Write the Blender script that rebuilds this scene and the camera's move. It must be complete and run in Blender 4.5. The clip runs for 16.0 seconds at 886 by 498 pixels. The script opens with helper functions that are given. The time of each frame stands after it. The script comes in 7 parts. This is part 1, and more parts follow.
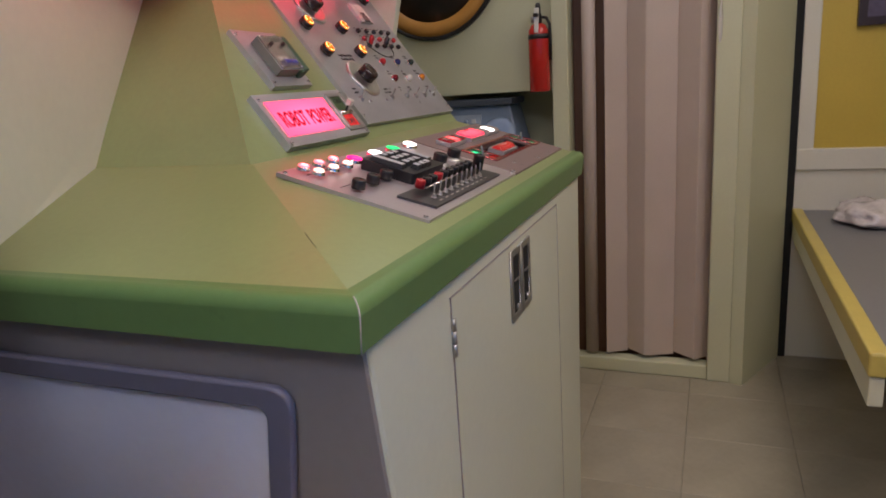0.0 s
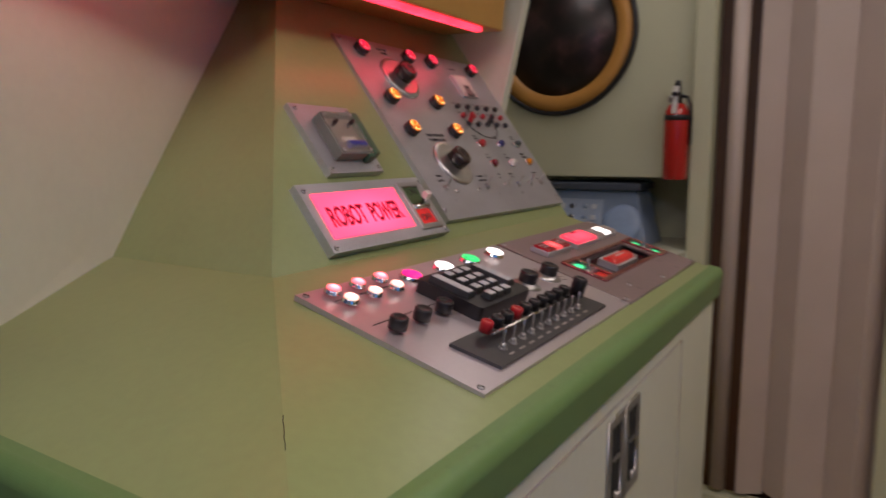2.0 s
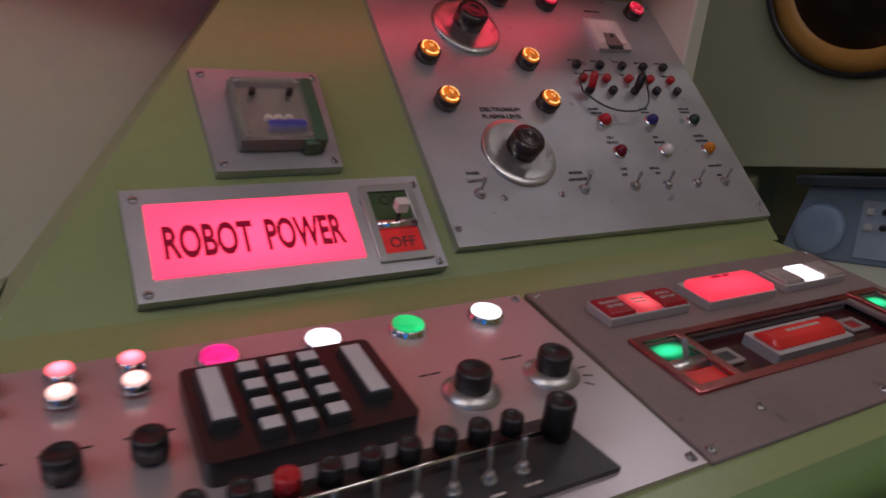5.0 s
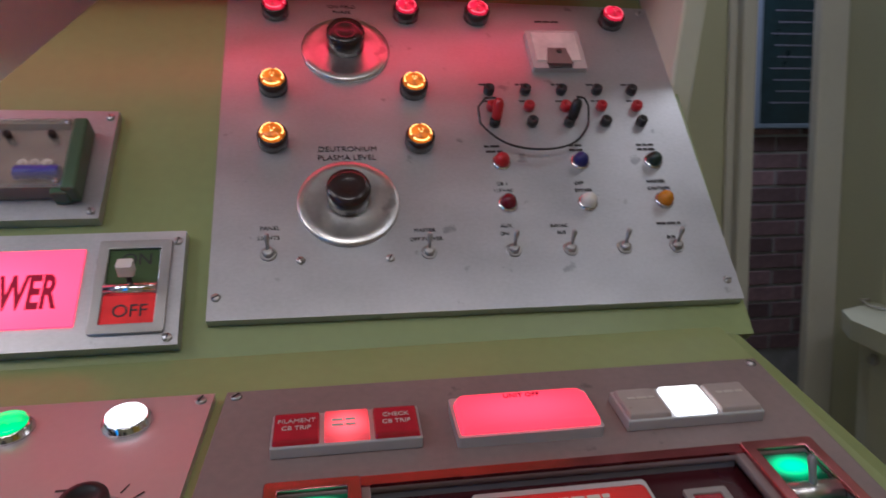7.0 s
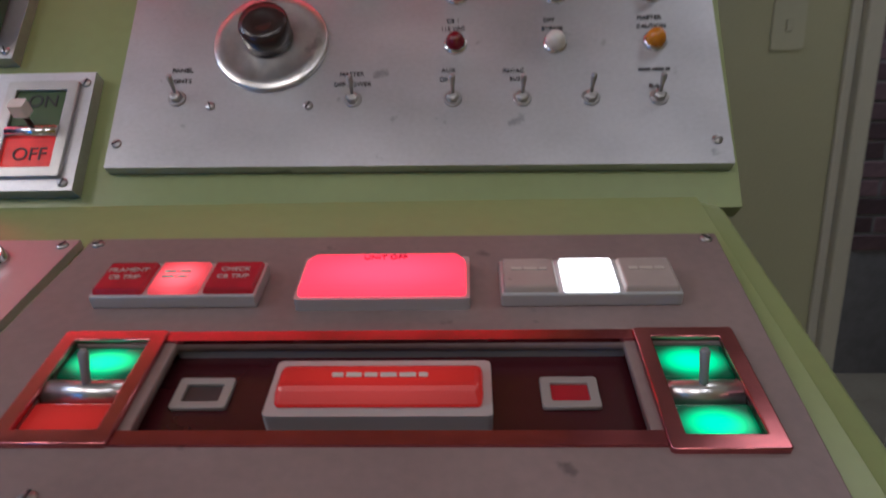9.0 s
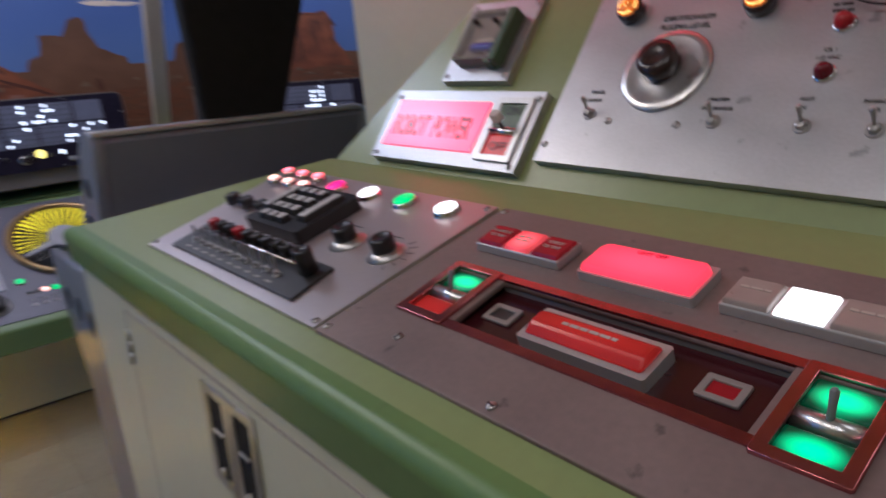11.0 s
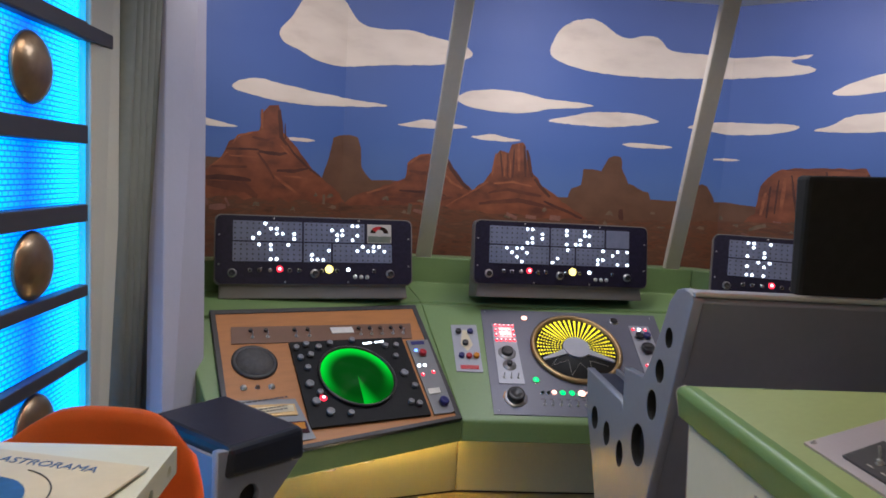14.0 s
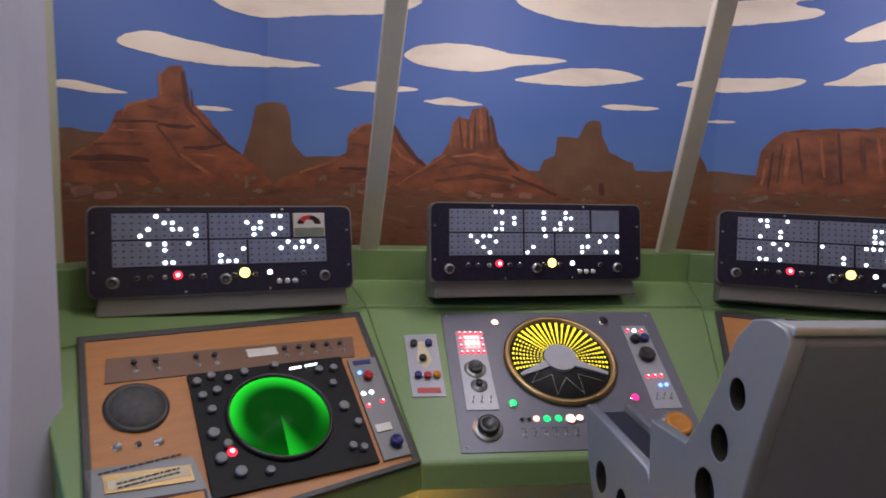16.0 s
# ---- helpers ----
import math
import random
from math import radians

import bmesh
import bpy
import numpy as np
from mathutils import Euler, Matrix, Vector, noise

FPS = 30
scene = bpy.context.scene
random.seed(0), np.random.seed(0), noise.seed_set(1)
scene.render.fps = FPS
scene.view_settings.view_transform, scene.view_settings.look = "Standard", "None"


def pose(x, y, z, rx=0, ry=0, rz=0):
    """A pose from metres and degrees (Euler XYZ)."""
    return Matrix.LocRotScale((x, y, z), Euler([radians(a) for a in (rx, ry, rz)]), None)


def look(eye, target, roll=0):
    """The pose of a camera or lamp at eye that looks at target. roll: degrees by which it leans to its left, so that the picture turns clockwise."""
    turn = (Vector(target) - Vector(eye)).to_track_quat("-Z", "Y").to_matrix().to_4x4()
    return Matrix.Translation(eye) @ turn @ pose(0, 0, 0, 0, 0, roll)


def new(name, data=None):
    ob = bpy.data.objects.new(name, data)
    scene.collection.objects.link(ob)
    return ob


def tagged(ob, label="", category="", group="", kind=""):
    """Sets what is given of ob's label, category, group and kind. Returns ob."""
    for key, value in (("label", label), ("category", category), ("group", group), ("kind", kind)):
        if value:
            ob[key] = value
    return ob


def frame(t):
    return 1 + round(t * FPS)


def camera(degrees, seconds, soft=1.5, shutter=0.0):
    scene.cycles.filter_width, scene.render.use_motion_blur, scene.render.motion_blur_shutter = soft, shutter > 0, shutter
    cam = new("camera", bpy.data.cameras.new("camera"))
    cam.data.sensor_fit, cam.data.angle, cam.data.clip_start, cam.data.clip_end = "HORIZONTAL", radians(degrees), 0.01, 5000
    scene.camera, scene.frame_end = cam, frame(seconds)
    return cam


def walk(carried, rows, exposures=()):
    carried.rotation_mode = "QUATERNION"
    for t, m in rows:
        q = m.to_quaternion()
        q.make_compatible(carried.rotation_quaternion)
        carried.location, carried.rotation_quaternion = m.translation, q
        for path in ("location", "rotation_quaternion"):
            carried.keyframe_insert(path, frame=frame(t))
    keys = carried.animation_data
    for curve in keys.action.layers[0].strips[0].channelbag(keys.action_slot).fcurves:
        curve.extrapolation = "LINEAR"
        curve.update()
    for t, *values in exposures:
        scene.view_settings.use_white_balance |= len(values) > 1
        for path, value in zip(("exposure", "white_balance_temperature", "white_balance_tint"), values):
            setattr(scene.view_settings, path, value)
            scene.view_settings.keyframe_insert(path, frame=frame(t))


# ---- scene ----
cam = camera(66.8, 16.0, soft=1.7, shutter=0.5)
PATH = [
    (0, (-0.676, -0.31, 1.255), (1.121, 0.426, 0.776), -3.9),
    (0.5, (-0.618, -0.278, 1.259), (1.19, 0.455, 0.818), -1.3),
    (1, (-0.551, -0.222, 1.276), (1.272, 0.51, 0.902), -0.3),
    (1.5, (-0.476, -0.221, 1.291), (1.33, 0.576, 0.968), 0.3),
    (2, (-0.375, -0.245, 1.301), (1.294, 0.817, 1.011), -0.4),
    (2.5, (-0.298, -0.268, 1.299), (1.197, 1.034, 1.042), -0.6),
    (3, (-0.219, -0.261, 1.295), (1.229, 1.098, 1.054), -0.1),
    (3.2, (-0.177, -0.247, 1.293), (1.272, 1.112, 1.062), -0.1),
    (5.3, (0.34, -0.239, 1.286), (1.211, 1.533, 0.971), -1.5),
    (5.5, (0.4, -0.245, 1.286), (1.241, 1.541, 0.966), -1.3),
    (6, (0.528, -0.211, 1.282), (1.27, 1.628, 1.021), -2.0),
    (6.5, (0.628, -0.212, 1.293), (1.187, 1.693, 1.057), -1.9),
    (7, (0.713, -0.227, 1.306), (1.025, 1.735, 1.076), -1.0),
    (7.5, (0.75, -0.25, 1.311), (0.833, 1.738, 1.112), 0.4),
    (8, (0.782, -0.262, 1.294), (0.871, 1.728, 1.105), 0.9),
    (8.2, (0.8, -0.245, 1.276), (0.901, 1.738, 1.039), 0.7),
    (10.3, (1.033, -0.123, 1.258), (0.083, 1.444, 0.455), -6.1),
    (10.5, (1.047, -0.148, 1.272), (-0.072, 1.346, 0.555), -4.8),
    (11, (1.125, -0.228, 1.308), (-0.34, 1.013, 0.748), -3.2),
    (11.5, (1.277, -0.263, 1.321), (-0.524, 0.451, 0.823), -4.0),
    (12, (1.336, -0.33, 1.35), (-0.62, -0.093, 1.009), -2.1),
    (12.5, (1.284, -0.399, 1.383), (-0.694, -0.299, 1.108), -0.1),
    (13, (1.148, -0.49, 1.405), (-0.833, -0.403, 1.149), 1.9),
    (13.5, (1.075, -0.538, 1.412), (-0.905, -0.383, 1.182), 3.2),
    (14, (1.011, -0.532, 1.407), (-0.971, -0.375, 1.194), 3.3),
    (14.5, (0.861, -0.463, 1.393), (-1.126, -0.35, 1.192), 2.3),
    (15, (0.713, -0.405, 1.401), (-1.269, -0.267, 1.174), 2.4),
    (15.5, (0.554, -0.409, 1.395), (-1.423, -0.246, 1.138), 2.1),
    (16, (0.389, -0.435, 1.399), (-1.573, -0.163, 1.118), 1.8),
]
walk(cam, [(t, look(eye, target, roll)) for t, eye, target, roll in PATH], exposures=[(0, 0.2, 6200, 20), (2, -0.16, 6350, 23), (3, -0.28, 6250, 23), (5.5, -0.85, 5700, 22), (6.5, -0.35, 5500, 17), (8, -0.26, 5500, 15), (10.5, -0.3, 5600, 18), (11.5, -0.5, 5600, 14), (12, -0.3, 5750, 11), (13, 0.03, 5750, 10), (14, 0.08, 6000, 11), (16, 0.05, 6300, 14)])

# ---- light ----
world = bpy.data.worlds.new("world")
scene.world = world
world.use_nodes = True
world.node_tree.nodes["Background"].inputs[0].default_value = (0.05, 0.05, 0.055, 1)
world.node_tree.nodes["Background"].inputs[1].default_value = 0.3


# lamps assumed at the unseen ceiling, set out to reach the cabin's brightness
def area_lamp(name, at, target, sx, sy, watts, color, spread=180):
    data = bpy.data.lights.new(name, "AREA")
    data.shape, data.size, data.size_y, data.energy, data.color = "RECTANGLE", sx, sy, watts, color
    data.spread = math.radians(spread)
    ob = new(name, data)
    ob.matrix_world = look(at, target)
    return tagged(ob, "unseen lamp assumed at the cabin ceiling", "ceiling light", kind="structure")


area_lamp("ceiling_light", (0.55, -1.0, 2.46), (0.55, -0.98, 0), 0.9, 0.5, 11.5, (1.0, 0.87, 0.72))
area_lamp("ceiling_light", (-0.55, -0.55, 2.46), (0.1, -0.3, 0.6), 0.5, 0.5, 9.2, (1.0, 0.84, 0.66), 145)
area_lamp("ceiling_light", (-2.0, 0.3, 2.46), (-2.85, 0.3, 1.65), 0.2, 1.1, 16.5, (1.0, 0.9, 0.88), 165)
area_lamp("ceiling_light", (-1.75, -0.75, 2.46), (-2.6, -1.3, 1.75), 0.2, 0.6, 9.3, (1.0, 0.9, 0.88), 165)
area_lamp("ceiling_light", (-1.75, 1.55, 2.46), (-2.6, 2.0, 1.75), 0.2, 0.8, 12.5, (1.0, 0.9, 0.88), 165)
area_lamp("ceiling_light", (-1.15, -0.1, 2.46), (-0.1, -0.1, 0.5), 0.4, 0.8, 11.0, (0.84, 0.9, 1.0), 150)
area_lamp("ceiling_light", (2.0, 1.95, 2.42), (2.0, 1.97, 0), 0.3, 0.3, 9.0, (0.9, 0.93, 1.0))
area_lamp("ceiling_light", (1.75, 0.5, 2.46), (1.75, 0.52, 0), 0.4, 0.4, 2.6, (1.0, 0.93, 0.84))
area_lamp("ceiling_light", (1.5, -0.8, 2.46), (1.8, -0.5, 0), 0.4, 0.4, 4.2, (1.0, 0.93, 0.84))


# ---- materials ----
def paint(name, color, rough=0.5, metal=0.0, vary=0.12, scale=6.0, grain=60.0, bump=0.05, spots=0.0, stretch=(1, 1, 1), coat=0.0, random_object=0.0, gloss=0.5):
    """A surface with broad and fine variation of its colour, uneven gloss and fine relief."""
    mat = bpy.data.materials.new(name)
    mat.use_nodes = True
    t = mat.node_tree
    n, l = t.nodes, t.links
    b = n["Principled BSDF"]
    co, mp = n.new("ShaderNodeTexCoord"), n.new("ShaderNodeMapping")
    mp.inputs["Scale"].default_value = stretch
    l.new(co.outputs["Object"], mp.inputs[0])
    big, fine = n.new("ShaderNodeTexNoise"), n.new("ShaderNodeTexNoise")
    big.inputs["Scale"].default_value, fine.inputs["Scale"].default_value = scale, grain
    big.inputs["Detail"].default_value, fine.inputs["Detail"].default_value = 5, 3
    l.new(mp.outputs[0], big.inputs[0])
    l.new(mp.outputs[0], fine.inputs[0])
    mix = n.new("ShaderNodeMath")
    mix.operation = "MULTIPLY_ADD"
    mix.inputs[1].default_value = 0.35
    l.new(fine.outputs[0], mix.inputs[0])
    l.new(big.outputs[0], mix.inputs[2])
    ramp = n.new("ShaderNodeValToRGB")
    ramp.color_ramp.elements[0].position, ramp.color_ramp.elements[1].position = 0.42, 0.92
    ramp.color_ramp.elements[0].color = (*[c * (1 - vary) for c in color], 1)
    ramp.color_ramp.elements[1].color = (*[min(1, c * (1 + vary)) for c in color], 1)
    l.new(mix.outputs[0], ramp.inputs[0])
    out = ramp.outputs[0]
    if spots:
        dots, cut = n.new("ShaderNodeTexNoise"), n.new("ShaderNodeValToRGB")
        dots.inputs["Scale"].default_value, dots.inputs["Detail"].default_value = 38, 6
        l.new(co.outputs["Object"], dots.inputs[0])
        cut.color_ramp.elements[0].position, cut.color_ramp.elements[1].position = 0.66, 0.72
        l.new(dots.outputs[0], cut.inputs[0])
        dirt = n.new("ShaderNodeMixRGB")
        dirt.blend_type = "MULTIPLY"
        dirt.inputs[2].default_value = (1 - spots, 1 - spots, 1 - spots, 1)
        l.new(cut.outputs[0], dirt.inputs[0])
        l.new(out, dirt.inputs[1])
        out = dirt.outputs[0]
    if random_object:
        info, sc, mul = n.new("ShaderNodeObjectInfo"), n.new("ShaderNodeMath"), n.new("ShaderNodeVectorMath")
        sc.operation, mul.operation = "MULTIPLY_ADD", "SCALE"
        sc.inputs[1].default_value, sc.inputs[2].default_value = random_object, 1 - random_object / 2
        l.new(info.outputs["Random"], sc.inputs[0])
        l.new(out, mul.inputs[0])
        l.new(sc.outputs[0], mul.inputs["Scale"])
        out = mul.outputs[0]
    l.new(out, b.inputs["Base Color"])
    rr = n.new("ShaderNodeMapRange")
    rr.inputs["To Min"].default_value, rr.inputs["To Max"].default_value = max(0.03, rough * 0.75), min(1, rough * 1.25)
    l.new(big.outputs[0], rr.inputs[0])
    l.new(rr.outputs[0], b.inputs["Roughness"])
    b.inputs["Metallic"].default_value = metal
    b.inputs["Coat Weight"].default_value = coat
    b.inputs["Specular IOR Level"].default_value = gloss
    if bump:
        bp = n.new("ShaderNodeBump")
        bp.inputs["Strength"].default_value, bp.inputs["Distance"].default_value = bump, 0.002
        l.new(mix.outputs[0], bp.inputs["Height"])
        l.new(bp.outputs[0], b.inputs["Normal"])
    return mat


def glow(name, color, strength, base=None, vary=0.25, scale=25.0):
    """A lit lens: a coloured plastic that gives off light, a little brighter here and there."""
    mat = bpy.data.materials.new(name)
    mat.use_nodes = True
    t = mat.node_tree
    n, l = t.nodes, t.links
    b = n["Principled BSDF"]
    b.inputs["Base Color"].default_value = (*(base or color), 1)
    b.inputs["Roughness"].default_value = 0.25
    b.inputs["Emission Color"].default_value = (*color, 1)
    co, no, rr = n.new("ShaderNodeTexCoord"), n.new("ShaderNodeTexNoise"), n.new("ShaderNodeMapRange")
    no.inputs["Scale"].default_value = scale
    rr.inputs["From Min"].default_value, rr.inputs["From Max"].default_value = 0.3, 0.7
    rr.inputs["To Min"].default_value, rr.inputs["To Max"].default_value = strength * (1 - vary), strength * (1 + vary)
    l.new(co.outputs["Object"], no.inputs[0])
    l.new(no.outputs[0], rr.inputs[0])
    l.new(rr.outputs[0], b.inputs["Emission Strength"])
    return mat


def glow_spot(name, color, centre, rim, base, reach=0.62):
    """A lens with a bulb behind its middle: brightest there and dimmer towards its rim."""
    mat = bpy.data.materials.new(name)
    mat.use_nodes = True
    n, l = mat.node_tree.nodes, mat.node_tree.links
    b = n["Principled BSDF"]
    b.inputs["Base Color"].default_value, b.inputs["Emission Color"].default_value = (*base, 1), (*color, 1)
    b.inputs["Roughness"].default_value = 0.25
    co, sub, dist, rr = n.new("ShaderNodeTexCoord"), n.new("ShaderNodeVectorMath"), n.new("ShaderNodeVectorMath"), n.new("ShaderNodeMapRange")
    sub.operation, dist.operation = "MULTIPLY_ADD", "LENGTH"
    sub.inputs[1].default_value, sub.inputs[2].default_value = (1, 1, 0), (-0.5, -0.45, 0)
    l.new(co.outputs["Generated"], sub.inputs[0])
    l.new(sub.outputs[0], dist.inputs[0])
    rr.interpolation_type = "SMOOTHSTEP"
    rr.inputs["From Min"].default_value, rr.inputs["From Max"].default_value = 0.08, reach
    rr.inputs["To Min"].default_value, rr.inputs["To Max"].default_value = centre, rim
    l.new(dist.outputs["Value"], rr.inputs[0])
    l.new(rr.outputs[0], b.inputs["Emission Strength"])
    return mat


SEAT_BACK = paint("grey_brown_seat_back", (0.2, 0.21, 0.265), 0.45, metal=0.1, vary=0.08, scale=5, bump=0.05)
POST_PAINT = paint("dull_beige_post_paint", (0.68, 0.62, 0.52), 0.6, vary=0.07, scale=4, bump=0.05)
GREEN = paint("green_enamel", (0.25, 0.3, 0.12), 0.31, vary=0.1, scale=3, grain=90, bump=0.06)
CREAM = paint("cream_enamel", (0.6, 0.6, 0.46), 0.42, vary=0.06, scale=2.5, grain=70, bump=0.05)
CREAM_WALL = paint("cream_wall_paint", (0.52, 0.52, 0.35), 0.55, vary=0.07, scale=2, grain=120, bump=0.08)
PALE_WALL = paint("pale_wall_paint", (0.6, 0.58, 0.5), 0.55, vary=0.06, scale=2, grain=110, bump=0.06)
YELLOW_WALL = paint("ochre_wall_paint", (0.5, 0.36, 0.05), 0.5, vary=0.08, scale=3, grain=90, bump=0.06)
OCHRE = paint("ochre_enamel", (0.5, 0.27, 0.06), 0.4, vary=0.08, scale=4, bump=0.04)
SILVER = paint("brushed_aluminium", (0.5, 0.5, 0.52), 0.4, metal=0.78, vary=0.15, scale=8, grain=220, bump=0.03, spots=0.36, stretch=(1, 1.6, 1))
DIAL_METAL = paint("worn_aluminium", (0.62, 0.61, 0.6), 0.3, metal=0.95, vary=0.18, scale=28, grain=200, bump=0.06, spots=0.35)
LIGHT_PANEL = paint("grey_white_panel_paint", (0.53, 0.47, 0.48), 0.33, metal=0.6, vary=0.06, scale=6, grain=180, bump=0.03)
BROWN_PANEL = paint("taupe_panel_paint", (0.2, 0.145, 0.135), 0.48, vary=0.2, scale=9, grain=150, bump=0.1, spots=0.45)
GREY_BROWN = paint("grey_brown_enamel", (0.27, 0.235, 0.22), 0.45, vary=0.08, scale=3, bump=0.05)
DECK_GREEN = paint("flight_deck_green", (0.17, 0.26, 0.1), 0.38, vary=0.1, scale=3, grain=90, bump=0.06, spots=0.06)
# the desk's green again, with the cooler light on its edge mixed into the colour
EDGE_GREEN_COOL_LIT = paint("green_edge_strip", (0.125, 0.22, 0.07), 0.4, vary=0.1, scale=5, grain=90, bump=0.06, spots=0.1)
BLUE_GREY = paint("blue_grey_enamel", (0.145, 0.14, 0.19), 0.4, vary=0.08, scale=4, bump=0.04)
SCREEN_PALE = paint("pale_blue_screen", (0.72, 0.72, 0.84), 0.3, vary=0.05, scale=2, bump=0.02)
CHROME = paint("chrome", (0.75, 0.74, 0.73), 0.14, metal=1.0, vary=0.05, scale=30, bump=0.0)
STEEL = paint("dull_steel", (0.45, 0.44, 0.43), 0.35, metal=0.9, vary=0.12, scale=25, bump=0.04)
BLACK = paint("black_plastic", (0.014, 0.012, 0.013), 0.35, vary=0.2, scale=30, bump=0.05)
# black cloth, also used where shade in gaps and holes is coloured in
BLACK_CLOTH_AND_SHADE = paint("black_cloth", (0.006, 0.006, 0.006), 0.95, vary=0.3, scale=40, grain=300, bump=0.15)
DARK_BROWN = paint("dark_bakelite", (0.03, 0.016, 0.014), 0.25, vary=0.25, scale=30, bump=0.04)
RAIL_DARK = paint("dark_engraved_plate", (0.035, 0.032, 0.032), 0.4, vary=0.3, scale=40, bump=0.06)
MAROON = paint("maroon_acrylic", (0.045, 0.008, 0.011), 0.18, vary=0.2, scale=10, bump=0.0)
RED_PLASTIC = paint("red_plastic", (0.42, 0.015, 0.02), 0.3, vary=0.12, scale=30, bump=0.02)
WHITE_PLASTIC = paint("white_plastic", (0.66, 0.63, 0.58), 0.35, vary=0.06, scale=30, bump=0.02)
BLUE_PLASTIC = paint("dark_blue_plastic", (0.02, 0.02, 0.13), 0.3, vary=0.1, scale=30, bump=0.02)
GREEN_BLACK = paint("green_black_plastic", (0.012, 0.03, 0.022), 0.3, vary=0.1, scale=30, bump=0.02)
AMBER_PLASTIC = paint("amber_plastic", (0.55, 0.2, 0.01), 0.25, vary=0.1, scale=30, bump=0.02)
KEY_WHITE = paint("grey_white_keycap", (0.5, 0.5, 0.5), 0.45, vary=0.06, scale=40, bump=0.02)
INK = paint("black_ink", (0.025, 0.02, 0.022), 0.6, vary=0.2, scale=80, bump=0.0)
PALE_INK = paint("pale_lettering", (0.5, 0.45, 0.4), 0.6, vary=0.1, scale=80, bump=0.0)
OLIVE_BOX = paint("grey_green_plastic", (0.14, 0.155, 0.12), 0.4, vary=0.15, scale=20, bump=0.05)
BRASS = paint("brass", (0.4, 0.27, 0.13), 0.42, metal=1.0, vary=0.15, scale=20, bump=0.03)
BRONZE = paint("bronze_dome", (0.34, 0.23, 0.14), 0.33, metal=0.9, vary=0.2, scale=12, bump=0.06)
GREY_METAL = paint("grey_painted_metal", (0.2, 0.2, 0.21), 0.42, metal=0.2, vary=0.08, scale=4, bump=0.04)
SEAT_GREY = paint("silver_grey_seat_paint", (0.25, 0.265, 0.32), 0.38, metal=0.25, vary=0.08, scale=3, bump=0.04)
SEAT_EDGE = paint("silver_seat_edge", (0.5, 0.5, 0.5), 0.35, metal=0.5, vary=0.08, scale=6, bump=0.03)
BLACK_VINYL = paint("black_vinyl", (0.012, 0.013, 0.02), 0.32, vary=0.2, scale=12, grain=140, bump=0.15)
ORANGE = paint("orange_moulded_plastic", (0.85, 0.17, 0.025), 0.38, vary=0.08, scale=5, grain=200, bump=0.06)
WHITE_BOARD = paint("white_laminate", (0.62, 0.62, 0.5), 0.4, vary=0.05, scale=6, bump=0.03)
CARD = paint("cream_card", (0.6, 0.52, 0.36), 0.6, vary=0.06, scale=12, bump=0.05)
BLUE_PRINT = paint("blue_print", (0.03, 0.09, 0.22), 0.5, vary=0.35, scale=25, bump=0.02)
WOOD_ORANGE = paint("orange_brown_panel", (0.42, 0.17, 0.048), 0.42, vary=0.1, scale=8, grain=90, bump=0.05, stretch=(1, 6, 1))
BROWN_STRIP = paint("brown_plate", (0.17, 0.085, 0.05), 0.45, vary=0.1, scale=10, bump=0.04)
RADAR_BLACK = paint("black_wrinkle_paint", (0.006, 0.006, 0.007), 0.5, vary=0.3, scale=60, bump=0.2, gloss=0.2)
NAVY = paint("navy_crackle_paint", (0.014, 0.011, 0.026), 0.5, vary=0.3, scale=60, bump=0.15, gloss=0.25)
DOT_BOARD = paint("pale_lilac_board", (0.17, 0.185, 0.26), 0.6, vary=0.1, scale=20, bump=0.03, gloss=0.15)
DECK_GREY = paint("blue_grey_plate", (0.13, 0.13, 0.165), 0.42, metal=0.2, vary=0.08, scale=7, bump=0.05)
LAVENDER = paint("pale_lavender_panel", (0.52, 0.51, 0.62), 0.45, vary=0.05, scale=3, bump=0.04)
GREY_CURTAIN = paint("grey_green_drape", (0.22, 0.23, 0.2), 0.75, vary=0.12, scale=8, bump=0.1)
FOLD_DOOR = paint("beige_pink_vinyl", (0.5, 0.41, 0.35), 0.5, vary=0.06, scale=5, grain=160, bump=0.08)
TILE = paint("vinyl_floor_tile", (0.33, 0.29, 0.215), 0.22, vary=0.12, scale=5, grain=50, bump=0.03, spots=0.12, random_object=0.1)
GROUT = paint("tile_joint", (0.26, 0.23, 0.17), 0.8, vary=0.15, scale=15, bump=0.1)
CEIL = paint("white_ceiling_paint", (0.7, 0.7, 0.66), 0.8, vary=0.04, scale=3, bump=0.05)
BRICK = paint("purple_brown_brick", (0.16, 0.095, 0.105), 0.8, vary=0.3, scale=14, bump=0.3, random_object=0.9)
MORTAR = paint("grey_mortar", (0.24, 0.225, 0.23), 0.9, vary=0.15, scale=20, bump=0.3)
BOARD_DARK = paint("dark_framed_board", (0.012, 0.028, 0.035), 0.3, vary=0.3, scale=14, bump=0.02)
PORT_ORANGE = paint("ochre_port_ring", (0.5, 0.24, 0.05), 0.45, vary=0.1, scale=6, bump=0.06)
EXT_RED = paint("red_extinguisher_enamel", (0.5, 0.018, 0.012), 0.22, vary=0.08, scale=8, bump=0.02, coat=0.3)
DEVICE_BLUE = paint("pale_blue_enamel", (0.2, 0.26, 0.36), 0.4, vary=0.1, scale=8, bump=0.05)
DEVICE_DARK = paint("dark_slate_enamel", (0.05, 0.06, 0.08), 0.4, vary=0.12, scale=8, bump=0.05)
LIT_ROBOT = glow_spot("lit_pink_acrylic", (1.0, 0.055, 0.115), 4.0, 2.5, (0.5, 0.05, 0.1))
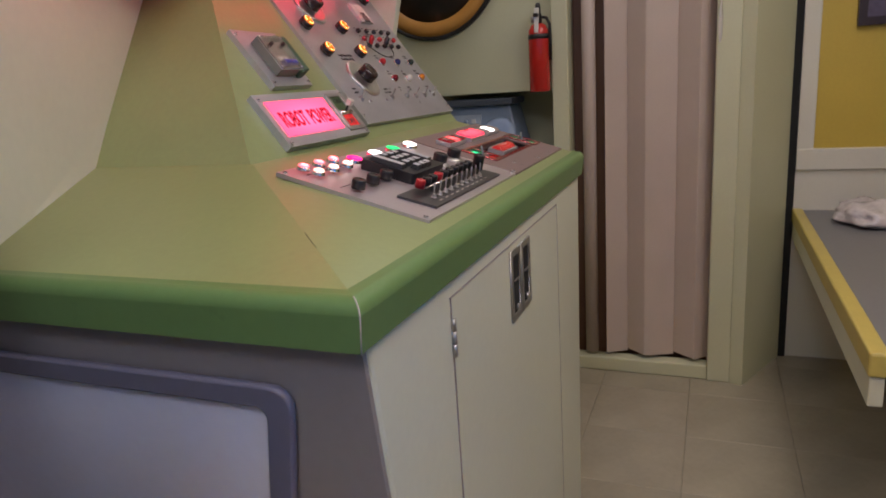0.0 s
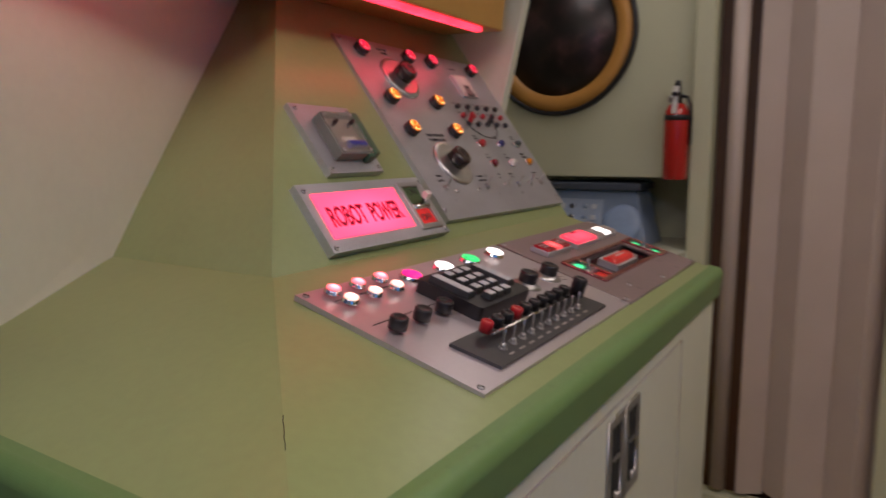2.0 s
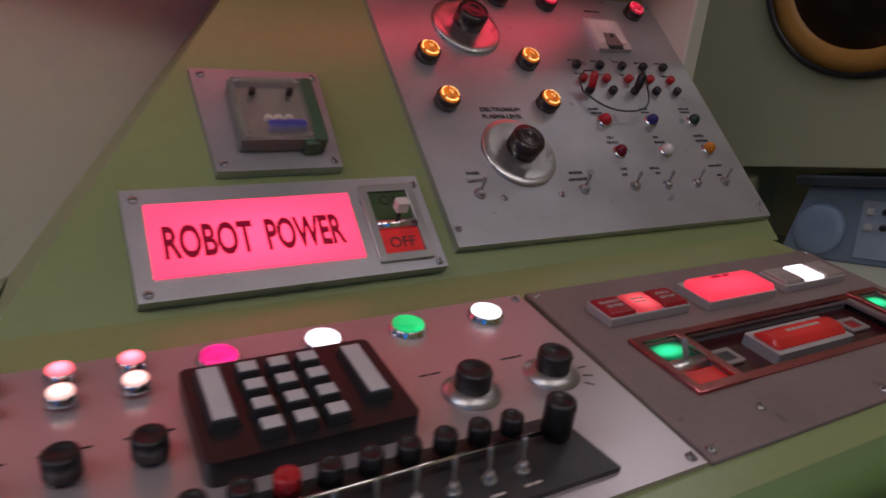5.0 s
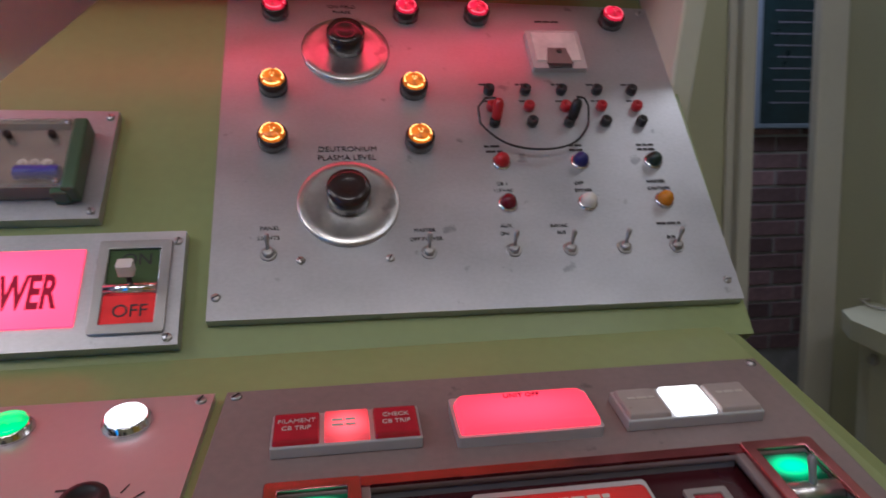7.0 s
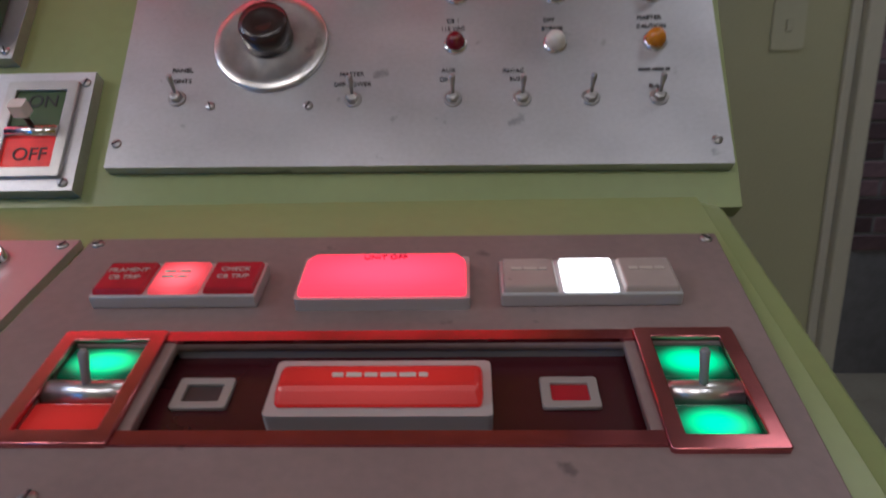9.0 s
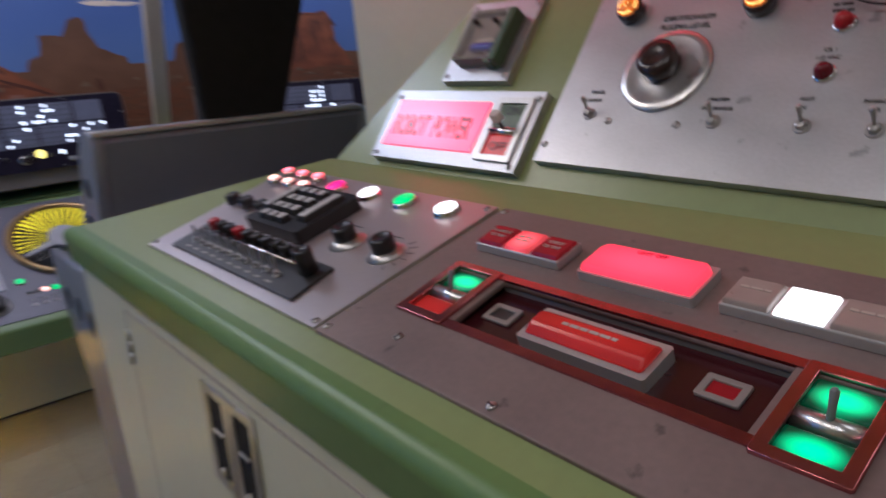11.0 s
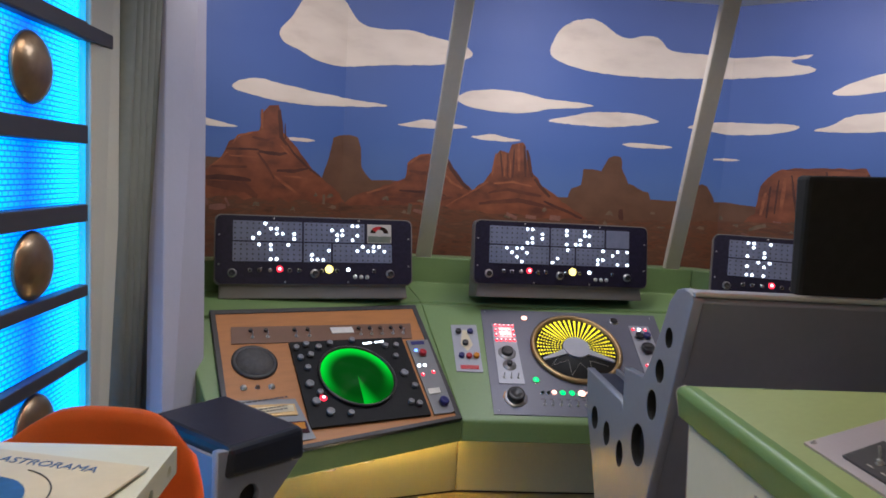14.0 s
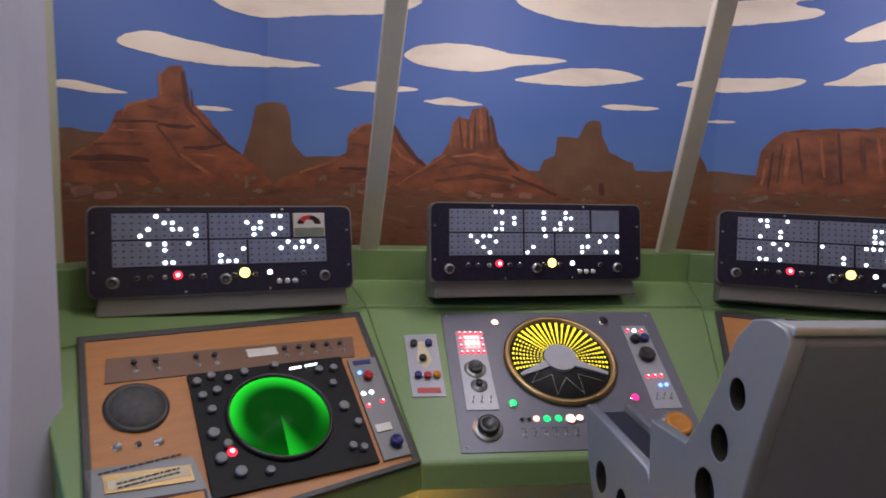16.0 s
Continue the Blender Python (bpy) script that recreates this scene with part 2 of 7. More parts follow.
RED_INK = glow("backlit_red_ink", (0.9, 0.006, 0.05), 0.13, (0.3, 0.006, 0.035), 0.1)
LIT_WIDE = glow_spot("lit_rose_acrylic", (1.0, 0.045, 0.075), 2.6, 1.5, (0.5, 0.04, 0.07))
LIT_RED = glow_spot("lit_red_acrylic", (1.0, 0.1, 0.1), 2.6, 0.7, (0.4, 0.02, 0.03))
LIT_DEEP = glow_spot("lit_deep_red_acrylic", (0.75, 0.03, 0.02), 0.5, 0.28, (0.25, 0.012, 0.01))
DIM_RED = glow("dim_red_lens", (0.6, 0.012, 0.025), 0.16, (0.17, 0.007, 0.011), 0.3, 60)
LIT_WHITE = glow("lit_white_lens", (1.0, 0.95, 0.86), 3.2, (0.8, 0.8, 0.8), 0.05)
LIT_WARM = glow_spot("lit_warm_lens", (1.0, 0.5, 0.38), 7.0, 1.5, (0.8, 0.6, 0.5), 0.4)
LIT_AMBER = glow("lit_amber_jewel", (1.0, 0.22, 0.005), 0.6, (0.5, 0.15, 0.01), 0.9, 130)
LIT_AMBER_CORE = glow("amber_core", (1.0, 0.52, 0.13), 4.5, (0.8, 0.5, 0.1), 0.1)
LIT_JEWEL = glow("lit_red_jewel", (1.0, 0.015, 0.06), 0.7, (0.5, 0.01, 0.03), 0.9, 130)
LIT_LAMP_RED = glow_spot("lit_red_lamp", (1.0, 0.13, 0.15), 9.0, 2.4, (0.8, 0.1, 0.1), 0.42)
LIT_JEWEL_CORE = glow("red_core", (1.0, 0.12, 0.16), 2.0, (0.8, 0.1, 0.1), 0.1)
LIT_MAGENTA = glow("lit_magenta_lens", (1.0, 0.02, 0.22), 1.7, (0.6, 0.02, 0.15), 0.5, 60)
LIT_GREEN = glow("lit_green_lens", (0.01, 0.75, 0.17), 1.3, (0.02, 0.5, 0.15), 0.5, 60)
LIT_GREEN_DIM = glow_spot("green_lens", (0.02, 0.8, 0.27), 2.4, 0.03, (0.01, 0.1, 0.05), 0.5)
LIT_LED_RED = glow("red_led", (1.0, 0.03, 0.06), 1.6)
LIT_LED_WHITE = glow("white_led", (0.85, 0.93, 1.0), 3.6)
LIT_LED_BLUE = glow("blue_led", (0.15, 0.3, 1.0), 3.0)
LIT_YELLOW = glow("yellow_lamp", (1.0, 0.82, 0.2), 2.6)
LIT_DIAL = glow("yellow_dial_light", (1.0, 0.8, 0.02), 1.5, (0.6, 0.5, 0.02), 0.2, 20)
LIT_STRIP_RED = glow("red_light_strip", (1.0, 0.03, 0.055), 3.2, vary=0.3, scale=18)
LIT_STRIP_WARM = glow("amber_light_strip", (1.0, 0.55, 0.07), 52.0, vary=0.1)
RACK_DARK = paint("dark_slate_bar_paint", (0.045, 0.042, 0.055), 0.5, vary=0.12, scale=8, bump=0.05)
LIT_SPOT = glow("white_spot_bulb", (1.0, 0.82, 0.5), 12.0, vary=0.05)
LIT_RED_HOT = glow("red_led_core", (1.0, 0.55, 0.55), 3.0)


def rack_light():
    """Backlit perforated sheet: rows of small bright holes before a blue glow that is brighter towards both ends."""
    mat = bpy.data.materials.new("backlit_perforated_sheet")
    mat.use_nodes = True
    t = mat.node_tree
    n, l = t.nodes, t.links
    b = n["Principled BSDF"]
    b.inputs["Base Color"].default_value = (0.02, 0.1, 0.2, 1)
    b.inputs["Roughness"].default_value = 0.4
    co, sep = n.new("ShaderNodeTexCoord"), n.new("ShaderNodeSeparateXYZ")
    l.new(co.outputs["Object"], sep.inputs[0])

    def calc(op, a, c=None, d=None):
        m = n.new("ShaderNodeMath")
        m.operation = op
        for i, v in enumerate((a, c, d)):
            if v is None:
                continue
            if isinstance(v, (int, float)):
                m.inputs[i].default_value = v
            else:
                l.new(v, m.inputs[i])
        return m.outputs[0]

    mesh, flat = n.new("ShaderNodeTexBrick"), n.new("ShaderNodeCombineXYZ")
    l.new(sep.outputs[0], flat.inputs[0])
    l.new(sep.outputs[2], flat.inputs[1])
    l.new(flat.outputs[0], mesh.inputs["Vector"])
    mesh.inputs["Scale"].default_value = 1.0
    mesh.inputs["Brick Width"].default_value, mesh.inputs["Row Height"].default_value = 0.024, 0.013
    mesh.inputs["Mortar Size"].default_value, mesh.inputs["Mortar Smooth"].default_value = 0.0024, 0.6
    holes = calc("MULTIPLY_ADD", calc("SUBTRACT", 1.0, mesh.outputs["Fac"]), 0.85, 0.3)
    side = calc("ABSOLUTE", calc("DIVIDE", sep.outputs[0], 0.26))
    ends = calc("MULTIPLY_ADD", calc("SMOOTH_MIN", side, 0.75, 0.1), 0.75, 0.42)
    ramp = n.new("ShaderNodeValToRGB")
    ramp.color_ramp.elements[0].position, ramp.color_ramp.elements[1].position = 0.35, 0.95
    ramp.color_ramp.elements[0].color, ramp.color_ramp.elements[1].color = (0.0, 0.2, 1.6, 1), (0.02, 0.62, 1.6, 1)
    l.new(ends, ramp.inputs[0])
    l.new(ramp.outputs[0], b.inputs["Emission Color"])
    l.new(calc("MULTIPLY", calc("MULTIPLY", holes, ends), 2.0), b.inputs["Emission Strength"])
    return mat


def scope_light():
    """A round tube face: green, brighter at the rim, with one bright wedge where the sweep stands."""
    mat = bpy.data.materials.new("green_scope_face")
    mat.use_nodes = True
    t = mat.node_tree
    n, l = t.nodes, t.links
    b = n["Principled BSDF"]
    b.inputs["Specular IOR Level"].default_value = 0.03
    b.inputs["Base Color"].default_value = (0.002, 0.012, 0.003, 1)
    b.inputs["Roughness"].default_value = 0.3
    b.inputs["Emission Color"].default_value = (0.02, 1.0, 0.04, 1)
    co, sep = n.new("ShaderNodeTexCoord"), n.new("ShaderNodeSeparateXYZ")
    l.new(co.outputs["Object"], sep.inputs[0])
    dist = n.new("ShaderNodeVectorMath")
    dist.operation = "LENGTH"
    l.new(co.outputs["Object"], dist.inputs[0])

    def ranged(value, a, b, low, high):
        m = n.new("ShaderNodeMapRange")
        m.interpolation_type = "SMOOTHSTEP"
        m.inputs["From Min"].default_value, m.inputs["From Max"].default_value = a, b
        m.inputs["To Min"].default_value, m.inputs["To Max"].default_value = low, high
        l.new(value, m.inputs[0])
        return m.outputs[0]

    def calc(op, a, c):
        m = n.new("ShaderNodeMath")
        m.operation = op
        for i, v in enumerate((a, c)):
            if isinstance(v, (int, float)):
                m.inputs[i].default_value = v
            else:
                l.new(v, m.inputs[i])
        return m.outputs[0]

    rim = calc("MULTIPLY", ranged(dist.outputs["Value"], 0.095, 0.15, 0.0, 0.75), ranged(sep.outputs[1], -0.1, 0.07, 0.06, 1.0))
    ang = calc("ARCTAN2", sep.outputs[1], sep.outputs[0])
    sweep = calc("MULTIPLY", calc("GREATER_THAN", ang, -1.78), ranged(ang, -1.78, -1.2, 0.42, 0.0))
    sweep = calc("MULTIPLY", sweep, ranged(dist.outputs["Value"], 0.0, 0.13, 0.45, 1.0))
    l.new(calc("ADD", calc("ADD", rim, sweep), 0.045), b.inputs["Emission Strength"])
    return mat


def painted(name, colors, stops, scale, stretch=(1, 1, 1), rough=0.55, layer=None):
    """Brush-painted colours: a noise between several tints, or up the wall's height when layer gives its range."""
    mat = bpy.data.materials.new(name)
    mat.use_nodes = True
    t = mat.node_tree
    n, l = t.nodes, t.links
    b = n["Principled BSDF"]
    b.inputs["Roughness"].default_value = rough
    co, mp, no = n.new("ShaderNodeTexCoord"), n.new("ShaderNodeMapping"), n.new("ShaderNodeTexNoise")
    mp.inputs["Scale"].default_value = stretch
    no.inputs["Scale"].default_value, no.inputs["Detail"].default_value = scale, 6
    l.new(co.outputs["Object"], mp.inputs[0])
    l.new(mp.outputs[0], no.inputs[0])
    value = no.outputs[0]
    if layer:
        sep, rr, ad = n.new("ShaderNodeSeparateXYZ"), n.new("ShaderNodeMapRange"), n.new("ShaderNodeMath")
        l.new(co.outputs["Object"], sep.inputs[0])
        rr.inputs["From Min"].default_value, rr.inputs["From Max"].default_value = layer
        l.new(sep.outputs[2], rr.inputs[0])
        ad.operation = "MULTIPLY_ADD"
        ad.inputs[1].default_value = 0.16
        l.new(no.outputs[0], ad.inputs[0])
        l.new(rr.outputs[0], ad.inputs[2])
        value = ad.outputs[0]
    ramp = n.new("ShaderNodeValToRGB")
    el = ramp.color_ramp.elements
    while len(el) < len(colors):
        el.new(0.5)
    for e, c, s in zip(el, colors, stops):
        e.position, e.color = s, (*c, 1)
    l.new(value, ramp.inputs[0])
    l.new(ramp.outputs[0], b.inputs["Base Color"])
    return mat


CLEAR_COVER = paint("clear_acrylic_cover", (0.78, 0.72, 0.66), 0.05, vary=0.05, scale=40, bump=0.0)
CLEAR_COVER.node_tree.nodes["Principled BSDF"].inputs["Transmission Weight"].default_value = 0.92
SKY_PAINT = painted("painted_sky", [(0.1, 0.19, 0.43), (0.065, 0.14, 0.4), (0.06, 0.12, 0.37), (0.11, 0.16, 0.4)], (0.05, 0.3, 0.7, 1.0), 3, layer=(1.3, 2.6))
CLOUD_PAINT = painted("painted_cloud", [(0.66, 0.56, 0.47), (0.76, 0.66, 0.56), (0.82, 0.72, 0.62)], (0.28, 0.5, 0.8), 4, (1, 1, 3))
ROCK_PAINT = painted("painted_red_rock", [(0.1, 0.027, 0.012), (0.19, 0.053, 0.02), (0.27, 0.086, 0.033)], (0.3, 0.5, 0.75), 6, (1.4, 1.4, 2.4))
ROCK_LIGHT = painted("painted_orange_rock", [(0.22, 0.065, 0.024), (0.33, 0.11, 0.042)], (0.35, 0.65), 11, (1, 1, 2))
ROCK_DARK = painted("painted_brown_rock", [(0.115, 0.05, 0.024), (0.14, 0.064, 0.032), (0.165, 0.078, 0.04)], (0.3, 0.5, 0.75), 7, (1, 1, 1.4))
ROCK_MID = painted("painted_deep_red_rock", [(0.105, 0.028, 0.013), (0.15, 0.042, 0.017)], (0.4, 0.6), 9)
SCRUB_PINK = painted("painted_pink_scrub", [(0.27, 0.12, 0.085), (0.19, 0.085, 0.06)], (0.4, 0.6), 20)
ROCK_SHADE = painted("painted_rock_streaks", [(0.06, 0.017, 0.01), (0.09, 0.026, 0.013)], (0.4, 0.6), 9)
DESERT_PAINT = painted("painted_desert", [(0.085, 0.032, 0.014), (0.16, 0.055, 0.022), (0.12, 0.052, 0.025), (0.24, 0.095, 0.042)], (0.3, 0.46, 0.56, 0.8), 8, (1, 1, 4))
SCRUB_PAINT = painted("painted_scrub", [(0.2, 0.13, 0.08), (0.11, 0.085, 0.05)], (0.4, 0.6), 20)
GALAXY = painted("star_field_print", [(0.008, 0.006, 0.006), (0.022, 0.011, 0.011), (0.06, 0.026, 0.026), (0.16, 0.08, 0.09)], (0.42, 0.54, 0.66, 0.8), 9, rough=0.4)
RACK_LIT = rack_light()
SCOPE_LIT = scope_light()


# ---- builders ----
def build():
    return bmesh.new()


def merge(bm, other, m=None, mi=0):
    """Adds the bmesh other to bm at m, with its faces in material slot mi, and frees it."""
    for f in other.faces:
        f.material_index = mi
    if m is not None:
        bmesh.ops.transform(other, matrix=m, verts=other.verts)
    me = bpy.data.meshes.new("merge")
    other.to_mesh(me)
    other.free()
    bm.from_mesh(me)
    bpy.data.meshes.remove(me)
    return bm


def soften(bm, width, segments=2):
    if width > 0:
        edges = [e for e in bm.edges if len(e.link_faces) == 2 and e.calc_face_angle(0) > 0.5]
        bmesh.ops.bevel(bm, geom=edges, offset=width, segments=segments, profile=0.5, affect="EDGES", clamp_overlap=True)


def box(bm, x0, x1, y0, y1, z0, z1, mi=0, bevel=0.0, m=None, seg=2):
    o = bmesh.new()
    bmesh.ops.create_cube(o, size=1, matrix=Matrix.Translation(((x0 + x1) / 2, (y0 + y1) / 2, (z0 + z1) / 2)) @ Matrix.Diagonal((abs(x1 - x0), abs(y1 - y0), abs(z1 - z0), 1)))
    soften(o, bevel, seg)
    return merge(bm, o, m, mi)


def prism(bm, pts, z0, z1, mi=0, bevel=0.0, m=None, seg=2):
    """A solid with the outline pts (counter-clockwise) in x and y, from z0 to z1."""
    o = bmesh.new()
    low, high = [o.verts.new((x, y, z0)) for x, y in pts], [o.verts.new((x, y, z1)) for x, y in pts]
    o.faces.new(low[::-1])
    o.faces.new(high)
    for i in range(len(pts)):
        j = (i + 1) % len(pts)
        o.faces.new((low[i], low[j], high[j], high[i]))
    soften(o, bevel, seg)
    return merge(bm, o, m, mi)


def solid(bm, low, high, mi=0, bevel=0.0, m=None, seg=2):
    """A solid between two rings of points with the same count."""
    o = bmesh.new()
    a, b = [o.verts.new(p) for p in low], [o.verts.new(p) for p in high]
    o.faces.new(a[::-1])
    o.faces.new(b)
    for i in range(len(a)):
        j = (i + 1) % len(a)
        o.faces.new((a[i], a[j], b[j], b[i]))
    bmesh.ops.recalc_face_normals(o, faces=o.faces)
    soften(o, bevel, seg)
    return merge(bm, o, m, mi)


def sheet(bm, pts, thick, mi=0, bevel=0.0):
    """A flat plate with the corner points pts in space, thickened away from its normal side."""
    v = [Vector(p) for p in pts]
    nrm = (v[1] - v[0]).cross(v[2] - v[0]).normalized()
    return solid(bm, [p - nrm * thick for p in v], v, mi, bevel)


def turned(bm, profile, seg=24, mi=0, m=None):
    """A turned solid from (radius, height) pairs, about z."""
    o = bmesh.new()
    rings = []
    for r, z in profile:
        if r < 1e-6:
            rings.append([o.verts.new((0, 0, z))])
        else:
            rings.append([o.verts.new((r * math.cos(2 * math.pi * k / seg), r * math.sin(2 * math.pi * k / seg), z)) for k in range(seg)])
    for a, b in zip(rings, rings[1:]):
        for k in range(seg):
            q = (k + 1) % seg
            pts = [a[k % len(a)], a[q % len(a)], b[q % len(b)], b[k % len(b)]]
            pts = [p for i, p in enumerate(pts) if p not in pts[:i]]
            if len(pts) > 2:
                o.faces.new(pts)
    for ring, flip in ((rings[0], True), (rings[-1], False)):
        if len(ring) > 2:
            o.faces.new(ring[::-1] if flip else ring)
    for f in o.faces:
        f.smooth = len(f.verts) < 5
    return merge(bm, o, m, mi)


def rod(bm, r, z0, z1, seg=16, mi=0, m=None, edge=0.0):
    e = min(edge, r * 0.9, abs(z1 - z0) * 0.45)
    prof = [(r, z0), (r, z1 - e), (r - e, z1)] if e else [(r, z0), (r, z1)]
    return turned(bm, prof, seg, mi, m)


def tube(bm, pts, r, seg=8, mi=0):
    """A round bar along the points."""
    o = bmesh.new()
    pts = [Vector(p) for p in pts]
    rings = []
    for i, p in enumerate(pts):
        d = (pts[min(i + 1, len(pts) - 1)] - pts[max(i - 1, 0)]).normalized()
        q = d.to_track_quat("Z", "Y").to_matrix()
        rings.append([o.verts.new(p + q @ Vector((r * math.cos(2 * math.pi * k / seg), r * math.sin(2 * math.pi * k / seg), 0))) for k in range(seg)])
    for a, b in zip(rings, rings[1:]):
        for k in range(seg):
            o.faces.new((a[k], a[(k + 1) % seg], b[(k + 1) % seg], b[k])).smooth = True
    o.faces.new(rings[0][::-1])
    o.faces.new(rings[-1])
    bmesh.ops.recalc_face_normals(o, faces=o.faces)
    return merge(bm, o, None, mi)


def curve_plate(outline, holes, thick, bevel=0.0):
    """A plate in x and y with holes cut through, its top at z = 0, as a bmesh."""
    cu = bpy.data.curves.new("plate", "CURVE")
    cu.dimensions, cu.fill_mode, cu.extrude, cu.bevel_depth, cu.bevel_resolution = "2D", "BOTH", thick / 2 - bevel, bevel, 1
    for ring in (outline, *holes):
        sp = cu.splines.new("POLY")
        sp.points.add(len(ring) - 1)
        for p, (x, y) in zip(sp.points, ring):
            p.co = (x, y, 0, 1)
        sp.use_cyclic_u = True
    ob = bpy.data.objects.new("plate", cu)
    me = bpy.data.meshes.new_from_object(ob)
    bpy.data.objects.remove(ob)
    bpy.data.curves.remove(cu)
    bm = bmesh.new()
    bm.from_mesh(me)
    bpy.data.meshes.remove(me)
    bmesh.ops.remove_doubles(bm, verts=bm.verts, dist=1e-5)
    bmesh.ops.transform(bm, matrix=Matrix.Translation((0, 0, -thick / 2)), verts=bm.verts)
    return bm


def round_rect(x0, x1, y0, y1, r, seg=5):
    pts = []
    for cx, cy, a0 in ((x1 - r, y0 + r, -90), (x1 - r, y1 - r, 0), (x0 + r, y1 - r, 90), (x0 + r, y0 + r, 180)):
        for k in range(seg + 1):
            a = radians(a0 + 90 * k / seg)
            pts.append((cx + r * math.cos(a), cy + r * math.sin(a)))
    return pts


def circle(cx, cy, r, seg=24, sx=1.0):
    return [(cx + sx * r * math.cos(2 * math.pi * k / seg), cy + r * math.sin(2 * math.pi * k / seg)) for k in range(seg)]


def lettering(text, size, thick=0.0006, heavy=0.0):
    """The text as a bmesh of thin solid letters, centred, facing z, its foot towards -y."""
    cu = bpy.data.curves.new("lettering", "FONT")
    cu.body, cu.size, cu.extrude, cu.align_x, cu.align_y, cu.offset = text, size, thick / 2, "CENTER", "CENTER", heavy
    ob = bpy.data.objects.new("lettering", cu)
    me = bpy.data.meshes.new_from_object(ob)
    bpy.data.objects.remove(ob)
    bpy.data.curves.remove(cu)
    bm = bmesh.new()
    bm.from_mesh(me)
    bpy.data.meshes.remove(me)
    return bm


def mesh_of(name, bm, mats, smooth=False):
    bmesh.ops.recalc_face_normals(bm, faces=bm.faces)
    me = bpy.data.meshes.new(name)
    bm.to_mesh(me)
    bm.free()
    for mat in mats if isinstance(mats, (list, tuple)) else [mats]:
        me.materials.append(mat)
    if smooth:
        for p in me.polygons:
            p.use_smooth = True
    return me


def part(name, bm, mats, parent, label="", m=None, smooth=False):
    """A bmesh (or a mesh that several share) as one mesh object under a thing or a part, at m in its parent."""
    ob = new(name, bm if isinstance(bm, bpy.types.Mesh) else mesh_of(name, bm, mats, smooth))
    ob.parent = parent
    if m is not None:
        ob.matrix_basis = m
    return tagged(ob, label)


def thing(name, label, category, m=None, group="", kind=""):
    ob = new(name)
    ob.empty_display_size = 0.05
    if m is not None:
        ob.matrix_basis = m
    return tagged(ob, label, category, group, kind)


def single(name, bm, mats, label, category, m=None, group="", kind="", smooth=False):
    ob = new(name, mesh_of(name, bm, mats, smooth))
    if m is not None:
        ob.matrix_basis = m
    return tagged(ob, label, category, group, kind)


def plane_pose(o, u, v):
    """The pose whose x runs along u and whose y lies in the plane of u and v."""
    u = Vector(u).normalized()
    v = Vector(v)
    v = (v - v.dot(u) * u).normalized()
    w = u.cross(v)
    return Matrix(((u.x, v.x, w.x, o[0]), (u.y, v.y, w.y, o[1]), (u.z, v.z, w.z, o[2]), (0, 0, 0, 1)))


def at(x, y, z=0.0, turn=0.0):
    return Matrix.Translation((x, y, z)) @ Matrix.Rotation(radians(turn), 4, "Z")


# ---- structure ----
def slab(name, x0, x1, y0, y1, z0, z1, mat, label, category="wall"):
    return single(name, box(build(), x0, x1, y0, y1, z0, z1), mat, label, category, kind="structure")


FLOOR = single("floor", box(build(), -3.6, 3.2, -2.4, 3.0, -0.1, -0.003), GROUT, "beige vinyl tile floor with thin joints", "floor", kind="structure")
single("ceiling", box(build(), -3.6, 3.2, -2.4, 3.0, 2.5, 2.6), CEIL, "plain white painted cabin ceiling", "ceiling", kind="structure")
slab("wall_south", -3.6, 3.2, -2.4, -2.3, 0, 2.5, CREAM_WALL, "plain cream painted wall behind the chairs")
slab("wall_west", -3.6, -3.5, -2.3, 2.9, 0, 2.5, CREAM_WALL, "plain wall behind the painted mural")
slab("wall_east", 3.1, 3.2, -2.3, 2.9, 0, 2.5, CREAM_WALL, "plain cream painted outer wall")
slab("wall_north", -3.6, 3.2, 2.9, 3.0, 0, 2.5, CREAM_WALL, "plain outer wall behind the brickwork")

# the wall with the porthole hangs over a counter recess
bm = build()
box(bm, 2.1, 2.45, 0.29, 1.28, 1.2, 2.5)
single("wall_porthole", bm, CREAM_WALL, "cream wall with a round porthole above a counter recess", "wall", kind="structure")
slab("wall_recess", 2.42, 2.46, 0.29, 1.28, 0.0, 1.2, CREAM_WALL, "cream wall at the back of the counter recess")
slab("wall_pier", 2.162, 2.46, 0.232, 0.29, 0.0, 2.5, CREAM_WALL, "cream wall pier beside the folding door")
bm = build()
box(bm, 2.1, 2.5, 1.28, 1.472, 0.0, 2.5)
single("wall_corner", bm, CREAM_WALL, "cream wall return beside the doorway", "wall", kind="structure")

# back wall with the narrow doorway to the brickwork
bm = build()
box(bm, -0.2, 1.80, 1.5, 1.58, 0, 2.5)
box(bm, 1.80, 2.03, 1.5, 1.58, 2.1, 2.5)
single("wall_back", bm, CREAM_WALL, "cream wall with a narrow doorway opening", "wall", kind="structure")
bm = build()
box(bm, 2.012, 2.1, 1.44, 1.472, 0, 2.3, bevel=0.006)
box(bm, 1.8005, 1.842, 1.46, 1.59, 0, 2.3, bevel=0.006)
box(bm, 1.776, 1.7995, 1.485, 1.499, 0, 2.3, bevel=0.004)
single("door_frame", bm, PALE_WALL, "pale painted frame of the narrow doorway", "door frame", kind="structure")

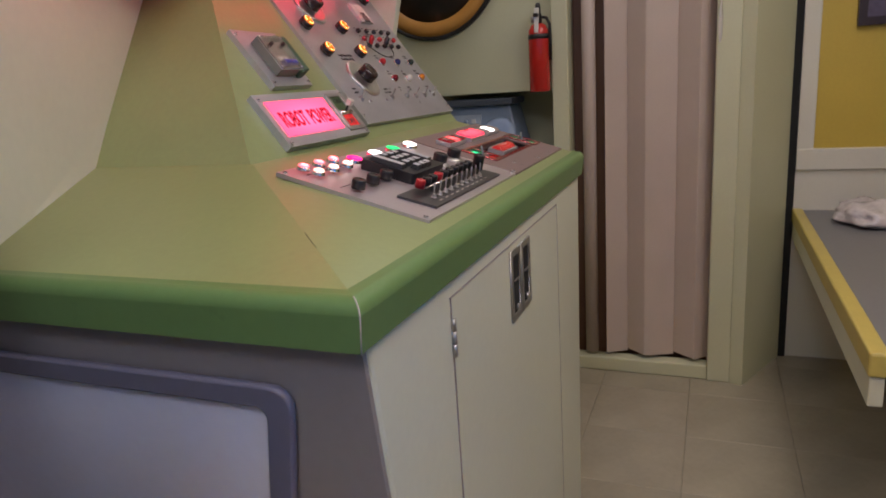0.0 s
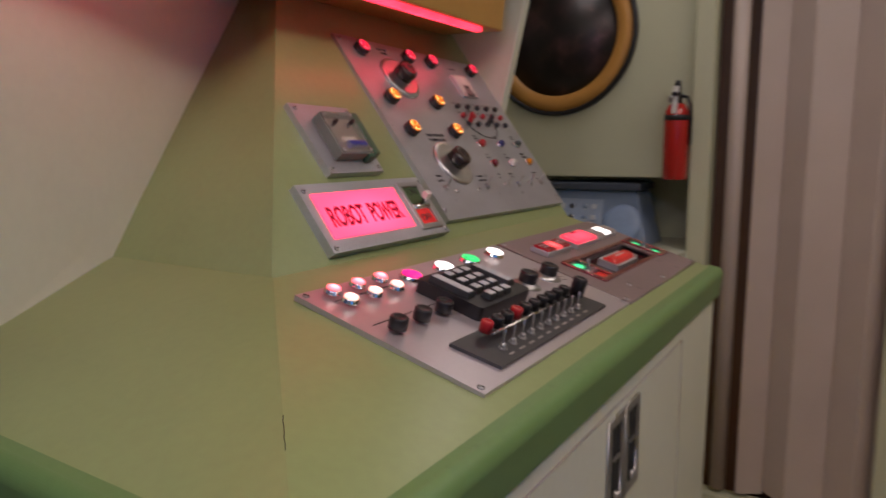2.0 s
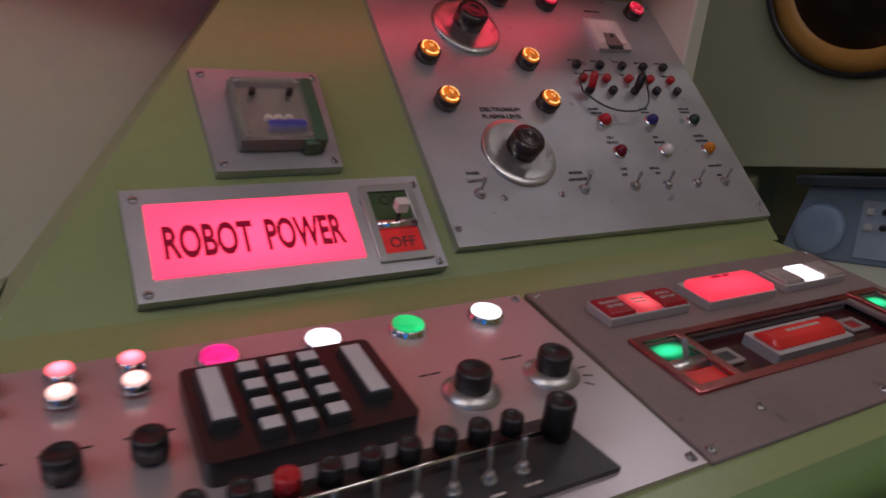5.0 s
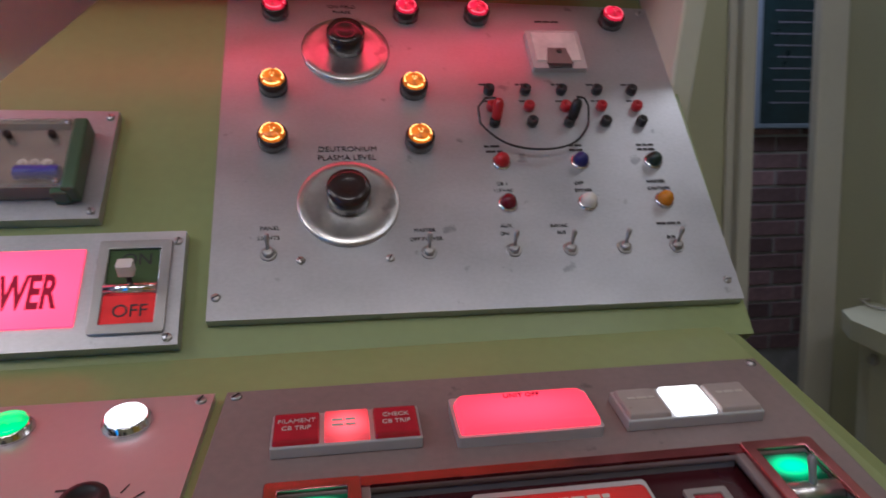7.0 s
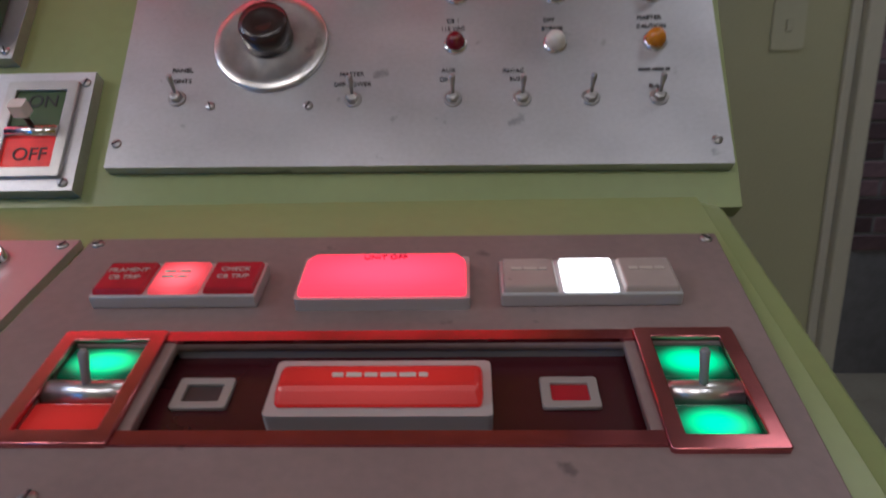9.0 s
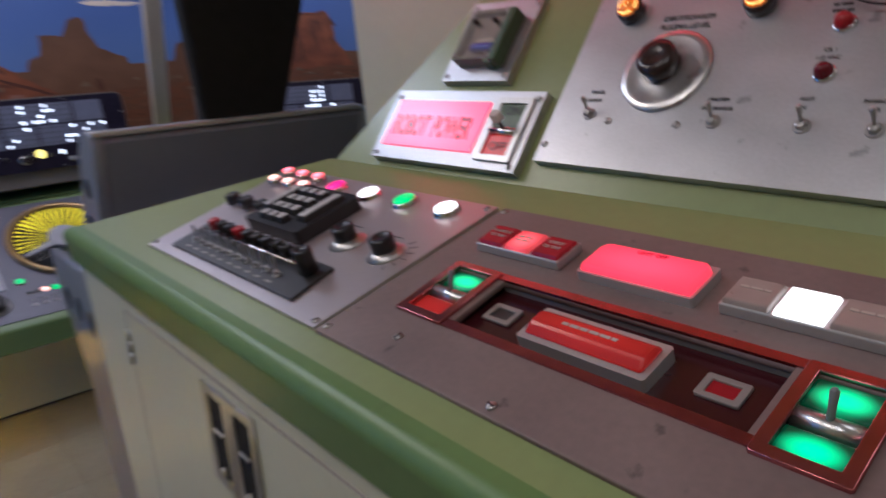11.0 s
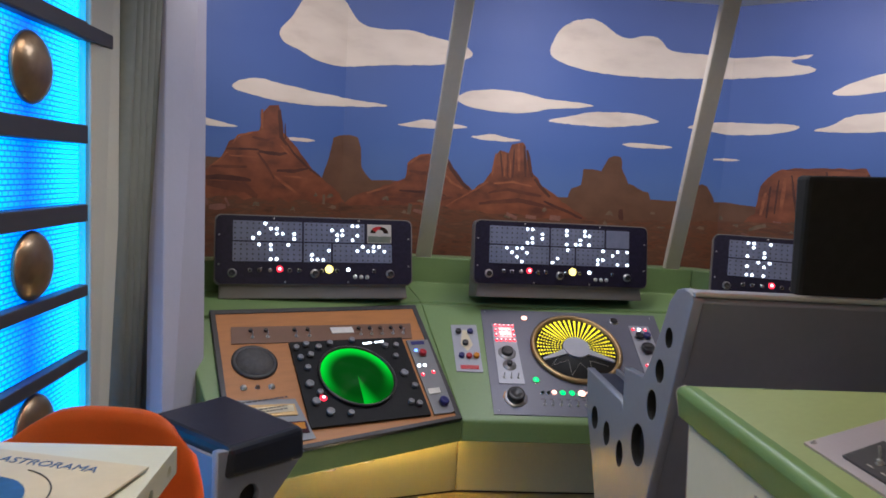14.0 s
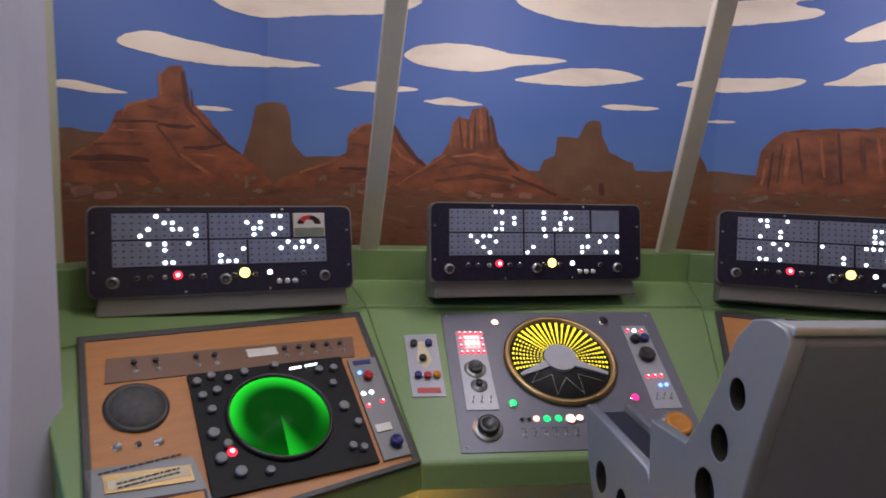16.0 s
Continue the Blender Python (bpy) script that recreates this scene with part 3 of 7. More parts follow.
# folding door with its frame
bm = build()
box(bm, 2.06, 2.16, 0.226, 0.292, 0, 2.5, bevel=0.005)
box(bm, 2.06, 2.16, -0.40, -0.315, 0, 2.5, bevel=0.005)
box(bm, 2.07, 2.14, -0.315, 0.226, 0, 0.06, bevel=0.006)
single("door_1", bm, CREAM_WALL, "cream wooden frame and sill round the folding door", "door frame", kind="structure")
# brown instead of cream: the shade between the folds is put into its colour
bm = build()
box(bm, 2.2, 2.24, -0.4, 0.3, 0, 2.5)
single("wall_behind_door", bm, BROWN_STRIP, "wall behind the folding door, browned for the shade between its folds", "wall", kind="structure")

# diagonal wall from the door to the alcove; a black strip stands in for the gap's shade
bm = build()
sheet(bm, [(2.064, -0.4005, 0), (2.064, -0.4005, 2.5), (2.403, -0.555, 2.5), (2.403, -0.555, 0)], 0.05)
single("wall_diagonal", bm, CREAM_WALL, "cream wall at an angle beside the folding door", "wall", kind="structure")
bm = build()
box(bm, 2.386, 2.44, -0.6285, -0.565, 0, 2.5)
single("trim", bm, BLACK_CLOTH_AND_SHADE, "black strip standing in for the shade of the wall corner gap", "trim", kind="structure")

# alcove wall: pale dado and frame, ochre field
bm = build()
box(bm, 2.4, 2.46, -2.3, -0.629, 0.0, 0.86)
box(bm, 2.392, 2.46, -0.69, -0.629, 0.86, 2.5, bevel=0.004)
box(bm, 2.385, 2.46, -2.3, -0.629, 0.815, 0.9, bevel=0.004)
single("wall_alcove", bm, PALE_WALL, "pale painted lower wall and frame of the alcove", "wall", kind="structure")
slab("wall_alcove_field", 2.41, 2.46, -2.3, -0.69, 0.9, 2.5, YELLOW_WALL, "ochre yellow painted wall field")

# brickwork beyond the doorway
single("wall_brick", box(build(), 0.9, 3.1, 2.36, 2.46, 0, 2.5), MORTAR, "purple-brown brick wall beyond the doorway", "wall", kind="structure")
WALL_BRICK = bpy.data.objects["wall_brick"]

# left wall beside the lit rack, and the leaning pale panel at the window's end
slab("wall_rack_side", -3.5, -1.24, -1.62, -1.54, 0, 2.5, CREAM_WALL, "plain wall beside the lit rack")
bm = build()
solid(bm, [(-1.08, -1.215, 0), (-1.365, -1.16, 0), (-1.39, -1.22, 0), (-1.11, -1.28, 0)],
      [(-1.48, -1.355, 2.5), (-1.635, -1.26, 2.5), (-1.68, -1.32, 2.5), (-1.53, -1.42, 2.5)], bevel=0.006)
single("trim_panel", bm, LAVENDER, "pale lavender leaning panel at the window's end", "panel", kind="structure")


# ---- painted mural behind the windows ----
FOLD = radians(38)
MURAL_A, MURAL_B = Vector((-2.93, -0.83, 0)), Vector((-2.93, 1.44, 0))
SPAN = 2.27


def mural_place(s, z, proud):
    """A place on the folded mural: s along the wall from the first fold, z up, proud towards the cabin."""
    if s < 0:
        d, nrm, o = Vector((-math.sin(FOLD), math.cos(FOLD), 0)), Vector((math.cos(FOLD), math.sin(FOLD), 0)), MURAL_A + Vector((0, 0, z))
        return o + d * s + nrm * proud
    if s > SPAN:
        d, nrm, o = Vector((math.sin(FOLD), math.cos(FOLD), 0)), Vector((math.cos(FOLD), -math.sin(FOLD), 0)), MURAL_B + Vector((0, 0, z))
        return o + d * (s - SPAN) + nrm * proud
    return MURAL_A + Vector((proud, s, z))


def mural_shape(name, outline, proud, mat, parent):
    """One painted shape of the mural: a thin skin with the outline in (s, z)."""
    o = bmesh.new()
    o.faces.new([o.verts.new((s, 0, z)) for s, z in outline])
    for cut in (0.0, SPAN):
        bmesh.ops.bisect_plane(o, geom=o.verts[:] + o.edges[:] + o.faces[:], plane_co=(cut, 0, 0), plane_no=(1, 0, 0))
    bmesh.ops.triangulate(o, faces=o.faces[:])
    for v in o.verts:
        v.co = mural_place(v.co.x, v.co.z, proud * 0.4)
    return part(name, o, mat, parent)


def ragged(points, step, rough, seed):
    """The line through the points with small random teeth, as of a brush."""
    rnd = random.Random(seed)
    out = []
    for (a, b), (c, d) in zip(points, points[1:]):
        k = max(1, int(math.hypot(c - a, d - b) / step))
        for i in range(k):
            f = i / k
            out.append((a + (c - a) * f + rnd.uniform(-rough, rough) * 0.5, b + (d - b) * f + rnd.uniform(-rough, rough)))
    return out + [points[-1]]


def closed_ragged(points, step=0.03, rough=0.006, seed=1):
    return ragged(points + points[:1], step, rough, seed)[:-1]


def rounded(points, rounds=2):
    """The closed outline with its corners cut, so that it swells like a brushed cloud."""
    for _ in range(rounds):
        points = [q for (a, b), (c, d) in zip(points, points[1:] + points[:1]) for q in ((a * 0.78 + c * 0.22, b * 0.78 + d * 0.22), (a * 0.22 + c * 0.78, b * 0.22 + d * 0.78))]
    return points


MURAL = thing("mural", "painted desert mural with red buttes and clouds", "mural", kind="structure")
mural_shape("sky", [(-1.3, 0.8), (3.9, 0.8), (3.9, 2.5), (-1.3, 2.5)], 0.0, SKY_PAINT, MURAL)
CLOUDS = (
    [(-0.437, 2.117), (-0.352, 2.205), (-0.3, 2.3), (-0.22, 2.385), (-0.1, 2.4), (-0.01, 2.35), (0.065, 2.235), (0.2, 2.215), (0.362, 2.23), (0.5, 2.19), (0.66, 2.17), (0.73, 2.115), (0.66, 2.07), (0.534, 2.043), (0.36, 2.03), (0.2, 2.02), (-0.036, 1.99), (-0.2, 2.0), (-0.298, 2.04), (-0.4, 2.06)],
    [(1.15, 2.149), (1.21, 2.297), (1.3, 2.35), (1.4, 2.37), (1.477, 2.34), (1.56, 2.28), (1.635, 2.266), (1.72, 2.295), (1.804, 2.289), (1.878, 2.21), (2.084, 2.212), (2.3, 2.2), (2.506, 2.205), (2.62, 2.19), (2.56, 2.165), (2.727, 2.125), (2.66, 2.088), (2.2, 2.08), (1.89, 2.056), (1.589, 2.053), (1.376, 2.07), (1.25, 2.1)],
    [(2.555, 2.178), (2.62, 2.2), (2.69, 2.205), (2.66, 2.18)],
    [(-0.69, 1.79), (-0.66, 1.83), (-0.55, 1.865), (-0.42, 1.85), (-0.24, 1.835), (-0.05, 1.825), (0.12, 1.81), (0.26, 1.797), (0.2, 1.783), (0.0, 1.775), (-0.22, 1.755), (-0.42, 1.755), (-0.55, 1.77)],
    [(0.62, 1.86), (0.7, 1.91), (0.86, 1.93), (1.04, 1.92), (1.16, 1.89), (1.3, 1.89), (1.47, 1.875), (1.38, 1.855), (1.2, 1.84), (1.05, 1.8), (0.88, 1.8), (0.7, 1.82)],
    [(1.15, 1.765), (1.3, 1.8), (1.42, 1.835), (1.58, 1.845), (1.72, 1.84), (1.88, 1.805), (1.75, 1.78), (1.55, 1.75), (1.35, 1.755)],
    [(0.72, 1.65), (0.8, 1.66), (0.86, 1.675), (0.95, 1.655), (1.05, 1.645), (0.95, 1.63), (0.8, 1.635)],
    [(0.28, 1.69), (0.38, 1.71), (0.46, 1.735), (0.56, 1.72), (0.74, 1.705), (0.62, 1.685), (0.42, 1.68)],
    [(2.0, 1.78), (2.12, 1.81), (2.25, 1.83), (2.4, 1.82), (2.6, 1.82), (2.68, 1.8), (2.55, 1.76), (2.3, 1.75), (2.15, 1.77)],
    [(1.62, 1.66), (1.72, 1.675), (1.85, 1.67), (1.97, 1.66), (1.85, 1.645), (1.7, 1.645)],
    [(2.18, 1.605), (2.28, 1.617), (2.38, 1.605), (2.28, 1.595)],
    [(2.7, 1.78), (2.82, 1.81), (2.88, 1.86), (3.0, 1.88), (3.2, 1.9), (3.3, 1.86), (3.2, 1.79), (2.9, 1.77)],
    [(2.78, 1.98), (2.86, 2.03), (3.0, 2.08), (3.2, 2.12), (3.3, 2.04), (3.1, 2.0), (2.9, 1.97)],
    [(-0.95, 1.615), (-0.85, 1.64), (-0.74, 1.62), (-0.62, 1.6), (-0.75, 1.592), (-0.88, 1.6)],
    [(-0.4, 1.565), (-0.28, 1.578), (-0.16, 1.565), (-0.28, 1.552)],
)
for i, c in enumerate(CLOUDS):
    mural_shape("cloud", closed_ragged(rounded(c), 0.02, 0.0022, i), 0.008, CLOUD_PAINT, MURAL)
mural_shape("far_ridge", closed_ragged([(-1.3, 1.0), (3.9, 1.0), (3.9, 1.36), (3.0, 1.345), (2.43, 1.335), (2.26, 1.352), (1.89, 1.339), (1.22, 1.331), (0.6, 1.35), (0.22, 1.369), (-0.2, 1.35), (-0.7, 1.43), (-0.81, 1.448), (-0.91, 1.455), (-1.3, 1.44)], 0.05, 0.006, 41), 0.004, ROCK_DARK, MURAL)
BUTTES = (
    (ROCK_DARK, [(-0.19, 1.2), (-0.139, 1.344), (-0.105, 1.44), (-0.093, 1.484), (-0.066, 1.595), (0.005, 1.618), (0.085, 1.6), (0.1, 1.55), (0.112, 1.43), (0.175, 1.365), (0.3, 1.35), (0.4, 1.2)]),
    (ROCK_DARK, [(1.3, 1.2), (1.349, 1.38), (1.408, 1.412), (1.417, 1.494), (1.523, 1.5), (1.563, 1.579), (1.6, 1.592), (1.638, 1.587), (1.649, 1.523), (1.695, 1.437), (1.822, 1.382), (1.9, 1.2)]),
    (ROCK_DARK, [(2.05, 1.2), (2.086, 1.376), (2.112, 1.437), (2.15, 1.452), (2.183, 1.446), (2.228, 1.366), (2.27, 1.2)]),
    (ROCK_PAINT, [(-1.15, 1.15), (-0.914, 1.315), (-0.81, 1.377), (-0.714, 1.465), (-0.689, 1.527), (-0.614, 1.566), (-0.524, 1.596), (-0.506, 1.7), (-0.47, 1.73), (-0.416, 1.735), (-0.4, 1.68), (-0.388, 1.6), (-0.319, 1.539), (-0.23, 1.44), (-0.139, 1.357), (-0.043, 1.303), (0.08, 1.15)]),
    (ROCK_PAINT, [(-0.08, 1.15), (0.048, 1.25), (0.16, 1.305), (0.276, 1.348), (0.367, 1.39), (0.382, 1.489), (0.444, 1.526), (0.52, 1.535), (0.588, 1.531), (0.62, 1.48), (0.649, 1.442), (0.74, 1.359), (0.86, 1.27), (0.9, 1.15)]),
    (ROCK_PAINT, [(0.48, 1.15), (0.6, 1.245), (0.713, 1.3), (0.827, 1.391), (0.877, 1.465), (0.879, 1.543), (0.913, 1.582), (0.94, 1.57), (0.967, 1.564), (0.979, 1.613), (1.01, 1.632), (1.04, 1.636), (1.058, 1.616), (1.07, 1.55), (1.084, 1.5), (1.168, 1.397), (1.3, 1.3), (1.466, 1.206), (1.55, 1.15)]),
    (ROCK_PAINT, [(2.36, 1.15), (2.44, 1.28), (2.472, 1.303), (2.485, 1.45), (2.543, 1.537), (2.591, 1.562), (2.914, 1.577), (3.005, 1.577), (3.03, 1.53), (3.05, 1.42), (3.13, 1.3), (3.25, 1.15)]),
)
for i, (mat, c) in enumerate(BUTTES):
    mural_shape("butte", closed_ragged(c, 0.03, 0.007, 60 + i), 0.006 + 0.0015 * i, mat, MURAL)
mural_shape("desert", closed_ragged([(-1.3, 0.8), (3.9, 0.8), (3.9, 1.22), (3.3, 1.27), (2.4, 1.25), (1.9, 1.22), (1.2, 1.2), (0.5, 1.235), (0.0, 1.22), (-0.6, 1.24), (-1.3, 1.26)], 0.05, 0.012, 77), 0.019, DESERT_PAINT, MURAL)
rnd = random.Random(5)
for i in range(26):
    s0, z0 = rnd.uniform(-0.9, 3.1), rnd.uniform(1.17, 1.26)
    w, h = rnd.uniform(0.012, 0.03), rnd.uniform(0.012, 0.026)
    mural_shape("scrub", closed_ragged([(s0 - w, z0), (s0 + w, z0), (s0 + w * 0.7, z0 + h * 0.7), (s0, z0 + h), (s0 - w * 0.6, z0 + h * 0.6)], 0.01, 0.006, 90 + i), 0.022, SCRUB_PAINT, MURAL)


# brush strokes on the red buttes
STROKE = iter(range(1000))


def brush(butte, mat, half, line):
    """A tapered brush stroke along a line on the mural, on the butte of that number."""
    k = next(STROKE)
    pts = ragged(line, 0.035, 0.0022, 300 + k)
    left, right = [], []
    for i, (a, b) in enumerate(pts):
        c, d = pts[min(i + 1, len(pts) - 1)]
        e, f = pts[max(i - 1, 0)]
        dx, dz = c - e, d - f
        size = math.hypot(dx, dz) or 1.0
        w = half * (0.45 + 0.55 * math.sin(math.pi * (i + 0.5) / len(pts)))
        left.append((a - dz / size * w, b + dx / size * w))
        right.append((a + dz / size * w, b - dx / size * w))
    low = mat in (SCRUB_PAINT, SCRUB_PINK)
    proud = (0.0225 if low else 0.0066 + 0.0015 * butte) + 0.00006 * (k % 12) + (0.0004 if mat == ROCK_LIGHT else 0)
    mural_shape("scrub" if low else "brush_stroke", closed_ragged(left + right[::-1], 0.02, 0.0015, 500 + k), proud, mat, MURAL)


# the tall butte with the chimney: shaded flank and ledges, lit edges, pink scrub at its foot
brush(3, ROCK_SHADE, 0.013, [(-0.413, 1.712), (-0.397, 1.572), (-0.364, 1.530)])
brush(3, ROCK_SHADE, 0.0078, [(-0.361, 1.536), (-0.319, 1.486), (-0.231, 1.415), (-0.148, 1.371)])
brush(3, ROCK_SHADE, 0.0039, [(-0.378, 1.643), (-0.372, 1.561)])
brush(3, ROCK_SHADE, 0.0065, [(-0.706, 1.485), (-0.589, 1.494), (-0.525, 1.493)])
brush(3, ROCK_SHADE, 0.0091, [(-0.525, 1.485), (-0.403, 1.476), (-0.361, 1.489)])
brush(3, ROCK_MID, 0.0078, [(-0.563, 1.555), (-0.484, 1.546), (-0.430, 1.562)])
brush(3, ROCK_SHADE, 0.0091, [(-0.418, 1.390), (-0.319, 1.390), (-0.231, 1.409)])
brush(3, ROCK_SHADE, 0.013, [(-0.868, 1.339), (-0.716, 1.343), (-0.565, 1.332)])
brush(3, ROCK_MID, 0.0234, [(-0.800, 1.310), (-0.592, 1.291), (-0.527, 1.245)])
brush(3, ROCK_MID, 0.0078, [(-0.782, 1.394), (-0.590, 1.401)])
brush(3, ROCK_MID, 0.0078, [(-0.533, 1.480), (-0.485, 1.421), (-0.432, 1.345)])
brush(3, ROCK_LIGHT, 0.0078, [(-0.431, 1.363), (-0.362, 1.317), (-0.275, 1.259)])
brush(3, ROCK_LIGHT, 0.0057, [(-0.563, 1.580), (-0.644, 1.559), (-0.669, 1.516)])
brush(3, ROCK_LIGHT, 0.0057, [(-0.697, 1.471), (-0.739, 1.427), (-0.794, 1.387)])
brush(3, ROCK_LIGHT, 0.0047, [(-0.810, 1.381), (-0.875, 1.339)])
brush(3, ROCK_LIGHT, 0.0078, [(-0.512, 1.702), (-0.510, 1.607)])
brush(3, ROCK_LIGHT, 0.0052, [(-0.398, 1.523), (-0.342, 1.477)])
brush(3, ROCK_LIGHT, 0.0052, [(-0.690, 1.454), (-0.538, 1.454)])
brush(3, ROCK_LIGHT, 0.0052, [(-0.376, 1.365), (-0.231, 1.355)])
brush(3, SCRUB_PINK, 0.0182, [(-0.871, 1.213), (-0.795, 1.213)])
brush(3, SCRUB_PINK, 0.0156, [(-0.790, 1.191), (-0.701, 1.195)])
brush(3, SCRUB_PINK, 0.0078, [(-0.705, 1.240), (-0.684, 1.195)])
brush(3, SCRUB_PAINT, 0.0104, [(-0.123, 1.268), (-0.122, 1.212)])
# the butte behind the post
brush(4, ROCK_LIGHT, 0.0065, [(0.373, 1.466), (0.440, 1.520), (0.499, 1.533)])
brush(4, ROCK_LIGHT, 0.0065, [(0.334, 1.357), (0.226, 1.318), (0.146, 1.289)])
brush(4, ROCK_SHADE, 0.013, [(0.592, 1.528), (0.632, 1.459), (0.704, 1.373), (0.747, 1.341)])
brush(4, ROCK_LIGHT, 0.0078, [(0.586, 1.438), (0.629, 1.385), (0.705, 1.346)])
brush(4, ROCK_MID, 0.0104, [(0.387, 1.429), (0.564, 1.418)])
brush(4, ROCK_SHADE, 0.0078, [(0.334, 1.313), (0.470, 1.312), (0.608, 1.299)])
brush(4, ROCK_MID, 0.013, [(0.226, 1.261), (0.444, 1.259), (0.650, 1.292)])
brush(4, SCRUB_PAINT, 0.013, [(0.403, 1.241), (0.395, 1.178)])
brush(4, SCRUB_PINK, 0.0104, [(0.422, 1.206), (0.500, 1.186)])
# the butte with the fluted crown
brush(5, ROCK_SHADE, 0.0104, [(1.071, 1.592), (1.095, 1.496), (1.112, 1.436)])
brush(5, ROCK_SHADE, 0.0104, [(1.127, 1.428), (1.188, 1.360), (1.227, 1.324)])
brush(5, ROCK_SHADE, 0.0091, [(1.190, 1.298), (1.355, 1.237), (1.430, 1.207)])
brush(5, ROCK_SHADE, 0.0052, [(0.913, 1.580), (0.935, 1.430)])
brush(5, ROCK_SHADE, 0.0039, [(0.959, 1.560), (0.964, 1.431)])
brush(5, ROCK_SHADE, 0.0052, [(0.995, 1.589), (0.995, 1.424)])
brush(5, ROCK_SHADE, 0.0078, [(1.053, 1.619), (1.072, 1.435)])
brush(5, ROCK_LIGHT, 0.0047, [(0.942, 1.560), (0.947, 1.431)])
brush(5, ROCK_LIGHT, 0.0047, [(0.977, 1.534), (0.981, 1.423)])
brush(5, ROCK_LIGHT, 0.0091, [(1.019, 1.625), (1.031, 1.466)])
brush(5, ROCK_LIGHT, 0.0057, [(0.852, 1.394), (0.775, 1.340), (0.664, 1.273), (0.615, 1.238)])
brush(5, ROCK_LIGHT, 0.0065, [(0.889, 1.558), (0.873, 1.434)])
brush(5, ROCK_MID, 0.0104, [(0.859, 1.331), (0.972, 1.356), (1.175, 1.326)])
brush(5, ROCK_MID, 0.013, [(0.805, 1.265), (1.032, 1.296), (1.265, 1.257)])
brush(5, ROCK_LIGHT, 0.0065, [(0.886, 1.387), (0.999, 1.402), (1.114, 1.383)])
brush(5, SCRUB_PINK, 0.013, [(0.972, 1.213), (1.036, 1.189)])
brush(5, SCRUB_PINK, 0.013, [(1.087, 1.202), (1.151, 1.198)])
brush(5, SCRUB_PINK, 0.0182, [(1.233, 1.205), (1.298, 1.201)])
brush(5, ROCK_SHADE, 0.0156, [(1.660, 1.273), (1.671, 1.201)])
# the mesa
brush(6, ROCK_SHADE, 0.0065, [(2.542, 1.460), (2.536, 1.276)])
brush(6, ROCK_SHADE, 0.0052, [(2.583, 1.504), (2.576, 1.302)])
brush(6, ROCK_SHADE, 0.0065, [(2.646, 1.530), (2.689, 1.304)])
brush(6, ROCK_LIGHT, 0.0091, [(2.521, 1.425), (2.504, 1.290)])
brush(6, ROCK_LIGHT, 0.0104, [(2.615, 1.512), (2.609, 1.305)])
brush(6, ROCK_MID, 0.0065, [(2.613, 1.558), (2.799, 1.571), (3.004, 1.562)])
brush(6, ROCK_SHADE, 0.0078, [(2.818, 1.556), (2.854, 1.315)])
brush(6, ROCK_LIGHT, 0.0078, [(2.747, 1.527), (2.778, 1.342)])
brush(6, ROCK_MID, 0.013, [(2.913, 1.540), (2.944, 1.353)])
brush(6, ROCK_SHADE, 0.0078, [(3.014, 1.550), (3.051, 1.496)])
brush(6, ROCK_LIGHT, 0.0078, [(2.978, 1.536), (3.013, 1.358)])
brush(6, SCRUB_PINK, 0.0065, [(2.411, 1.174), (2.454, 1.164)])
brush(6, SCRUB_PINK, 0.0052, [(2.575, 1.255), (2.617, 1.255)])
brush(6, SCRUB_PAINT, 0.013, [(2.450, 1.202), (2.540, 1.233)])

# window posts
for y0, y1 in ((-0.362, -0.25), (0.962, 0.795)):
    bm = build()
    w, dpt = 0.04, 0.02
    solid(bm, [(-2.45 - dpt, y0 - w, 0.95), (-2.45 + dpt, y0 - w, 0.95), (-2.45 + dpt, y0 + w, 0.95), (-2.45 - dpt, y0 + w, 0.95)],
          [(-1.62 - dpt, y1 - w, 2.5), (-1.62 + dpt, y1 - w, 2.5), (-1.62 + dpt, y1 + w, 2.5), (-1.62 - dpt, y1 + w, 2.5)], bevel=0.006)
    single("window_post", bm, POST_PAINT, "leaning grey-beige window post before the mural", "window post", group="window posts", kind="structure")


# ---- control console ----
CONSOLE = thing("control_console", "green and cream control console with lit instrument panels", "control console")
ZF, XL, XR = 1.06, -0.141, 1.09
HIP, HIPR = (0.177, 0.345, 1.153), (1.13, 0.345, 1.153)
bm = build()
solid(bm, [(XL + 0.012, 0.012, 1.001), (XR, 0.012, 1.001), (XR, 0.95, 1.001), (XL + 0.012, 0.95, 1.001)], [(XL + 0.012, 0.012, ZF - 0.012), (XR, 0.012, ZF - 0.012), (XR, 0.95, ZF - 0.012), (XL + 0.012, 0.95, ZF - 0.012)])
part("desk_core", bm, GREEN, CONSOLE)
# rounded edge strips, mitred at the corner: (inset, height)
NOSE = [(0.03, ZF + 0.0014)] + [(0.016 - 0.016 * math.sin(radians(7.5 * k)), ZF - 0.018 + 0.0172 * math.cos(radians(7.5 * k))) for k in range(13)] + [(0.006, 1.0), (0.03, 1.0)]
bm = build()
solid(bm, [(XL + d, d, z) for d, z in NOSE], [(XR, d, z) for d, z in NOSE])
part("edge_strip", bm, EDGE_GREEN_COOL_LIT, CONSOLE, "rounded green edge strip, scuffed at the corner")
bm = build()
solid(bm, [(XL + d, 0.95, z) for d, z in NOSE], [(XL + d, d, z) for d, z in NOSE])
part("edge_strip", bm, EDGE_GREEN_COOL_LIT, CONSOLE, "rounded green edge strip, scuffed at the corner")
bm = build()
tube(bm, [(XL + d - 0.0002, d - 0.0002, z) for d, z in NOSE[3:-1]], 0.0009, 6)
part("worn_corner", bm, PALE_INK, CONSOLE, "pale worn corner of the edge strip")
bm = build()
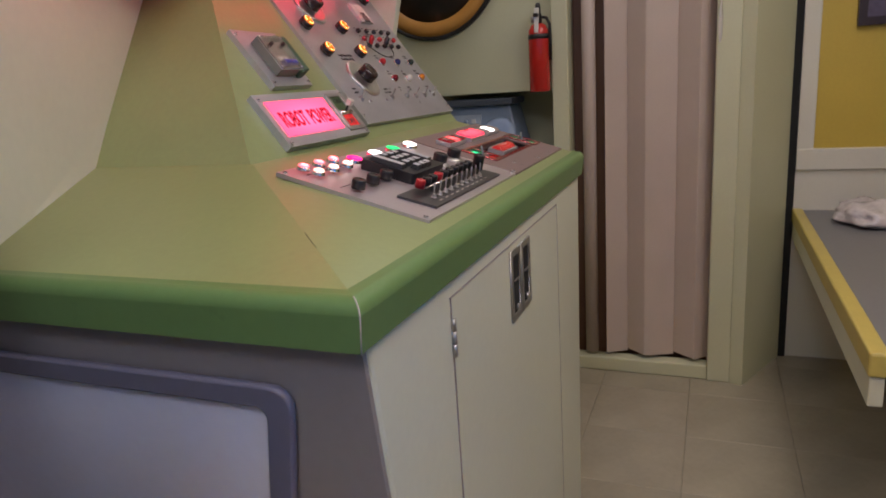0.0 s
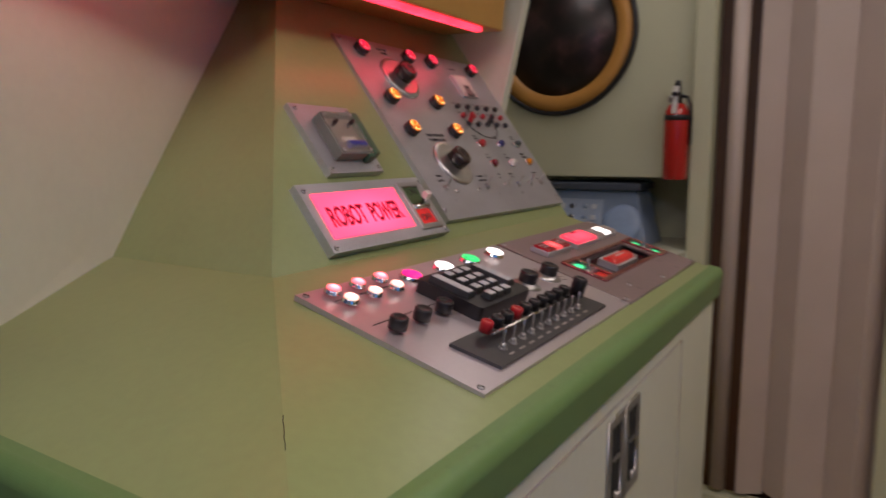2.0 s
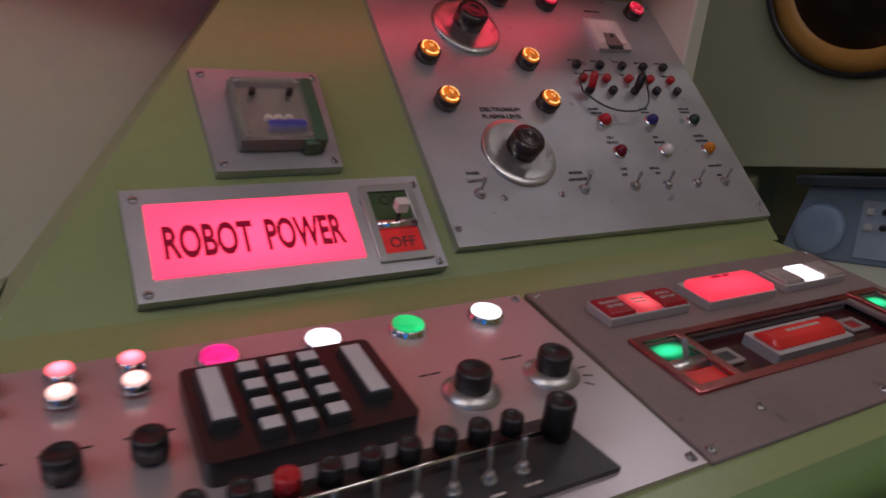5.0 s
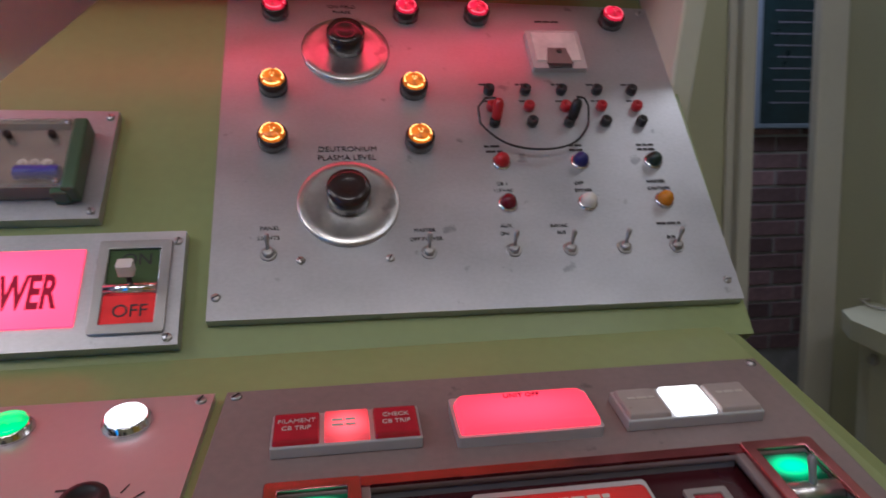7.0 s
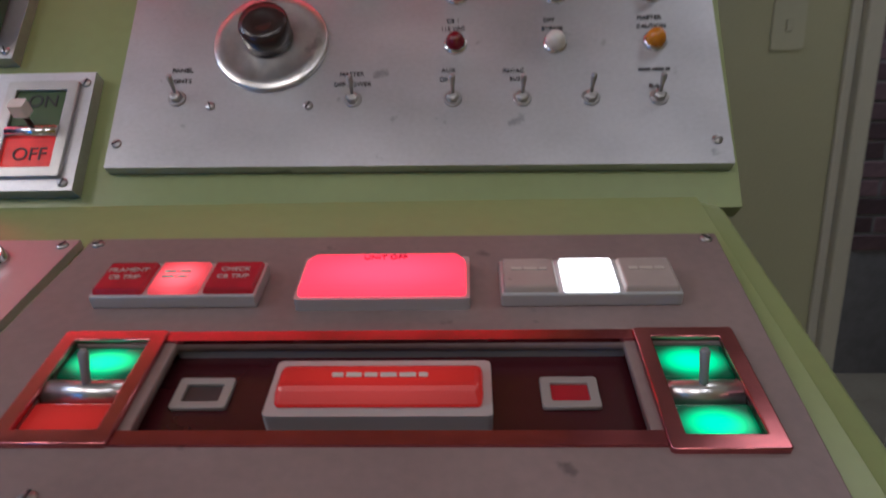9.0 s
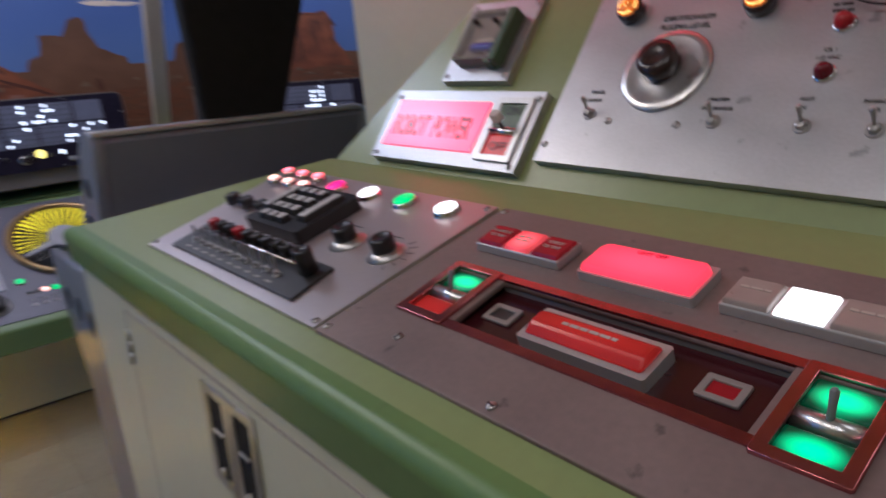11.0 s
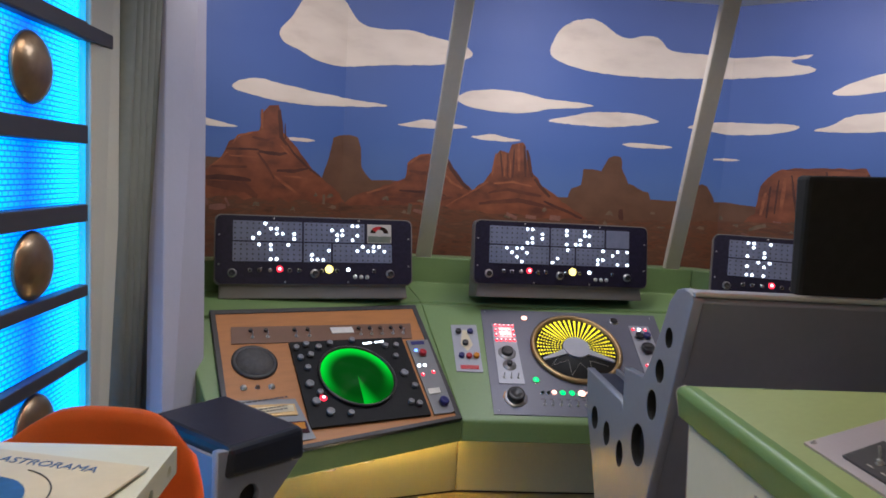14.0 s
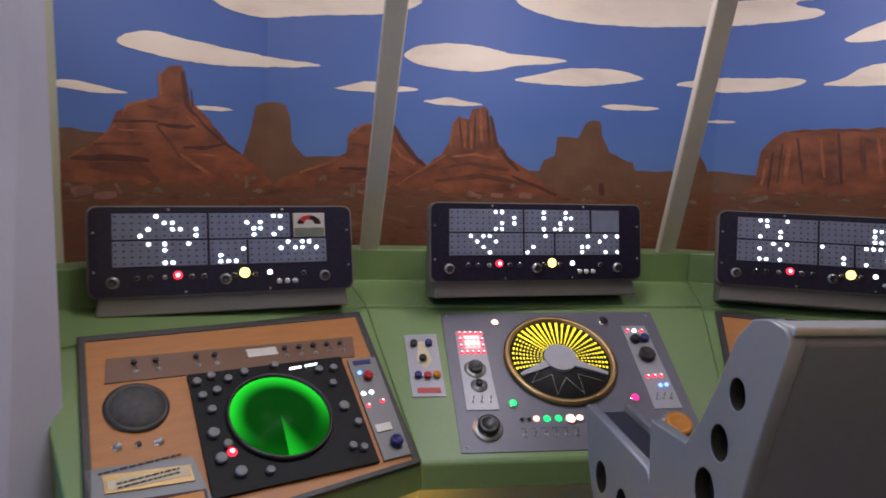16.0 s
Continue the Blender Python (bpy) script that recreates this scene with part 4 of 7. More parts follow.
o = bmesh.new()
e = 0.02
pts = {k: o.verts.new(p) for k, p in {"a": (XL + e, e, ZF - 0.001), "b": (XR - e, e, ZF - 0.001), "c": (XR - e, 0.35, 1.1545), "d": HIP, "e": (0.177, 0.7, 1.153), "f": (XL + e, 0.94, ZF - 0.001), "g": (0.177, 0.94, 1.153), "h": (0.653, 0.1025, 1.0848), "i": (1.037, 0.1025, 1.0848), "j": (1.037, 0.187, 1.1085), "k": (0.653, 0.187, 1.1085)}.items()}
for k in ("abih", "bcji", "cdkj", "dahk", "adef", "feg"):
    o.faces.new([pts[c] for c in k])
bmesh.ops.recalc_face_normals(o, faces=o.faces[:])
low = o.copy()
bmesh.ops.translate(low, verts=low.verts, vec=(0, 0, -0.006))
merge(bm, low)
merge(bm, o)
box(bm, 0.647, 0.653, 0.1, 0.19, 1.05, 1.083)
solid(bm, [(XR - 0.022, 0.02, 1.0), (XR - 0.022, 0.018, 1.0575), (XR - 0.022, 0.345, 1.151), (XR - 0.022, 0.9, 1.151), (XR - 0.022, 0.9, 1.0)], [(XR, 0.02, 1.0), (XR, 0.018, 1.052), (XR, 0.345, 1.1455), (XR, 0.9, 1.1455), (XR, 0.9, 1.0)], bevel=0.003)
part("desktop", bm, GREEN, CONSOLE, "green enamelled sloping desk top with a hip")
# paint cracks along the hip
bm = build()
crack = []
for k in range(7):
    f = 0.26 + 0.1 * k / 6
    crack.append((-0.121 + 0.298 * f + 0.0005 * math.sin(2.3 * k), 0.02 + 0.325 * f, 1.0594 + 0.0945 * f))
tube(bm, crack, 0.0004, 5)
part("paint_crack", bm, DARK_BROWN, CONSOLE, "dark hairline paint crack along the hip")
# the tower: sloping front face, triangular side, hip between them
bm = build()
sheet(bm, [(0.179, 0.350, 1.146), (1.106, 0.350, 1.146), (1.135, 0.805, 1.771), (0.662, 0.805, 1.771)], 0.02)
part("tower_face", bm, GREEN, CONSOLE)
bm = build()
o = bmesh.new()
q = [o.verts.new(p) for p in ((0.1795, 0.3515, 1.146), (0.6625, 0.8065, 1.771), (0.6625, 0.96, 1.771), (0.172, 0.69, 1.146))]
o.faces.new((q[0], q[1], q[2]))
o.faces.new((q[0], q[2], q[3]))
back = o.copy()
bmesh.ops.translate(back, verts=back.verts, vec=(0.004, 0.003, -0.002))
merge(bm, back)
merge(bm, o)
part("tower_side", bm, GREEN, CONSOLE)
bm = build()
cheek = [(0.24, 0.69, 1.14), (0.9, 0.985, 1.1), (0.9, 0.88, 1.578), (-0.073, 0.575, 1.578), (-0.075, 0.6, 1.055)]
solid(bm, [(x - 0.008, y + 0.03, z) for x, y, z in cheek], cheek, bevel=0.004)
part("cheek_panel", bm, CREAM, CONSOLE, "pale cream cheek panel leaning over the desk")
bm = build()
solid(bm, [(1.105, 0.55, 1.3), (1.105, 0.95, 1.3), (1.13, 0.95, 2.3), (1.13, 0.345, 2.2)], [(1.135, 0.55, 1.3), (1.135, 0.95, 1.3), (1.16, 0.95, 2.3), (1.16, 0.345, 2.2)], bevel=0.004)
part("side_fin", bm, CREAM, CONSOLE, "cream side fin leaning forward")
# cabinet below
bm = build()
solid(bm, [(0.02, 0.012, 0.0), (XR - 0.06, 0.012, 0.0), (XR - 0.06, 0.93, 0.0), (0.02, 0.93, 0.0)], [(XL + 0.03, 0.012, 1.0), (XR - 0.02, 0.012, 1.0), (XR - 0.02, 0.93, 1.0), (XL + 0.03, 0.93, 1.0)], bevel=0.006)
part("cabinet_body", bm, CREAM, CONSOLE)
bm = build()
solid(bm, [(0.012, 0.016, 0.02), (0.012, 0.93, 0.02), (0.019, 0.93, 0.02), (0.019, 0.016, 0.02)], [(XL + 0.024, 0.016, 0.995), (XL + 0.024, 0.93, 0.995), (XL + 0.032, 0.93, 0.995), (XL + 0.032, 0.016, 0.995)])
part("end_panel", bm, GREY_BROWN, CONSOLE, "grey-brown enamelled end panel")
lean = Matrix(((1, 0.21, 0, 0.0122), (0, 1, 0, 0), (0, 0, 1, 0), (0, 0, 0, 1)))
tilt = plane_pose((XL + 0.0215, 0.0, 1.0), (0, -1, 0), (-0.13, 0, 1.0))
bm = curve_plate(round_rect(-0.85, -0.107, -0.75, -0.057, 0.03), [round_rect(-0.82, -0.1345, -0.72, -0.08, 0.02)], 0.012, 0.003)
bmesh.ops.transform(bm, matrix=lean, verts=bm.verts)
part("screen_frame", bm, BLUE_GREY, CONSOLE, "blue-grey frame with rounded corners", m=tilt @ at(0, 0, 0.012))
bm = build()
prism(bm, round_rect(-0.825, -0.131, -0.725, -0.077, 0.02), 0, 0.003)
bmesh.ops.transform(bm, matrix=lean, verts=bm.verts)
part("screen", bm, SCREEN_PALE, CONSOLE, "pale blank screen", m=tilt @ at(0, 0, 0.001))
# cabinet doors: two leaves with thin gaps round them, each with a recessed pull
for x0, x1, px in ((0.122, 0.469, 0.41), (0.469, 0.79, 0.478)):
    bm = curve_plate([(x0, 0.04), (x1, 0.04), (x1, 0.972), (x0, 0.972)], [[(px, 0.842), (px + 0.05, 0.842), (px + 0.05, 0.957), (px, 0.957)]], 0.006)
    door = part("door", bm, CREAM, CONSOLE, m=plane_pose((0, 0.0135, 0), (1, 0, 0), (0, 0, 1)) @ at(0, 0, 0.003))
    bm = curve_plate([(px - 0.006, 0.836), (px + 0.056, 0.836), (px + 0.056, 0.963), (px - 0.006, 0.963)], [[(px + 0.004, 0.846), (px + 0.046, 0.846), (px + 0.046, 0.953), (px + 0.004, 0.953)]], 0.004, 0.001)
    merge(bm, box(build(), px, px + 0.05, 0.842, 0.957, -0.0045, -0.0025), None, 1)
    box(bm, px + 0.012, px + 0.038, 0.906, 0.909, -0.002, 0.001, 0, 0.0005)
    rod(bm, 0.006, -0.002, 0.003, 12, 0, at(px + 0.025, 0.856))
    part("recessed_pull", bm, [STEEL, BLACK_CLOTH_AND_SHADE], door, "steel recessed door pull", m=at(0, 0, 0.004))
bm = build()
for x in (0.1215, 0.7915):
    box(bm, x - 0.0006, x + 0.0006, 0.0098, 0.0122, 0.04, 0.975)
box(bm, 0.12, 0.793, 0.0098, 0.0122, 0.974, 0.9752)
part("door_gap", bm, GREY_BROWN, CONSOLE)
for z in (0.1, 0.89):
    bm = build()
    for k in range(3):
        rod(bm, 0.0035, z + 0.0185 * k, z + 0.018 + 0.0185 * k, 12, 0, at(0.1225, 0.0085))
    part("hinge", bm, STEEL, CONSOLE, "small worn steel door hinge")
# hood with the red light strip
HOOD = part("hood", solid(build(), [(-0.075, 0.50, 1.572), (1.06, 0.50, 1.572), (1.10, 0.95, 1.60), (0.1, 0.95, 1.60)], [(-0.085, 0.47, 1.9), (1.06, 0.47, 1.9), (1.10, 0.95, 1.9), (0.1, 0.95, 1.9)], bevel=0.004), OCHRE, CONSOLE, "ochre enamelled hood over the panel")
part("light_strip", box(build(), -0.05, 0.985, 0.512, 0.53, 1.562, 1.5735, bevel=0.003), LIT_STRIP_RED, HOOD, "glowing red light strip")
red = bpy.data.lights.new("red_strip_light", "AREA")
red.shape, red.size, red.size_y, red.energy, red.color = "RECTANGLE", 0.8, 0.02, 0.17, (1.0, 0.07, 0.13)
tagged(new("red_strip_light", red), "red strip light under the hood", "light strip").matrix_world = look((0.625, 0.521, 1.558), (0.66, 0.15, 1.1))
red = bpy.data.lights.new("red_strip_light", "AREA")
red.shape, red.size, red.size_y, red.energy, red.color = "RECTANGLE", 0.25, 0.014, 0.07, (1.0, 0.07, 0.13)
tagged(new("red_strip_light", red), "end of the red strip light under the hood", "light strip").matrix_world = look((0.085, 0.521, 1.558), (0.085, 0.6, 1.35))

# small pieces for the panels
def screw_mesh(r=0.0042):
    bm = build()
    turned(bm, [(r, 0), (r, 0.0008), (r * 0.75, 0.0018), (0, 0.0022)], 12)
    box(bm, -r * 0.8, r * 0.8, -r * 0.13, r * 0.13, 0.0018, 0.0026, 1)
    return mesh_of("screw", bm, [STEEL, INK])


def toggle_mesh(s=1.0, lean=22):
    bm = build()
    turned(bm, [(0.0092 * s, 0), (0.0092 * s, 0.001), (0.0085 * s, 0.0018)], 20)
    turned(bm, [(0.0066 * s, 0.0018), (0.0066 * s, 0.0045), (0.0055 * s, 0.0062), (0.0035 * s, 0.0066)], 6)
    turned(bm, [(0.0019 * s, 0.004), (0.0021 * s, 0.012), (0.0032 * s, 0.0195), (0.003 * s, 0.0222), (0.0014 * s, 0.0235)], 12, 0, Matrix.Rotation(radians(-lean), 4, "X"))
    return mesh_of("toggle_switch", bm, [STEEL])


def knob_mesh(r, h, mat=None, skirt=0.0, seg=28):
    bm = build()
    if skirt:
        turned(bm, [(skirt, 0), (skirt, 0.0012), (r * 1.15, 0.005), (r * 1.0, 0.006)], 36, 1)
    turned(bm, [(r, 0.004), (r, h * 0.9), (r * 0.93, h), (r * 0.62, h), (r * 0.58, h * 0.97), (0, h * 0.97)], seg)
    return mesh_of("knob", bm, [mat or BLACK, STEEL])


def jewel_mesh(core, lens):
    """An indicator lamp: dark ribbed cap with three lit windows."""
    bm = build()
    turned(bm, [(0.0152, 0), (0.0154, 0.011), (0.0146, 0.0135), (0.013, 0.014)], 28)
    turned(bm, [(0.0128, 0.013), (0.012, 0.016), (0.0085, 0.0188), (0.0042, 0.0202), (0, 0.0206)], 24, 1)
    for k in range(3):
        arc = [radians(120 * k + 36 + 12 * q) for q in range(9)]
        rim = [(0.0016, arc[4], 0.0204)] + [(0.0112, a, 0.0168) for a in arc]
        solid(bm, [(r * math.cos(a), r * math.sin(a), z - 0.002) for r, a, z in rim], [(r * math.cos(a), r * math.sin(a), z + 0.0006) for r, a, z in rim], 2)
    return mesh_of("indicator_lamp", bm, [DARK_BROWN, lens, core])


def dome_mesh(mat, r=0.0085):
    bm = build()
    turned(bm, [(r * 1.2, 0), (r * 1.2, 0.0015), (r * 1.02, 0.003)], 24, 1)
    turned(bm, [(r, 0.002), (r * 0.97, 0.006), (r * 0.75, 0.0105), (r * 0.4, 0.0128), (0, 0.0135)], 20)
    return mesh_of("push_button", bm, [mat, CHROME])


def jack_mesh(mat):
    bm = build()
    turned(bm, [(0.0058, 0), (0.0062, 0.004), (0.0056, 0.0085), (0.0028, 0.009), (0.0026, 0.003), (0, 0.003)], 16)
    return mesh_of("jack_socket", bm, [mat])


def lamp_mesh(mat, r=0.0125, seg=28):
    """A flat lit push button in a chrome rim."""
    bm = build()
    turned(bm, [(r * 1.22, 0), (r * 1.22, 0.0015), (r * 1.1, 0.003), (r * 1.1, 0.005), (r * 1.0, 0.0058)], seg, 1)
    turned(bm, [(r, 0.0055), (r * 0.96, 0.0075), (r * 0.7, 0.0088), (0, 0.0093)], seg)
    return mesh_of("lamp", bm, [mat, CHROME])


def place(mesh, parent, x, y, z=0.0, turn=0.0, name=None, label=""):
    return part(name or mesh.name.split(".")[0], mesh, None, parent, label, m=at(x, y, z, turn))


def word(parent, text, x, y, size, z=0.0005, mat=None, name="lettering"):
    return part(name, lettering(text, size), mat or INK, parent, m=at(x, y, z))


def bars(parent, x, y, w, lines=2, h=0.0026, gap=0.0062, z=0.0003, mat=None, seed=0):
    """Small print too fine to read: short bars of its size."""
    r = random.Random(seed)
    bm = build()
    for i in range(lines):
        left = -w / 2
        while left < w / 2 - 0.003:
            k = min(r.uniform(0.004, 0.011) * max(1, h / 0.0035), w / 2 - left)
            box(bm, left, left + k, -i * gap - h / 2, -i * gap + h / 2, 0, 0.0004)
            left += k + 0.0015 * max(1, h / 0.0035)
    return part("lettering", bm, mat or INK, parent, m=at(x, y, z))


SCREW = screw_mesh()
SMALL_SCREW = screw_mesh(0.0027)
TOGGLE = toggle_mesh(0.82)
AMBER_LAMP, RED_LAMP = jewel_mesh(LIT_AMBER_CORE, LIT_AMBER), jewel_mesh(LIT_JEWEL_CORE, LIT_JEWEL)

# large instrument panel on the tower face
BPM = plane_pose((0.600, 0.362, 1.182), (1, 0, 0), (0, 0.251, 0.335))
bm = build()
prism(bm, [(0, 0), (0.501, -0.004), (0.511, 0.4055), (-0.001, 0.419)], -0.014, 0, 0, 0.0012, seg=1)
BIG = part("instrument_panel", bm, SILVER, CONSOLE, "brushed aluminium instrument panel with worn patches", m=BPM)
for x, y in ((0.007, 0.022), (0.490, 0.017), (0.500, 0.396), (0.010, 0.408), (0.08, 0.056), (0.162, 0.055)):
    place(SCREW, BIG, x, y, 0, 37 * x * 100)
for x, y in ((0.053, 0.386), (0.203, 0.3845), (0.288, 0.3835), (0.457, 0.3785)):
    place(RED_LAMP, BIG, x, y, 0, 180, label="red indicator lamp")
for x, y in ((0.0525, 0.2695), (0.202, 0.2655), (0.0535, 0.1955), (0.202, 0.1925)):
    place(AMBER_LAMP, BIG, x, y, 0, 180 + 40 * x, label="amber indicator lamp")
for x, y, r in ((0.1305, 0.3255, 0.0487), (0.126, 0.1175, 0.049)):
    bm = build()
    turned(bm, [(r, 0), (r, 0.0038), (r * 0.975, 0.0046), (r * 0.8, 0.0058), (r * 0.79, 0.0056), (r * 0.46, 0.0088), (r * 0.44, 0.0088)], 72, 1)
    turned(bm, [(0.0205, 0.006), (0.021, 0.027), (0.0196, 0.0302), (0.0095, 0.0308), (0.0085, 0.0303), (0, 0.0303)], 40)
    place(mesh_of("dial_knob", bm, [DARK_BROWN, DIAL_METAL]), BIG, x, y, label="dark knob on a large scratched metal dial")
for x, y in ((0.051, 0.064), (0.199, 0.06), (0.2815, 0.059), (0.3385, 0.058), (0.394, 0.0575), (0.449, 0.057)):
    place(TOGGLE, BIG, x, y)
bm = build()
prism(bm, round_rect(-0.0325, 0.0325, -0.031, 0.031, 0.003), 0, 0.007, 0, 0.002)
box(bm, -0.027, 0.027, -0.02, 0.026, 0.0068, 0.0082, 1, 0.001)
box(bm, -0.014, 0.014, -0.031, -0.022, 0.0066, 0.0085, 2, 0.001)
prism(bm, [(-0.016, -0.025), (0.016, -0.025), (0.011, 0.0), (-0.011, 0.0)], 0.0078, 0.0088, 3)
rod(bm, 0.003, 0.0085, 0.0105, 12, 2, at(0.002, -0.006))
place(mesh_of("meter", bm, [paint("yellowed_clear_plastic", (0.5, 0.44, 0.42), 0.3, vary=0.1, scale=40), paint("dull_meter_face", (0.66, 0.6, 0.56), 0.4, vary=0.15, scale=60), RAIL_DARK, BROWN_PANEL, INK]), BIG, 0.375, 0.325, label="small clear-fronted panel meter")
JB, JR = jack_mesh(BLACK), jack_mesh(RED_PLASTIC)
for j, y in enumerate((0.2635, 0.239, 0.217)):
    for k in range(5):
        place(JR if j == 1 else JB, BIG, 0.286 + 0.042 * k, y)
for x, y, mat in ((0.2855, 0.1645, RED_PLASTIC), (0.371, 0.1635, BLUE_PLASTIC), (0.4535, 0.163, GREEN_BLACK), (0.284, 0.1125, paint("dark_red_lens", (0.14, 0.006, 0.012), 0.15, vary=0.1)), (0.368, 0.1115, WHITE_PLASTIC), (0.4515, 0.112, AMBER_PLASTIC)):
    place(dome_mesh(mat), BIG, x, y)
for x, mat, a in ((0.287, RED_PLASTIC, 8), (0.3715, BLACK, 22)):
    bm = build()
    turned(bm, [(0.004, 0), (0.0058, 0.004), (0.006, 0.018), (0.0045, 0.022), (0.0022, 0.024)], 14, 0, Matrix.Rotation(radians(-38), 4, "X"))
    place(mesh_of("plug", bm, [mat]), BIG, x, 0.217, 0.006, -a)
bm = build()
curve = []
for k in range(33):
    f = k / 32
    a = math.pi * (1.02 + 0.96 * f)
    curve.append((0.329 + 0.063 * math.cos(a) * (1.0 + 0.06 * math.sin(3 * a)), 0.22 + 0.047 * math.sin(a), 0.007 + 0.004 * math.sin(math.pi * f)))
curve = [(0.286, 0.233, 0.024), (0.275, 0.236, 0.02), (0.268, 0.23, 0.013)] + curve[1:-1] + [(0.392, 0.231, 0.013), (0.386, 0.236, 0.02), (0.376, 0.234, 0.024)]
tube(bm, curve, 0.0013, 6)
part("patch_cable", bm, BLACK, BIG, "thin black looped patch cable")
word(BIG, "DEUTRONIUM", 0.1275, 0.1845, 0.0092)
word(BIG, "PLASMA LEVEL", 0.1265, 0.1735, 0.0092)
word(BIG, "MASTER", 0.197, 0.0845, 0.0058)
word(BIG, "OFF POWER", 0.198, 0.0745, 0.0058)
word(BIG, "PANEL", 0.052, 0.0915, 0.0062)
word(BIG, "LIGHTS", 0.051, 0.081, 0.0062)
word(BIG, "BUS", 0.446, 0.0675, 0.0052)
word(BIG, "AUX", 0.278, 0.0865, 0.0057)
word(BIG, "ON", 0.275, 0.0775, 0.0057)
word(BIG, "BUS", 0.333, 0.077, 0.0052)
word(BIG, "MASTER", 0.449, 0.1365, 0.0057)
word(BIG, "OFF", 0.364, 0.136, 0.0057)
word(BIG, "BYPASS", 0.3665, 0.127, 0.0057)
word(BIG, "CB 1", 0.282, 0.137, 0.0056)
word(BIG, "115 VAC", 0.282, 0.129, 0.0056)
word(BIG, "CAUTION", 0.45, 0.1275, 0.0056)
word(BIG, "INV/AC", 0.332, 0.085, 0.0056)
word(BIG, "ION FIELD", 0.128, 0.397, 0.0072)
word(BIG, "PHASE", 0.128, 0.388, 0.0072)
for i, (x, y, w, n) in enumerate(((0.448, 0.084, 0.026, 1), (0.28, 0.186, 0.02, 1), (0.28, 0.179, 0.018, 1), (0.37, 0.186, 0.015, 2), (0.451, 0.186, 0.022, 2), (0.375, 0.378, 0.03, 1))):
    bars(BIG, x, y, w, n, seed=i)
for k in range(5):
    bars(BIG, 0.283 + 0.042 * k, 0.2745, 0.013, 1, 0.0022, seed=30 + k)
    bars(BIG, 0.283 + 0.042 * k, 0.2495, 0.012, 1, 0.002, seed=40 + k)

# robot power panel
RPM = plane_pose((0.290, 0.3475, 1.166), (1, 0, 0), (0, 0.251, 0.335))
bm = build()
prism(bm, [(0, 0.001), (0.289, 0.001), (0.288, 0.1125), (-0.003, 0.1125)], -0.016, 0, 0, 0.0022, seg=2)
ROBOT = part("power_panel", bm, SILVER, CONSOLE, "grey metal robot power panel with a lit pink window", m=RPM)
part("lit_window", box(build(), 0.0145, 0.205, 0.021, 0.0952, 0, 0.0022, bevel=0.0008), LIT_ROBOT, ROBOT, "glowing pink acrylic window")
for text, u0, u1 in (("ROBOT", 0.0255, 0.1025), ("POWER", 0.1135, 0.1885)):
    bm = lettering(text, 0.04, 0.0006, 0.0011)
    wide = max(v.co.x for v in bm.verts) - min(v.co.x for v in bm.verts)
    tall = max(v.co.y for v in bm.verts) - min(v.co.y for v in bm.verts)
    part("lettering", bm, RED_INK, ROBOT, m=at((u0 + u1) / 2, 0.0525, 0.0028) @ Matrix.Diagonal(((u1 - u0) / wide, 0.0335 / tall, 1, 1)))
bm = curve_plate(round_rect(0.2175, 0.277, 0.0125, 0.101, 0.002, 2), [round_rect(0.2245, 0.2695, 0.02, 0.094, 0.001, 1)], 0.004, 0.0008)
SWITCH = part("switch_frame", bm, STEEL, ROBOT, "steel framed on and off switch", m=at(0, 0, 0.004))
bm = build()
part("green_window", box(bm, 0.2245, 0.2695, 0.056, 0.094, 0.0002, 0.0008), paint("dark_green_window", (0.05, 0.09, 0.03), 0.3, vary=0.2), SWITCH, m=at(0, 0, -0.004))
part("red_window", box(build(), 0.2245, 0.2695, 0.02, 0.050, 0.0002, 0.0008), glow("lit_red_window", (0.8, 0.03, 0.025), 0.45, (0.4, 0.02, 0.02), 0.3, 60), SWITCH, m=at(0, 0, -0.004))
part("roller", turned(build(), [(0.0055, -0.0215), (0.0055, 0.0215)], 20, 0, Matrix.Translation((0.247, 0.054, 0.001)) @ Matrix.Rotation(radians(90), 4, "Y")), CHROME, SWITCH, m=at(0, 0, -0.004))
bm = build()
prism(bm, round_rect(-0.0065, 0.0065, -0.0055, 0.0055, 0.002, 3), 0, 0.011, 0, 0.0015)
rod(bm, 0.0022, -0.016, 0, 8, 1)
part("lever", bm, [WHITE_PLASTIC, BLACK], SWITCH, "white switch lever", m=at(0.2475, 0.061, 0.014) @ Matrix.Rotation(radians(-18), 4, "X"))
word(SWITCH, "ON", 0.249, 0.083, 0.0165, -0.0028)
word(SWITCH, "OFF", 0.248, 0.033, 0.0165, -0.0028)
for x, y in ((0.0075, 0.1015), (0.0085, 0.008), (0.2815, 0.1015), (0.2805, 0.0075)):
    place(SCREW, ROBOT, x, y, 0, 900 * x)

# small plate with a clear-fronted gauge
SPM = RPM @ at(0.0835, 0.1285, 0.0)
bm = build()
prism(bm, [(0, 0), (0.1265, 0), (0.129, 0.128), (-0.006, 0.131)], -0.015, 0, 0, 0.0014, seg=1)
GAUGE = part("gauge_plate", bm, SILVER, CONSOLE, "small aluminium plate with a clear-fronted gauge box", m=SPM)
bm = build()
prism(bm, round_rect(0.03, 0.108, 0.024, 0.098, 0.003), 0, 0.008, 0, 0.0015)
for y0, y1 in ((0.022, 0.027), (0.095, 0.1)):
    box(bm, 0.03, 0.1, y0, y1, 0, 0.019, 0, 0.0012)
box(bm, 0.025, 0.031, 0.022, 0.1, 0, 0.019, 0, 0.0012)
part("gauge_box", bm, OLIVE_BOX, GAUGE, "grey-green gauge box")
bm = build()
